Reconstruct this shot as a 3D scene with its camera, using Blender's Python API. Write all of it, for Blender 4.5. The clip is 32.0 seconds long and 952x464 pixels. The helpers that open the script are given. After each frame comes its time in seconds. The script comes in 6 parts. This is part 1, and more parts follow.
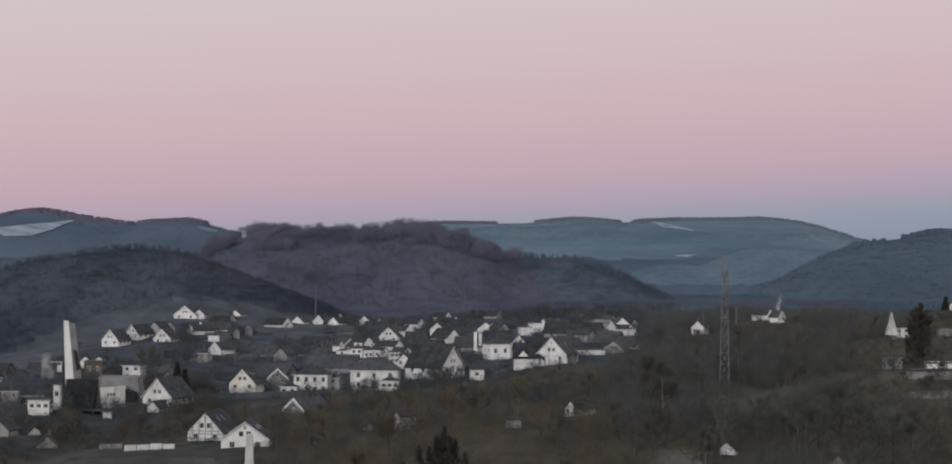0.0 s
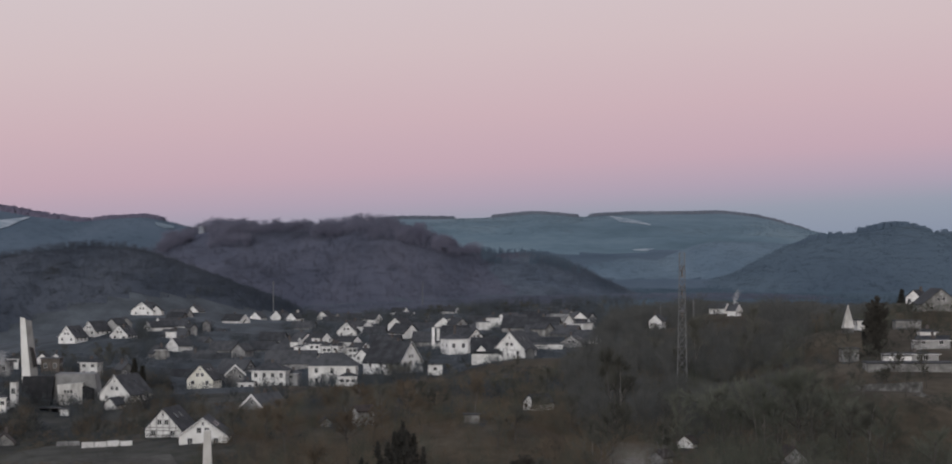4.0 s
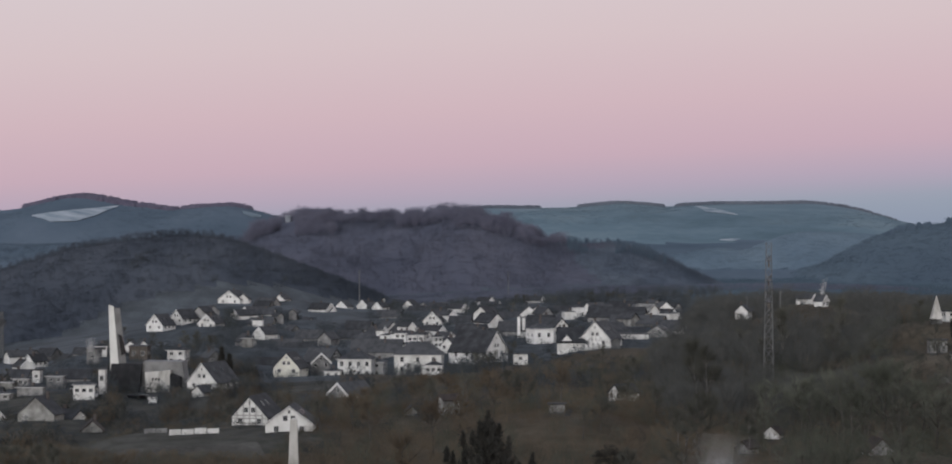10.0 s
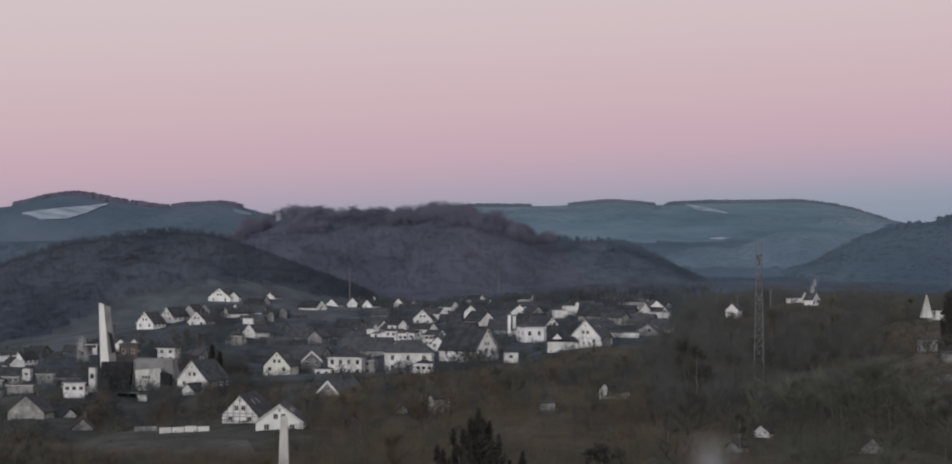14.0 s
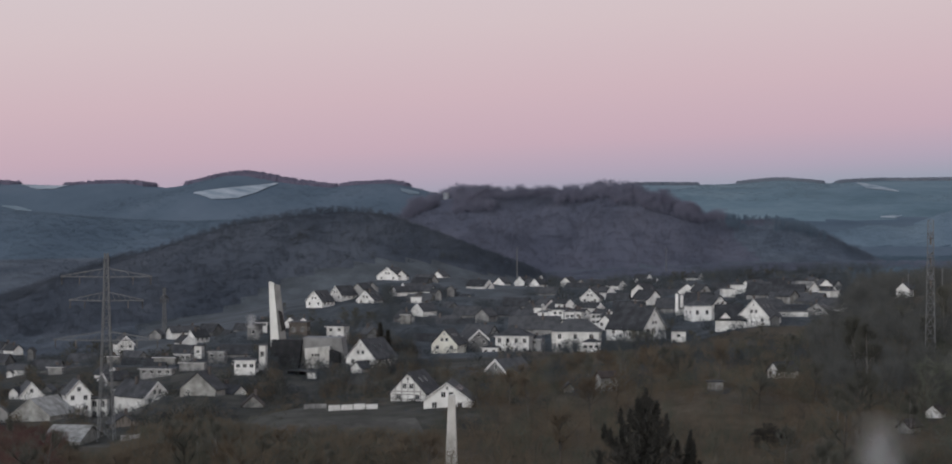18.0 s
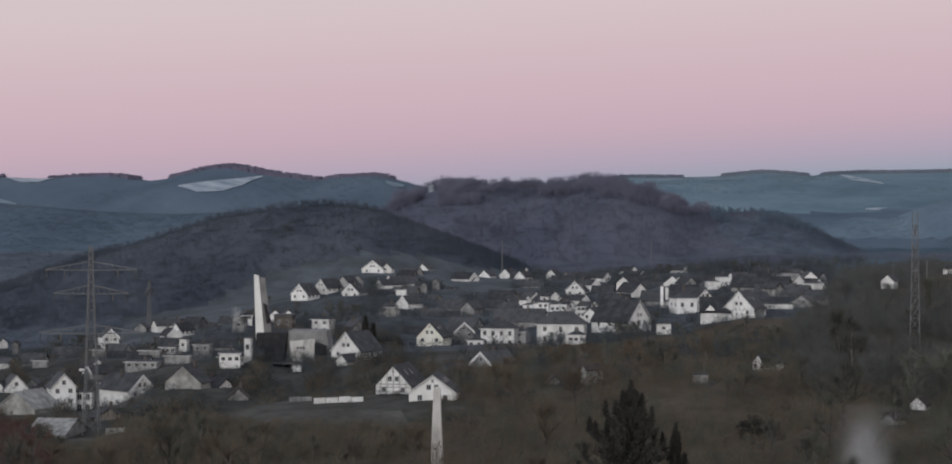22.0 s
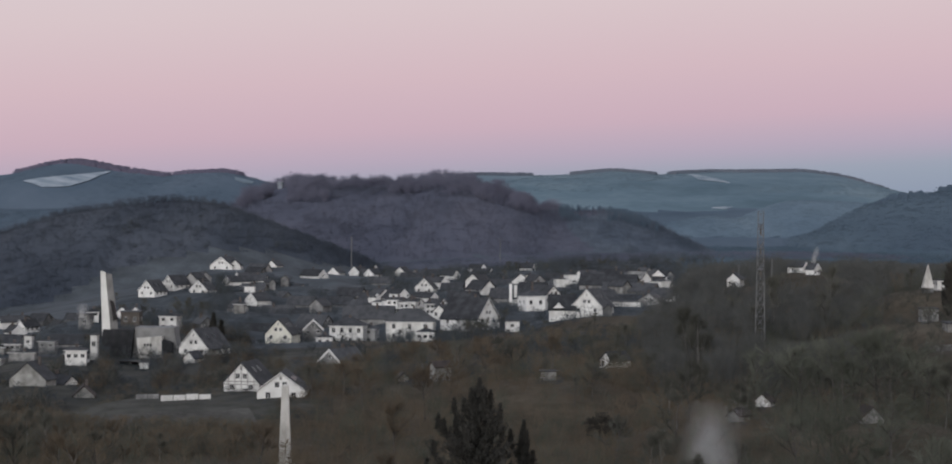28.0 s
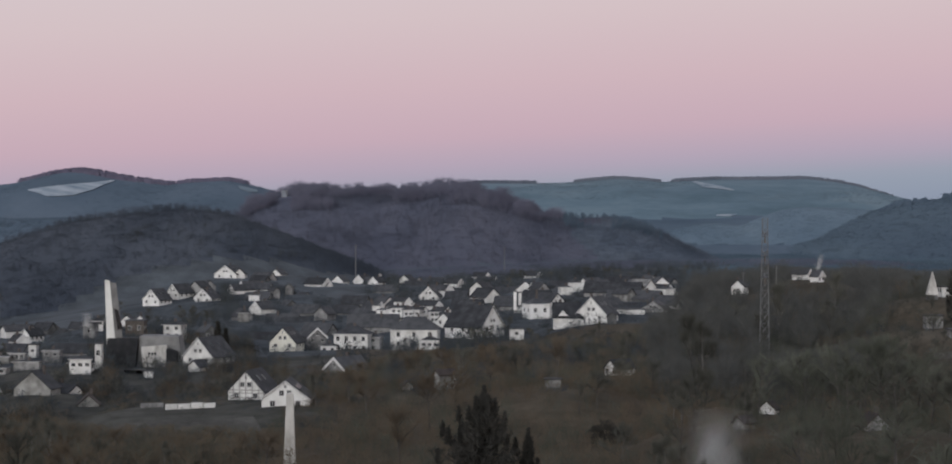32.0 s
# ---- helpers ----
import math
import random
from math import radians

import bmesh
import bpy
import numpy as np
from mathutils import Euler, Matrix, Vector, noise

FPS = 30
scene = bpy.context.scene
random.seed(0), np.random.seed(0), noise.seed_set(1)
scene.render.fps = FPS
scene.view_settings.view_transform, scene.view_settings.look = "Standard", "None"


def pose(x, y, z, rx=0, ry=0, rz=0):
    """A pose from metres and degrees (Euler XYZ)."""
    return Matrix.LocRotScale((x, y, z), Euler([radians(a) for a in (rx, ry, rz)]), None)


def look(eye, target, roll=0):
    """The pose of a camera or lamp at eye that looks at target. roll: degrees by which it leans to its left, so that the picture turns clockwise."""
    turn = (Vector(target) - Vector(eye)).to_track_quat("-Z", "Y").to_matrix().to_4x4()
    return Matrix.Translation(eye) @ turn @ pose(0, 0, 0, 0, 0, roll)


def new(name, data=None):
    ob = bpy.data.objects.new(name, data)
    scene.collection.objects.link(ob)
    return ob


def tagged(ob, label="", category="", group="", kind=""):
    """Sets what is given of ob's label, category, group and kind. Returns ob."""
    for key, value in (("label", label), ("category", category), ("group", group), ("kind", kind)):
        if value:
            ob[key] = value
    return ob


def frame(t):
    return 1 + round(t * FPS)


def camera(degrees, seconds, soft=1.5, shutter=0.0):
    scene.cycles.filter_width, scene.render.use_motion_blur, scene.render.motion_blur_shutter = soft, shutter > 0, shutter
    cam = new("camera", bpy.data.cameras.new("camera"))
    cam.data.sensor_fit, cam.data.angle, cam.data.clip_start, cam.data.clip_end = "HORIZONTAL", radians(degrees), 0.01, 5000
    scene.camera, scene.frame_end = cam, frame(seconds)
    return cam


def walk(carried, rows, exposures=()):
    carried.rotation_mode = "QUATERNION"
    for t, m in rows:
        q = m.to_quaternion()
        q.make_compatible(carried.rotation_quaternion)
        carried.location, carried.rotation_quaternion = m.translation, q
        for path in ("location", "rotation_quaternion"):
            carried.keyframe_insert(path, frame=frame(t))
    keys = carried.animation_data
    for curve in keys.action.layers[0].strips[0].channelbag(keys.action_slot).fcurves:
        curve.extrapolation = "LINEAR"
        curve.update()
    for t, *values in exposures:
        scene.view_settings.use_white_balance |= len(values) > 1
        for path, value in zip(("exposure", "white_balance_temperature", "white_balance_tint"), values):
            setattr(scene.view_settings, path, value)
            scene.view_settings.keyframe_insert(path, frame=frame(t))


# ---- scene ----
EYE = Vector((0.0, 0.0, 50.0))


def aim(turn, tilt, roll):
    """A pose at the look-out: degrees to the right, degrees upwards, roll."""
    a, e = radians(turn), radians(tilt)
    return look(EYE, EYE + Vector((math.cos(e) * math.sin(a), math.cos(e) * math.cos(a), math.sin(e))), roll)


cam = camera(23.93, 32.0, soft=1.9)
walk(cam, [
    (0.0, aim(0.608, 0.369, 0.19)),
    (0.5, aim(0.736, 0.277, -0.02)),
    (1.0, aim(0.795, 0.298, 0.20)),
    (1.5, aim(0.955, 0.296, 0.23)),
    (2.0, aim(1.337, 0.353, 0.15)),
    (2.5, aim(1.546, 0.477, 0.11)),
    (3.0, aim(1.545, 0.567, 0.15)),
    (3.5, aim(1.690, 0.235, -0.07)),
    (5.5, aim(1.634, 0.268, 0.03)),
    (6.0, aim(1.323, -0.018, 0.04)),
    (6.5, aim(0.836, 0.098, -0.01)),
    (7.0, aim(0.395, -0.057, 0.04)),
    (7.5, aim(-0.051, -0.100, 0.17)),
    (8.0, aim(-0.443, -0.053, 0.20)),
    (8.5, aim(-0.781, -0.203, 0.36)),
    (9.0, aim(-0.892, -0.236, 0.25)),
    (9.5, aim(-0.636, -0.180, 0.30)),
    (10.0, aim(-0.495, -0.030, 0.08)),
    (10.5, aim(-0.225, -0.117, 0.12)),
    (11.0, aim(-0.092, -0.212, 0.15)),
    (11.5, aim(-0.122, -0.134, -0.01)),
    (12.0, aim(-0.274, 0.251, -0.06)),
    (12.5, aim(0.055, 0.158, 0.01)),
    (13.0, aim(0.000, -0.000, -0.00)),
    (13.5, aim(-0.154, -0.075, 0.09)),
    (15.5, aim(-1.531, -0.065, 0.11)),
    (16.0, aim(-2.769, -0.162, 0.09)),
    (16.5, aim(-3.707, -0.400, 0.04)),
    (17.0, aim(-4.228, -0.600, 0.01)),
    (17.5, aim(-4.478, -0.832, 0.20)),
    (18.0, aim(-4.512, -0.622, 0.05)),
    (18.5, aim(-4.971, -0.639, 0.10)),
    (19.0, aim(-4.958, -0.500, 0.02)),
    (19.5, aim(-5.023, -0.576, 0.04)),
    (20.0, aim(-4.927, -0.575, 0.21)),
    (20.5, aim(-4.769, -0.652, 0.12)),
    (21.0, aim(-4.701, -0.877, 0.07)),
    (21.5, aim(-4.331, -0.832, 0.08)),
    (22.0, aim(-4.133, -0.809, -0.01)),
    (22.5, aim(-3.947, -0.966, 0.07)),
    (23.0, aim(-4.125, -1.230, 0.04)),
    (23.5, aim(-3.954, -1.153, 0.09)),
    (24.0, aim(-3.696, -1.058, 0.15)),
    (24.5, aim(-3.273, -1.079, 0.06)),
    (26.5, aim(-2.257, -1.070, 0.13)),
    (27.0, aim(-1.476, -0.797, 0.14)),
    (27.5, aim(-0.388, -0.843, 0.22)),
    (28.0, aim(-0.293, -0.869, 0.30)),
    (28.5, aim(-0.046, -0.841, 0.11)),
    (29.0, aim(0.116, -0.814, 0.10)),
    (29.5, aim(0.141, -0.855, 0.15)),
    (30.0, aim(0.024, -0.762, 0.14)),
    (30.5, aim(-0.189, -0.844, 0.18)),
    (31.0, aim(-0.341, -0.644, 0.19)),
    (31.5, aim(-0.437, -0.721, 0.13)),
    (32.0, aim(-0.400, -0.666, 0.16)),
], exposures=[(0.0, -0.06, 6620, 12), (1.0, 0.0, 6560, 11), (2.0, 0.0, 6560, 11), (3.0, -0.06, 6590, 11.5), (3.5, -0.06, 6620, 12), (5.5, -0.05, 6620, 12), (6.3, -0.04, 6620, 12), (7.0, 0.0, 6560, 11), (10.0, 0.02, 6560, 11), (13.0, -0.04, 6578, 11.3), (15.5, -0.06, 6620, 12), (16.3, -0.05, 6620, 12), (17.0, 0.0, 6560, 11), (18.2, 0.0, 6518, 10.3), (19.0, 0.09, 6500, 10), (21.0, 0.1, 6500, 10), (22.0, 0.0, 6518, 10.3), (23.5, 0.03, 6518, 10.3), (25.0, 0.06, 6536, 10.6), (27.0, 0.13, 6460, 9.4), (28.5, 0.04, 6560, 11), (32.0, 0.0, 6560, 11)])

# ---- dusk sky and light ----
world = bpy.data.worlds.new("dusk_sky")
scene.world = world
world.use_nodes = True
wn, wl = world.node_tree.nodes, world.node_tree.links
wn.clear()


def ramp(nodes, stops):
    node = nodes.new("ShaderNodeValToRGB")
    els = node.color_ramp.elements
    while len(els) < len(stops):
        els.new(0.5)
    for el, (p, c) in zip(els, stops):
        el.position, el.color = p, (*c, 1)
    return node


def srgb(r, g, b):
    f = lambda v: (v / 255 / 12.92) if v <= 10 else ((v / 255 + 0.055) / 1.055) ** 2.4
    return f(r), f(g), f(b)


tc = wn.new("ShaderNodeTexCoord")
sep = wn.new("ShaderNodeSeparateXYZ")
wl.new(tc.outputs["Generated"], sep.inputs[0])
lean = wn.new("ShaderNodeMath"); lean.operation = "MULTIPLY_ADD"
lean.inputs[1].default_value = -0.05
wl.new(sep.outputs["X"], lean.inputs[0]); wl.new(sep.outputs["Z"], lean.inputs[2])
rise = wn.new("ShaderNodeMapRange")
rise.inputs["From Min"].default_value, rise.inputs["From Max"].default_value = -0.02, 0.98
wl.new(lean.outputs[0], rise.inputs["Value"])
belt = ramp(wn, [(0.0, srgb(128, 142, 165)), (0.026, srgb(150, 159, 175)), (0.037, srgb(176, 164, 182)), (0.052, srgb(197, 171, 184)), (0.075, srgb(206, 181, 189)),
                 (0.105, srgb(211, 193, 197)), (0.15, srgb(213, 203, 207)), (0.3, srgb(196, 196, 202)), (1.0, srgb(143, 155, 177))])
wl.new(rise.outputs[0], belt.inputs[0])
glow = ramp(wn, [(0.0, srgb(236, 190, 150)), (0.1, srgb(250, 226, 196)), (0.3, srgb(225, 222, 220)), (1.0, srgb(143, 155, 177))])
wl.new(rise.outputs[0], glow.inputs[0])
side = wn.new("ShaderNodeMapRange")
side.interpolation_type = "SMOOTHSTEP"
side.inputs["From Min"].default_value, side.inputs["From Max"].default_value = 0.3, -0.8
wl.new(sep.outputs["Y"], side.inputs["Value"])
mix = wn.new("ShaderNodeMix"); mix.data_type = "RGBA"
wl.new(side.outputs[0], mix.inputs[0]); wl.new(belt.outputs[0], mix.inputs[6]); wl.new(glow.outputs[0], mix.inputs[7])
bg = wn.new("ShaderNodeBackground")
bg.inputs["Strength"].default_value = 1.0
wl.new(mix.outputs[2], bg.inputs["Color"])
wo = wn.new("ShaderNodeOutputWorld")
wl.new(bg.outputs[0], wo.inputs["Surface"])

lamp = bpy.data.lights.new("afterglow", "SUN")
lamp.energy, lamp.angle, lamp.color = 1.85, radians(30), (0.97, 0.98, 1.0)
sun = new("afterglow", lamp)
sun.matrix_world = look((-40, -80, 96), (0, 60, 80))

# ---- materials ----


def material(name, stops, scale=0.3, rough=0.85, bump=0.3, detail=6, fine=None, grain=0.35, spread=0.0, metal=0.0, stretch=(1, 1, 1), world_space=False, fluffy=False, crowns=0.0):
    """stops: colours from dark to light, mixed by a coarse and a fine noise; spread: how much each thing differs."""
    m = bpy.data.materials.new(name)
    m.use_nodes = True
    n, l = m.node_tree.nodes, m.node_tree.links
    b = n["Principled BSDF"]
    b.inputs["Roughness"].default_value, b.inputs["Metallic"].default_value = rough, metal
    b.inputs["Specular IOR Level"].default_value = 0.25
    if world_space:
        src = n.new("ShaderNodeNewGeometry").outputs["Position"]
    else:
        src = n.new("ShaderNodeTexCoord").outputs["Object"]
    mp = n.new("ShaderNodeMapping")
    mp.inputs["Scale"].default_value = stretch
    l.new(src, mp.inputs[0])
    a = n.new("ShaderNodeTexNoise"); a.inputs["Scale"].default_value, a.inputs["Detail"].default_value = scale, detail
    c = n.new("ShaderNodeTexNoise"); c.inputs["Scale"].default_value, c.inputs["Detail"].default_value = fine or scale * 12, 3
    l.new(mp.outputs[0], a.inputs["Vector"]); l.new(mp.outputs[0], c.inputs["Vector"])
    s = n.new("ShaderNodeMath"); s.operation = "MULTIPLY_ADD"; s.inputs[1].default_value = grain
    l.new(c.outputs["Fac"], s.inputs[0])
    s2 = n.new("ShaderNodeMath"); s2.operation = "MULTIPLY_ADD"; s2.inputs[1].default_value = 1.5; s2.inputs[2].default_value = -0.25 - grain / 2
    l.new(a.outputs["Fac"], s2.inputs[0]); l.new(s2.outputs[0], s.inputs[2])
    fac = s.outputs[0]
    if spread:
        oi = n.new("ShaderNodeObjectInfo")
        s3 = n.new("ShaderNodeMath"); s3.operation = "MULTIPLY_ADD"; s3.inputs[1].default_value = spread
        s4 = n.new("ShaderNodeMath"); s4.operation = "SUBTRACT"; s4.inputs[1].default_value = spread / 2
        l.new(oi.outputs["Random"], s3.inputs[0]); l.new(fac, s3.inputs[2]); l.new(s3.outputs[0], s4.inputs[0])
        fac = s4.outputs[0]
    if crowns:
        isl = n.new("ShaderNodeNewGeometry")
        s5 = n.new("ShaderNodeMath"); s5.operation = "MULTIPLY_ADD"; s5.inputs[1].default_value = crowns
        s6 = n.new("ShaderNodeMath"); s6.operation = "SUBTRACT"; s6.inputs[1].default_value = crowns / 2
        l.new(isl.outputs["Random Per Island"], s5.inputs[0]); l.new(fac, s5.inputs[2]); l.new(s5.outputs[0], s6.inputs[0])
        fac = s6.outputs[0]
    k = len(stops) - 1
    r = ramp(n, [(0.15 + 0.7 * i / k, col) for i, col in enumerate(stops)])
    l.new(fac, r.inputs[0]); l.new(r.outputs[0], b.inputs["Base Color"])
    if fluffy:
        # many fine twigs scatter light like a rounded crown: bend the normals up and towards the afterglow
        geo = n.new("ShaderNodeNewGeometry")
        vm = n.new("ShaderNodeVectorMath"); vm.operation = "MULTIPLY_ADD"
        vm.inputs[1].default_value, vm.inputs[2].default_value = (0.3, 0.3, 0.3), (-0.2, -0.45, 0.62)
        vn = n.new("ShaderNodeVectorMath"); vn.operation = "NORMALIZE"
        l.new(geo.outputs["Normal"], vm.inputs[0]); l.new(vm.outputs[0], vn.inputs[0]); l.new(vn.outputs[0], b.inputs["Normal"])
    if bump:
        bp = n.new("ShaderNodeBump"); bp.inputs["Strength"].default_value = bump; bp.inputs["Distance"].default_value = 0.05
        l.new(c.outputs["Fac"], bp.inputs["Height"]); l.new(bp.outputs[0], b.inputs["Normal"])
    return m


M = {}
M["white"] = material("white_render", [(0.55, 0.55, 0.54), (0.72, 0.72, 0.71), (0.82, 0.82, 0.82)], 0.35, 0.9, 0.1, spread=0.5)
M["cream"] = material("cream_render", [(0.62, 0.61, 0.55), (0.73, 0.72, 0.65), (0.8, 0.79, 0.73)], 0.35, 0.9, 0.1)
M["grey"] = material("grey_render", [(0.1, 0.102, 0.106), (0.19, 0.192, 0.196), (0.34, 0.34, 0.34)], 0.35, 0.9, 0.1, spread=0.7)
M["brown"] = material("weathered_boards", [(0.05, 0.045, 0.04), (0.12, 0.105, 0.095), (0.2, 0.18, 0.165)], 1.0, 0.9, 0.2, stretch=(3, 3, 0.4), spread=0.4)
M["ivy"] = material("frosted_creeper", [(0.17, 0.17, 0.16), (0.3, 0.3, 0.29), (0.45, 0.45, 0.44)], 0.5, 0.9, 0.5)
M["timber"] = material("whitewashed_infill", [(0.5, 0.5, 0.49), (0.68, 0.68, 0.67), (0.78, 0.78, 0.77)], 0.6, 0.9, 0.1)
M["dark"] = material("dark_roof_slate", [(0.03, 0.032, 0.036), (0.052, 0.054, 0.06), (0.085, 0.088, 0.095)], 0.4, 0.75, 0.4, spread=0.6)
M["rust"] = material("brown_roof_tile", [(0.03, 0.026, 0.024), (0.05, 0.042, 0.04), (0.08, 0.065, 0.06)], 0.4, 0.8, 0.4, spread=0.5)
# beams kept pale so the timber framing stays faint
M["beam"] = material("pale_timber_beam", [(0.16, 0.155, 0.15), (0.24, 0.235, 0.23), (0.34, 0.33, 0.32)], 1.0, 0.9, 0.2)
M["rubble"] = material("frosted_rubble", [(0.05, 0.05, 0.048), (0.1, 0.1, 0.098), (0.2, 0.2, 0.198)], 0.7, 0.95, 0.5)
# a duller tone for pale walls, set well below the white render
M["dim"] = material("weathered_pale_boards", [(0.1, 0.1, 0.097), (0.2, 0.2, 0.196), (0.34, 0.34, 0.335)], 0.5, 0.9, 0.2)
# village shrubs, paled and blued in colour to stand for haze
M["coldshrub"] = material("hazed_shrub_twigs", [(0.033, 0.040, 0.049), (0.055, 0.065, 0.077), (0.088, 0.102, 0.118)], 0.05, 0.95, 0.0, fine=0.5, world_space=True, fluffy=True)
M["redtwig"] = material("dogwood_twigs", [(0.067, 0.035, 0.033), (0.094, 0.051, 0.047), (0.124, 0.070, 0.063)], 0.1, 0.95, 0.0, world_space=True, fluffy=True)
M["verge"] = material("white_verge_board", [(0.55, 0.55, 0.55), (0.75, 0.75, 0.75)], 2.0, 0.6, 0.05)
M["frame"] = material("white_window_frame", [(0.5, 0.5, 0.5), (0.7, 0.7, 0.7)], 3.0, 0.5, 0.0)
M["pane"] = material("dark_glass", [(0.012, 0.014, 0.017), (0.03, 0.033, 0.037)], 0.8, 0.12, 0.0, spread=0.8)
M["brick"] = material("chimney_brick", [(0.06, 0.052, 0.05), (0.1, 0.088, 0.084), (0.15, 0.135, 0.13)], 3.0, 0.9, 0.3)
M["cladding"] = material("slate_cladding", [(0.012, 0.013, 0.015), (0.02, 0.021, 0.024), (0.032, 0.033, 0.036)], 0.4, 0.8, 0.3)
# valley woods: haze blue is mixed into the dark twig colour
M["valleytwig"] = material("hazed_blue_black_woods", [(0.053, 0.068, 0.090), (0.076, 0.092, 0.119), (0.105, 0.124, 0.152)], 0.022, 0.95, 0.0, fine=0.12, grain=0.15, stretch=(1, 0.3, 1), world_space=True, fluffy=True, crowns=0.16)
M["steel"] = material("galvanised_steel", [(0.099, 0.103, 0.110), (0.137, 0.141, 0.148), (0.175, 0.179, 0.184)], 1.5, 0.7, 0.1)
M["concrete"] = material("pale_concrete", [(0.3, 0.29, 0.27), (0.5, 0.49, 0.47), (0.66, 0.65, 0.63)], 0.5, 0.9, 0.3, stretch=(1, 1, 0.4))
M["church"] = material("light_tower_concrete", [(0.6, 0.6, 0.58), (0.7, 0.7, 0.68), (0.78, 0.78, 0.76)], 0.25, 0.9, 0.1)
M["churchside"] = material("grey_concrete", [(0.16, 0.16, 0.16), (0.24, 0.24, 0.24), (0.3, 0.3, 0.3)], 0.25, 0.9, 0.2)
M["soil"] = material("winter_meadow", [(0.026, 0.026, 0.022), (0.046, 0.046, 0.039), (0.082, 0.081, 0.071)], 0.02, 0.95, 0.4, fine=0.16, grain=1.1, world_space=True)
# village ground past the near gardens, blue haze put into its colour
M["hazesoil"] = material("hazed_garden_ground", [(0.031, 0.037, 0.044), (0.052, 0.063, 0.073), (0.092, 0.106, 0.121)], 0.02, 0.95, 0.4, fine=0.14, grain=1.1, world_space=True)
M["litter"] = material("leaf_litter", [(0.045, 0.036, 0.025), (0.072, 0.058, 0.040), (0.110, 0.090, 0.064)], 0.05, 0.95, 0.5, fine=0.35, grain=0.8, world_space=True)
# blue of the distant air is put into this base colour
M["farwood"] = material("far_hazed_forest", [(0.080, 0.135, 0.173), (0.128, 0.195, 0.240), (0.189, 0.257, 0.295)], 0.006, 0.95, 0.5, fine=0.06, world_space=True)
M["paleturf"] = material("frosted_turf", [(0.046, 0.053, 0.059), (0.075, 0.086, 0.098), (0.112, 0.130, 0.147)], 0.06, 0.95, 0.4, fine=0.8, world_space=True)
M["drygrass"] = material("dry_winter_grass", [(0.05, 0.047, 0.042), (0.085, 0.081, 0.073), (0.13, 0.125, 0.114)], 0.08, 0.95, 0.4, fine=0.8, grain=0.7, world_space=True)
# the far tower's stone carries haze blue in its own colour
M["hazestone"] = material("hazy_grey_stone", [(0.17, 0.19, 0.22), (0.23, 0.25, 0.285), (0.3, 0.32, 0.35)], 0.3, 0.9, 0.2)
# far snow and frosted meadow, both with haze blue mixed into the colour
M["snow"] = material("hazed_thin_snow", [(0.16, 0.22, 0.27), (0.32, 0.375, 0.425), (0.5, 0.54, 0.58)], 0.03, 0.9, 0.2, fine=0.15, world_space=True)
M["frostfield"] = material("hazed_frosted_meadow", [(0.12, 0.17, 0.205), (0.17, 0.225, 0.265), (0.24, 0.295, 0.335)], 0.02, 0.95, 0.2, fine=0.15, world_space=True)
M["bark"] = material("grey_brown_bark", [(0.05, 0.046, 0.043), (0.08, 0.074, 0.07), (0.12, 0.112, 0.105)], 1.5, 0.95, 0.4, spread=0.5)
M["birch"] = material("pale_birch_bark", [(0.09, 0.084, 0.08), (0.16, 0.152, 0.146), (0.25, 0.24, 0.23)], 1.5, 0.95, 0.3)
M["twig"] = material("bare_twigs", [(0.053, 0.053, 0.045), (0.080, 0.080, 0.067), (0.113, 0.112, 0.096)], 0.25, 0.95, 0.0, spread=0.6, fluffy=True)
M["knoll"] = material("dark_knoll_twigs", [(0.054, 0.056, 0.054), (0.078, 0.080, 0.077), (0.111, 0.113, 0.108)], 0.25, 0.95, 0.0, fluffy=True)
M["russet"] = material("russet_twigs", [(0.078, 0.059, 0.042), (0.106, 0.083, 0.059), (0.138, 0.112, 0.082)], 0.25, 0.95, 0.0, spread=0.6, fluffy=True)
M["olive"] = material("olive_twigs", [(0.066, 0.071, 0.055), (0.097, 0.103, 0.082), (0.135, 0.141, 0.114)], 0.25, 0.95, 0.0, spread=0.6, fluffy=True)
M["greytwig"] = material("cold_grey_twigs", [(0.043, 0.05, 0.053), (0.066, 0.075, 0.079), (0.095, 0.106, 0.111)], 0.25, 0.95, 0.0, fluffy=True)
# violet of the middle ridge is haze put into the twigs' colour
M["midtwig"] = material("hazed_violet_woods", [(0.063, 0.070, 0.100), (0.084, 0.091, 0.125), (0.112, 0.116, 0.153)], 0.022, 0.95, 0.0, fine=0.12, grain=0.15, stretch=(1, 0.3, 1), world_space=True, fluffy=True, crowns=0.16)
M["foottwig"] = material("hazed_foot_woods", [(0.073, 0.084, 0.120), (0.100, 0.110, 0.153), (0.130, 0.140, 0.188)], 0.022, 0.95, 0.0, fine=0.12, grain=0.15, stretch=(1, 0.3, 1), world_space=True, fluffy=True, crowns=0.16)
# rounded hill: dark twigs with haze blue in their colour
M["darktwig"] = material("dark_hazed_woods", [(0.039, 0.049, 0.068), (0.056, 0.067, 0.088), (0.086, 0.098, 0.122)], 0.022, 0.95, 0.0, fine=0.12, grain=0.15, stretch=(1, 0.3, 1), world_space=True, fluffy=True, crowns=0.16)
# far hill woods: their blue, teal and violet is haze put into colour
M["deepblue"] = material("hazed_deep_blue_woods", [(0.060, 0.087, 0.122), (0.084, 0.118, 0.159), (0.118, 0.153, 0.200)], 0.006, 0.95, 0.0, fine=0.12, grain=0.15, stretch=(1, 0.3, 1), world_space=True, fluffy=True, crowns=0.16)
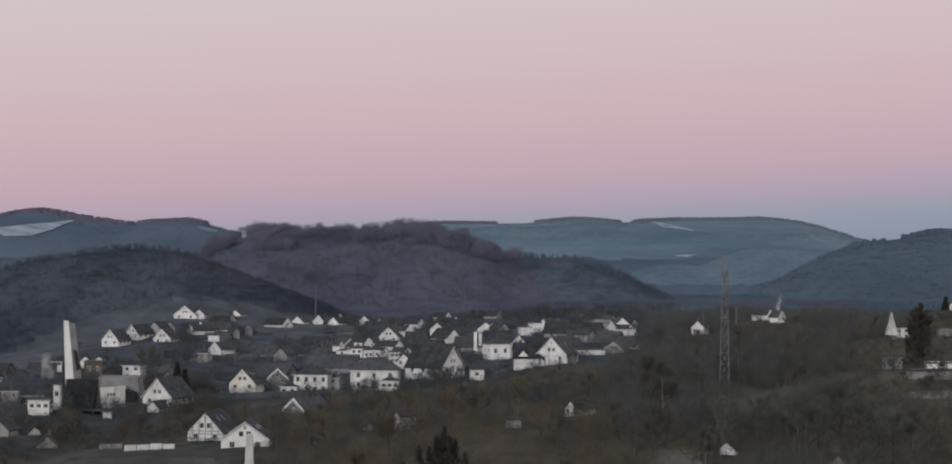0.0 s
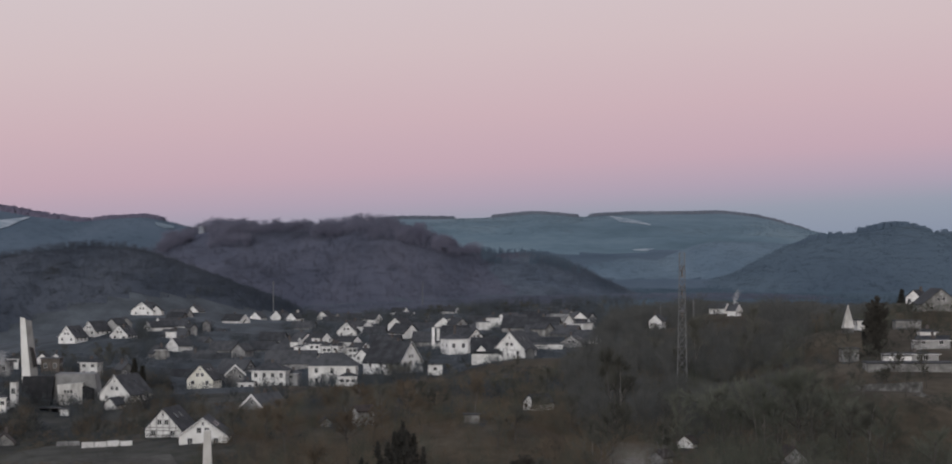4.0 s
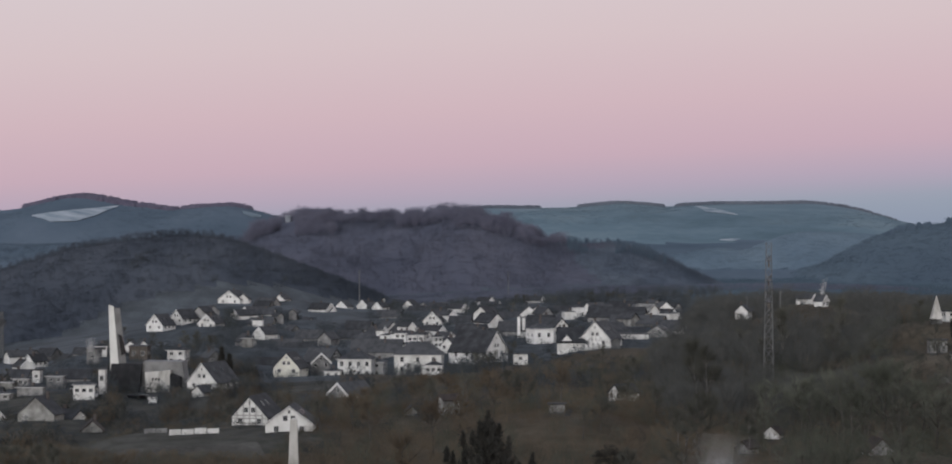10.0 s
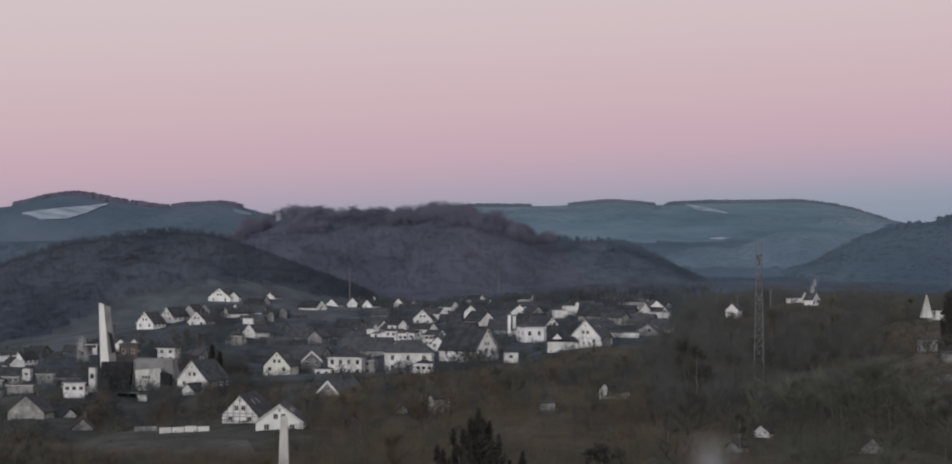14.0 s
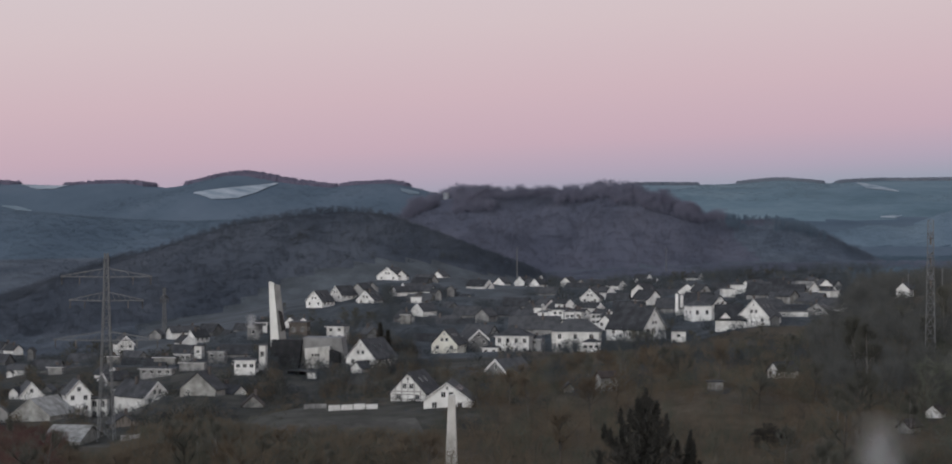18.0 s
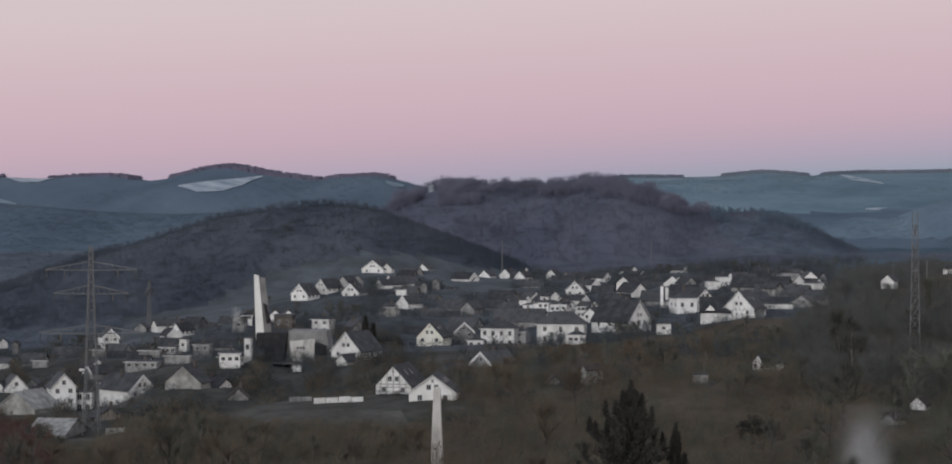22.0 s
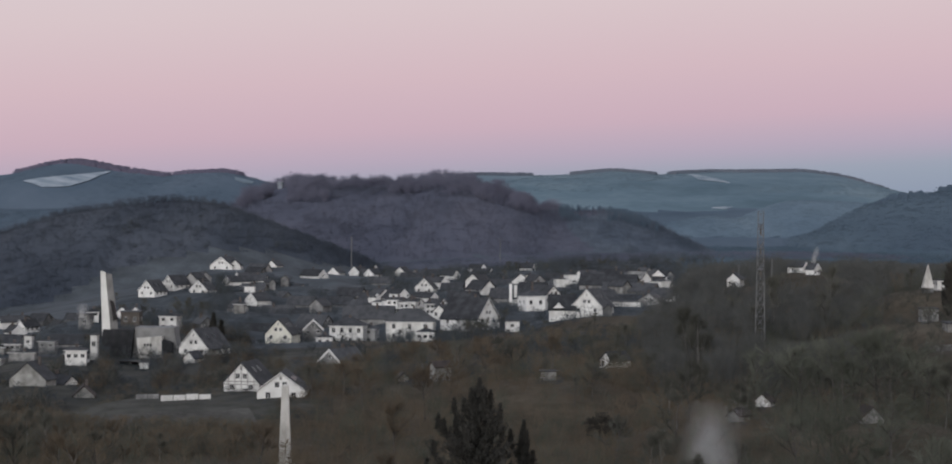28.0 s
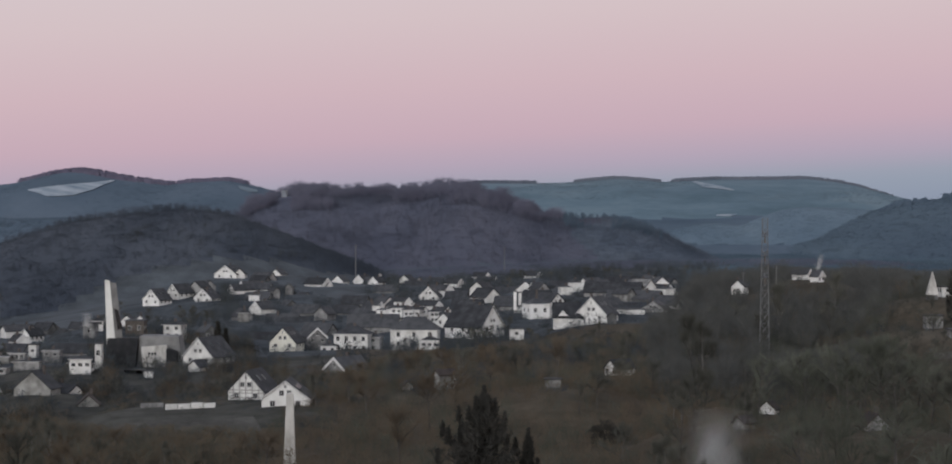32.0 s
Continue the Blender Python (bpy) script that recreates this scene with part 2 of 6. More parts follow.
# blue of the ridge's far end is haze too, in the base colour
M["ridgeblue"] = material("hazed_ridge_woods", [(0.063, 0.082, 0.112), (0.089, 0.110, 0.146), (0.122, 0.146, 0.182)], 0.022, 0.95, 0.0, fine=0.12, grain=0.15, stretch=(1, 0.3, 1), world_space=True, fluffy=True, crowns=0.16)
M["cresttwig"] = material("hazed_violet_twigs", [(0.103, 0.103, 0.147), (0.137, 0.139, 0.190), (0.181, 0.177, 0.236)], 0.022, 0.95, 0.0, fine=0.12, grain=0.15, stretch=(1, 0.3, 1), world_space=True, fluffy=True, crowns=0.16)
M["bluetwig"] = material("hazed_blue_grey_woods", [(0.064, 0.092, 0.127), (0.087, 0.122, 0.159), (0.116, 0.154, 0.193)], 0.006, 0.95, 0.0, fine=0.12, grain=0.15, stretch=(1, 0.3, 1), world_space=True, fluffy=True, crowns=0.16)
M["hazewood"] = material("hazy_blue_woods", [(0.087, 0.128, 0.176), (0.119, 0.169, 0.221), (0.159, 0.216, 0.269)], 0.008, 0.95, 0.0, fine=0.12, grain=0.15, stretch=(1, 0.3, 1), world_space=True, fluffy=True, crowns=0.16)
M["horizontwig"] = material("hazed_horizon_woods", [(0.1, 0.118, 0.152), (0.132, 0.15, 0.188), (0.17, 0.19, 0.23)], 0.006, 0.95, 0.0, fine=0.12, grain=0.15, stretch=(1, 0.3, 1), world_space=True, fluffy=True, crowns=0.16)
M["valleyblue"] = material("hazed_valley_woods", [(0.051, 0.078, 0.110), (0.070, 0.104, 0.139), (0.096, 0.136, 0.177)], 0.01, 0.95, 0.0, fine=0.12, grain=0.15, stretch=(1, 0.3, 1), world_space=True, fluffy=True, crowns=0.16)
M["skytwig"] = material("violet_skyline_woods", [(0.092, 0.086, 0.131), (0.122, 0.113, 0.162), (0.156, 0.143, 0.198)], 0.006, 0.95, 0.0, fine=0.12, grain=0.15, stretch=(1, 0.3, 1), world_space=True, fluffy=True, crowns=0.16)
M["tealtwig"] = material("hazed_teal_woods", [(0.092, 0.138, 0.179), (0.124, 0.175, 0.216), (0.166, 0.216, 0.258)], 0.006, 0.95, 0.0, fine=0.12, grain=0.15, stretch=(1, 0.3, 1), world_space=True, fluffy=True, crowns=0.16)
M["shrub"] = material("garden_shrub_twigs", [(0.025, 0.027, 0.028), (0.040, 0.043, 0.043), (0.069, 0.072, 0.072)], 0.05, 0.95, 0.0, fine=0.5, world_space=True, fluffy=True)
M["smoke"] = material("thin_smoke", [(0.5, 0.5, 0.51), (0.62, 0.62, 0.63)], 0.5, 1.0, 0.0, fluffy=True)
M["yew"] = material("dull_evergreen", [(0.03, 0.029, 0.025), (0.045, 0.042, 0.036), (0.065, 0.06, 0.052)], 0.5, 0.95, 0.0, fluffy=True)
M["needle"] = material("dark_needles", [(0.022, 0.023, 0.021), (0.036, 0.036, 0.033), (0.056, 0.054, 0.05)], 0.6, 0.9, 0.0, spread=0.4)

# ---- shape helpers ----


def add_box(bm, x0, x1, y0, y1, z0, z1):
    v = [bm.verts.new(p) for p in ((x0, y0, z0), (x1, y0, z0), (x1, y1, z0), (x0, y1, z0), (x0, y0, z1), (x1, y0, z1), (x1, y1, z1), (x0, y1, z1))]
    for f in ((0, 3, 2, 1), (4, 5, 6, 7), (0, 1, 5, 4), (1, 2, 6, 5), (2, 3, 7, 6), (3, 0, 4, 7)):
        bm.faces.new([v[i] for i in f])


def add_hull(bm, low, high):
    """A closed solid between two outlines of the same number of points."""
    a, b = [bm.verts.new(p) for p in low], [bm.verts.new(p) for p in high]
    k = len(a)
    bm.faces.new(a[::-1]); bm.faces.new(b)
    for i in range(k):
        bm.faces.new((a[i], a[(i + 1) % k], b[(i + 1) % k], b[i]))


def add_bar(bm, p, q, r0, r1=None, sides=4):
    p, q = Vector(p), Vector(q)
    d = (q - p).normalized()
    s = d.cross(Vector((0, 0, 1)) if abs(d.z) < 0.9 else Vector((1, 0, 0))).normalized()
    u = d.cross(s)
    r1 = r0 if r1 is None else r1
    ring = lambda c, r: [c + (s * math.cos(k * 2 * math.pi / sides + 0.78) + u * math.sin(k * 2 * math.pi / sides + 0.78)) * r for k in range(sides)]
    add_hull(bm, ring(p, r0), ring(q, r1))


def finish(bm, mat):
    bmesh.ops.recalc_face_normals(bm, faces=bm.faces)
    me = bpy.data.meshes.new("mesh")
    bm.to_mesh(me)
    bm.free()
    me.materials.append(mat)
    return me


def part(name, bm, mat, parent, label="", at=None):
    """Links a bmesh (or a mesh that is shared) as one object under its thing."""
    ob = new(name, finish(bm, mat) if isinstance(bm, bmesh.types.BMesh) else bm)
    ob.parent = parent
    if at is not None:
        ob.matrix_basis = at
    if label:
        ob["label"] = label
    return ob


def soup(name, verts, faces, mats, index=None):
    """A mesh object from arrays of points and triangles (or quads)."""
    me = bpy.data.meshes.new(name)
    k = faces.shape[1]
    me.vertices.add(len(verts)); me.vertices.foreach_set("co", np.ascontiguousarray(verts, dtype=np.float32).ravel())
    me.loops.add(faces.size); me.loops.foreach_set("vertex_index", np.ascontiguousarray(faces, dtype=np.int32).ravel())
    me.polygons.add(len(faces)); me.polygons.foreach_set("loop_start", np.arange(0, faces.size, k, dtype=np.int32))
    for m in mats:
        me.materials.append(m)
    if index is not None:
        me.polygons.foreach_set("material_index", index.astype(np.int32))
    me.update(calc_edges=True)
    return me


# ---- plots ----
LOTS = []
VILLAS = []


def lot(x, y, top, tall, w, l, turn, wall, roof, win=False, verge=False):
    """A plot with its house: the ridge's height, the house's height over its plot, its plan and finish."""
    LOTS.append((x, y, top, tall, w, l, turn, wall, roof, win, verge))


def villa_lot(*spec):
    """A plot with a hipped or flat-roofed building; x, y, z: the foot of its front."""
    VILLAS.append(spec)


lot(-87.5, 695.9, 9.3, 9.4, 10.6, 13, -25, "white", "dark", win=True)
lot(-71.5, 785.4, 7.6, 8.8, 9.4, 12, -10, "cream", "dark", win=True)
lot(-63.8, 804.7, 6.5, 5, 7, 10, 20, "grey", "dark", verge=True)
lot(21.1, 885.7, 16.0, 9, 10, 15, 40, "white", "dark")
lot(16.6, 1105.0, 13.1, 4, 9, 10, 0, "white", "dark")
lot(49.9, 1125.0, 14.3, 6, 9, 13, -40, "white", "dark")
lot(33.1, 1064.2, 12.2, 5.5, 8, 9, 20, "white", "dark")
lot(52.5, 1103.9, 14.0, 5.5, 8, 12, -50, "white", "dark")
lot(52.1, 960.0, 17.8, 5.5, 10, 24, 80, "grey", "dark")
lot(59.3, 930.0, 15.3, 5.5, 10, 22, 75, "grey", "dark")
lot(79.0, 1054.4, 17.1, 5.5, 9, 9, 10, "white", "dark")
lot(76.0, 1003.6, 15.4, 6, 7, 10, 44, "dim", "dark", verge=True)
lot(63.1, 864.8, 14.0, 4.5, 10, 10, -15, "grey", "dark", win=True)
lot(90.0, 1154.2, 13.3, 5.5, 9, 11, 40, "grey", "dark")
lot(84.4, 1205.2, 13.3, 5.5, 9, 11, 20, "grey", "dark")
lot(-28.4, 1044.9, 12.6, 6, 8.8, 10, -10, "white", "dark", win=True)
lot(-48.3, 1284.2, 10.6, 5.5, 7, 9, -20, "white", "dark")
lot(-24.3, 1064.2, 12.8, 5.5, 5, 12, 45, "white", "dark", verge=True)
lot(-20.1, 1203.5, 11.1, 5, 5, 10, 45, "white", "dark", verge=True)
lot(-2.8, 1034.2, 14.9, 6.5, 8.5, 9, -22, "white", "dark", win=True)
lot(-2.7, 1004.2, 13.5, 7.5, 9, 11, 40, "white", "dark")
lot(7.3, 1120.0, 9.7, 5.5, 9, 11, 80, "grey", "dark")
lot(-42.6, 1004.2, 8.7, 5.5, 7, 9, 20, "white", "dark")
lot(-48.4, 1013.7, 9.1, 5.5, 6, 9, 35, "white", "dark")
lot(-36.1, 994.5, 7.7, 5.5, 8, 10, 25, "white", "dark")
lot(-27.4, 944.2, 9.9, 6, 9, 11, 40, "white", "dark", verge=True)
lot(-20.3, 904.8, 9.4, 8, 8.5, 11, 30, "white", "dark", win=True)
lot(-39.2, 930.0, 7.3, 4, 8, 14, 75, "white", "dark")
lot(-34.6, 904.3, 6.0, 5.5, 8, 10, 30, "white", "dark")
lot(-30.1, 903.5, 7.7, 5.5, 8, 10, 45, "white", "dark", verge=True)
lot(-50.3, 964.0, 7.5, 4.2, 6, 8, 0, "white", "dark")
lot(-53.5, 960.0, 6.4, 5.5, 8, 9, 60, "grey", "dark")
lot(-48.8, 933.2, 6.3, 6, 8, 10, 50, "grey", "dark")
lot(-44.6, 850.0, 9.1, 10, 10, 19, 88, "grey", "dark")
lot(-95.5, 1234.5, 10.4, 6.5, 7, 14, 50, "white", "dark", verge=True)
lot(-87.7, 1304.2, 9.6, 5.5, 7, 9, -20, "white", "dark")
lot(-74.4, 1304.3, 9.9, 5.5, 7, 10, -30, "white", "dark", verge=True)
lot(-67.6, 1290.0, 8.9, 5.5, 7, 10, 70, "grey", "dark")
lot(-121.6, 1284.2, 13.7, 3.6, 6.5, 9, -20, "white", "dark")
lot(-127.0, 1250.0, 12.8, 5.5, 8, 12, 60, "grey", "dark")
lot(-140.2, 1206.1, 17.9, 6, 13, 13, -20, "white", "dark", win=True)
lot(-136.3, 1203.8, 16.3, 5.5, 6, 8, 20, "white", "dark")
lot(-123.1, 1154.2, 11.2, 5.5, 7, 13, -50, "white", "dark", verge=True)
lot(-126.4, 1133.9, 10.3, 5.5, 6, 12, -50, "white", "dark", verge=True)
lot(-145.6, 1153.8, 11.5, 6, 6, 8, 20, "grey", "dark")
lot(-118.7, 1150.0, 10.2, 2.6, 8, 12, 80, "white", "dark")
lot(-112.1, 1080.0, 8.3, 5.5, 8, 12, 75, "grey", "dark")
lot(-104.8, 1082.6, 10.6, 4, 3, 6, 30, "grey", "dark")
lot(-99.3, 1103.0, 11.7, 5.5, 3.4, 6, 0, "grey", "dark")
lot(-102.2, 1003.4, 7.3, 6, 7, 9, -40, "white", "dark", verge=True)
lot(-107.3, 964.7, 5.9, 5.5, 7, 10, 20, "grey", "dark")
lot(-69.3, 934.2, 8.0, 5.5, 6, 9, -20, "grey", "dark")
lot(-55.5, 1180.0, 8.5, 6, 7, 12, 80, "grey", "dark")
lot(-161.7, 1085.0, 9.7, 8.2, 9.4, 11, -25, "white", "dark", win=True)
lot(-153.2, 1104.5, 11.4, 7.6, 8, 11, -35, "white", "dark", win=True)
lot(-144.8, 1114.1, 12.5, 5.5, 6.5, 9, -25, "grey", "dark")
lot(-134.7, 1064.7, 10.5, 5.5, 8.5, 10, -20, "white", "dark", verge=True, win=True)
lot(-156.2, 964.0, 2.8, 6, 6, 8, 0, "white", "dark")
lot(-151.2, 963.9, 2.8, 6, 5, 8, 10, "white", "dark")
lot(23.6, 1303.2, 12.4, 5, 5, 10, 50, "white", "dark", verge=True)
lot(-6.3, 1333.2, 10.8, 5, 5, 10, 50, "white", "dark", verge=True)
lot(-2.8, 1303.4, 9.2, 5.5, 7, 12, 55, "white", "dark", verge=True)
lot(-41.5, 1294.0, 8.9, 5.5, 5, 8, 0, "grey", "dark")
lot(49.5, 1040.0, 12.6, 5.5, 9, 14, 60, "grey", "dark")
lot(23.1, 1093.9, 12.9, 5.5, 6, 9, 30, "grey", "dark")
lot(70.1, 900.0, 14.5, 5.5, 8, 12, 60, "white", "dark")
lot(-45.9, 506.5, 10.9, 5, 10.6, 13, 0, "white", "dark", win=True)
lot(-56.2, 530.9, 11.3, 6.4, 8.6, 12, -12, "timber", "dark", win=True)
lot(-39.5, 614.5, 8.8, 4, 7, 11, -35, "grey", "dark", verge=True)
lot(-11.2, 541.6, 10.7, 4.4, 2.2, 5, -50, "dim", "brown")
lot(-63.8, 1253.5, 10.3, 5, 6, 8, -30, "white", "dark", verge=True)
lot(76.9, 1103.5, 14.7, 5, 7, 10, 45, "white", "dark", verge=True)
lot(61.8, 1003.4, 12.8, 4, 7, 9, 40, "white", "dark", verge=True)
lot(19.9, 1114.0, 12.3, 4.5, 10, 8, 0, "white", "dark")
lot(-51.5, 983.2, 8.2, 5, 6, 9, 45, "white", "dark", verge=True)
lot(-29.8, 933.9, 8.2, 5, 6, 9, 30, "white", "dark")
lot(-91.9, 1232.8, 7.8, 4, 5, 8, 45, "white", "dark", verge=True)
lot(19.4, 908.4, 11.8, 5, 6, 9, 40, "white", "dark", verge=True)
lot(-20.3, 541.5, 7.7, 2.2, 2.4, 3, 10, "dim", "dark")
lot(35.3, 616.3, 8.2, 4.6, 4.6, 7, -48, "white", "dark")
lot(62.6, 506.1, 6.5, 3.1, 3.6, 4.5, -20, "white", "brown")
lot(48.0, 426.6, 10.5, 2.2, 2.4, 4, -38, "dim", "brown")
lot(73.5, 432.5, 10.5, 3, 5, 5, 10, "grey", "brown")
lot(-185.4, 642.5, -2.4, 3.1, 2.6, 5, 0, "white", "dark")
lot(-181.9, 644.1, -0.8, 5.4, 6.6, 9, 25, "white", "dark", win=True)
lot(-156.1, 566.3, 1.4, 5.4, 11, 13, -15, "ivy", "ivy")
lot(-157.3, 603.6, 3.0, 10.7, 6.5, 8, 25, "white", "dark", win=True)
lot(-139.4, 604.5, 2.8, 7.6, 8.6, 14, 50, "white", "dark", verge=True)
lot(-114.1, 563.4, 8.5, 4.8, 9.6, 7, -10, "ivy", "dark")
lot(-108.7, 572.6, 4.4, 3, 4.6, 8, 50, "white", "dark")
lot(-98.5, 548.4, 3.9, 3, 5, 7, 10, "dim", "brown")
lot(-176.1, 662.5, -3.2, 2.8, 3, 5, 0, "grey", "dark")
lot(-183.7, 672.5, -4.2, 2.6, 3, 5, 0, "grey", "dark")
lot(-129.9, 543.3, -0.6, 3, 7, 7, 20, "brown", "dark")
lot(-136.3, 520.0, -1.2, 4.5, 17, 9, 85, "ivy", "ivy")
lot(-253.6, 902.0, -7.3, 5.5, 2.4, 4, 0, "grey", "dark")
lot(-287.1, 953.5, -10.0, 5, 5, 8, 30, "white", "dark")
lot(-204.0, 853.9, 0.6, 7, 6.2, 7, 30, "timber", "dark", verge=True)
lot(-202.4, 953.9, -1.0, 5.5, 5, 12, -50, "white", "dark")
lot(-191.3, 933.9, -1.4, 5.5, 5, 9, -30, "white", "dark", win=True)
lot(-198.9, 963.9, -1.2, 5.5, 7, 9, 30, "grey", "dark")
lot(-197.9, 1003.9, -2.2, 5.5, 6, 9, 30, "grey", "dark")
lot(-199.2, 1000.0, -2.5, 5.5, 7, 9, 60, "grey", "dark")
lot(-292.5, 1003.9, -11.5, 6, 6, 9, 30, "grey", "dark")
lot(-297.3, 1000.0, -10.9, 6, 7, 9, 70, "grey", "dark")
lot(-229.9, 800.0, -7.1, 5, 3.2, 7, 80, "white", "dark")
lot(-227.9, 782.5, -7.6, 5, 2, 5, 10, "white", "dark")
lot(-174.1, 760.0, -1.7, 6, 8, 16, 70, "grey", "dark")
lot(-165.9, 682.8, -0.6, 7, 5, 8, -45, "grey", "dark", verge=True)
lot(-182.3, 953.9, -2.7, 5.5, 8, 9, 30, "grey", "dark")
lot(99.8, 903.3, 20.6, 5.5, 5.2, 7, -20, "white", "dark")
lot(124.8, 861.1, 25.8, 4, 4.5, 3.5, 52, "white", "dark", verge=True)
lot(121.9, 882.2, 25.7, 3.5, 3.6, 7, 50, "white", "dark", verge=True)
lot(173.4, 762.9, 33.4, 3.6, 5.4, 7, -35, "white", "dark")
lot(170.9, 725.0, 34.7, 6.4, 12.5, 10, 6, "dim", "dark", win=True)
lot(149.7, 640.0, 22.3, 3, 6, 9, 85, "grey", "dark")
lot(-88.7, 678.3, 3.4, 3.2, 4, 5, -25, "white", "dark")
lot(-122.9, 1190.0, 13.0, 3, 6, 9, 70, "grey", "dark")
lot(-69.4, 1290.0, 7.8, 2.5, 6, 7, 85, "white", "dark")
lot(-64.7, 1301.5, 11.0, 5, 1.6, 3, 0, "white", "dark")
lot(-96.5, 1153.5, 5.6, 3, 5, 8, 30, "grey", "dark")
lot(-95.4, 1053.5, 5.7, 3.5, 5, 8, 30, "grey", "dark")
lot(-80.6, 950.0, 2.8, 4, 8, 16, 80, "grey", "dark")
lot(-101.6, 803.0, 7.2, 5, 5, 7, 30, "grey", "dark")
lot(-86.4, 850.0, 2.2, 4, 6, 14, 85, "grey", "dark")
lot(-90.2, 970.0, 3.3, 5, 7, 14, 82, "grey", "dark")
lot(-64.6, 1000.0, 5.9, 5, 8, 12, 70, "grey", "dark")
lot(-63.6, 1050.0, 8.0, 5, 8, 12, 75, "grey", "dark")
lot(-82.2, 1000.0, 5.9, 5, 8, 12, 75, "grey", "dark")
lot(-36.6, 882.5, 5.1, 4, 4, 5, 0, "white", "dark")
lot(-10.0, 950.0, 10.7, 6, 9, 13, 80, "grey", "dark")
lot(-16.2, 1050.0, 10.3, 5, 7, 10, 80, "grey", "dark")
lot(8.2, 980.0, 10.8, 7, 9, 13, 75, "grey", "dark")
lot(-33.8, 1330.0, 7.6, 4, 7, 10, 80, "grey", "dark")
lot(-41.9, 1250.0, 8.4, 4, 7, 12, 85, "grey", "dark")
lot(36.1, 1150.0, 11.8, 4, 7, 12, 80, "grey", "dark")
lot(20.5, 1000.0, 12.7, 6, 8, 12, 75, "grey", "dark")
lot(50.1, 900.0, 11.6, 3, 8, 20, 86, "grey", "dark")
lot(67.1, 1150.0, 14.3, 5, 9, 18, 85, "grey", "dark")
lot(67.3, 1003.6, 17.6, 6, 7, 10, 44, "white", "frost")
lot(60.7, 963.2, 17.0, 6, 7, 9, 44, "dim", "frost")
lot(54.7, 927.9, 16.5, 4.4, 5, 8, 44, "dim", "dark")
lot(71.6, 1083.9, 14.7, 4, 8, 12, 50, "white", "dark", verge=True)
lot(44.8, 873.9, 14.5, 6, 8, 12, -50, "white", "dark", verge=True)
lot(42.5, 792.5, 12.8, 3.6, 3, 5, 0, "grey", "dark")
lot(-66.0, 860.0, 5.1, 5, 8, 12, 60, "grey", "dark")
lot(-251.5, 850.0, -6.5, 4, 6, 9, 70, "grey", "dark")
lot(-218.7, 800.0, -5.3, 4, 7, 10, 80, "grey", "dark")
lot(-206.6, 780.0, -6.0, 4, 7, 10, 60, "grey", "dark")
lot(-220.6, 860.0, -7.0, 4, 7, 12, 80, "grey", "dark")
lot(-173.3, 703.1, -0.5, 4, 5, 8, 40, "white", "dark", verge=True)
lot(-213.1, 953.5, -2.3, 4, 5, 7, 0, "grey", "dark")
lot(-182.1, 860.0, -3.2, 4, 6, 9, 70, "grey", "dark")
lot(-149.4, 800.0, 0.6, 4, 7, 12, 85, "grey", "dark")
lot(-164.3, 900.0, 3.1, 5, 5, 9, 75, "grey", "dark")
lot(-194.3, 830.0, -3.7, 4, 6, 9, 60, "grey", "dark")
lot(-190.3, 903.9, -1.9, 4, 6, 9, 30, "white", "dark", verge=True)
lot(-284.7, 982.6, -11.0, 4, 5, 8, 50, "white", "dark")
lot(-161.5, 720.0, -0.5, 3, 3, 7, 85, "white", "dark")
lot(-154.5, 770.0, -2.9, 3, 6, 9, 80, "grey", "dark")
lot(-166.9, 563.3, -0.4, 5, 4, 7, 20, "grey", "dark")
lot(-167.3, 692.5, -0.8, 3, 3, 5, 0, "white", "dark")
lot(-6.1, 804.6, 14.5, 11, 14, 16, 55, "white", "dark", win=True)
lot(37.9, 806.6, 17.8, 9.5, 11.6, 14, -20, "white", "dark", win=True)
lot(27.0, 806.0, 15.6, 9.5, 11, 9.5, 88, "white", "dark")
lot(12.4, 920.0, 12.2, 4, 6, 6, 85, "white", "dark")
villa_lot(-27.3, 790.0, -0.6, 16.6, 11, 6.8, 4.6, -4, "white", "white rendered villa with a dark hipped roof", 2, 3)
villa_lot(-21.5, 780.0, 0.0, 6.0, 5, 3.2, 1.3, -4, "white", "low white annex with a shallow dark roof", 1, 3)
villa_lot(-50.2, 800.0, -2.8, 12.2, 10, 6.9, 2.8, -8, "white", "white two-storey house with a dark hipped roof", 2, 4)
villa_lot(-57.7, 794.0, -2.6, 5.6, 5, 2.9, 0.9, -4, "white", "low white garage annex beside the house", 1, 2)
villa_lot(-42.5, 806.0, -2.3, 4.6, 8, 5.0, 1.2, -8, "grey", "grey rendered side wing of the house", 2, 1)
villa_lot(8.9, 788.0, 3.6, 5.0, 5, 3.1, 0, 0, "white", "small white flat-roofed garage", 1, 1)
villa_lot(66.4, 960.0, 12.1, 6.0, 5, 1.7, 0, 0, "white", "low white house side under a dark roof", 0, 0)
villa_lot(-44.0, 925.0, 4.5, 7.0, 5, 2.3, 0.8, 0, "white", "low white outbuilding among the houses", 0, 0)
villa_lot(-27.4, 905.0, 4.5, 4.0, 5, 2.2, 0.6, 10, "white", "small white outbuilding among the houses", 0, 0)
villa_lot(35.2, 1050.0, 9.7, 6.0, 6, 2.4, 0.8, 10, "white", "small white house with a shallow roof", 0, 0)
villa_lot(-36.6, 915.0, 4.0, 11.5, 6, 3.8, 1.5, 8, "white", "long white house with a shallow dark roof", 1, 0)
villa_lot(-49.0, 955.0, 3.8, 3.2, 5, 3.6, 0, 0, "white", "narrow white flat-roofed house", 0, 0)
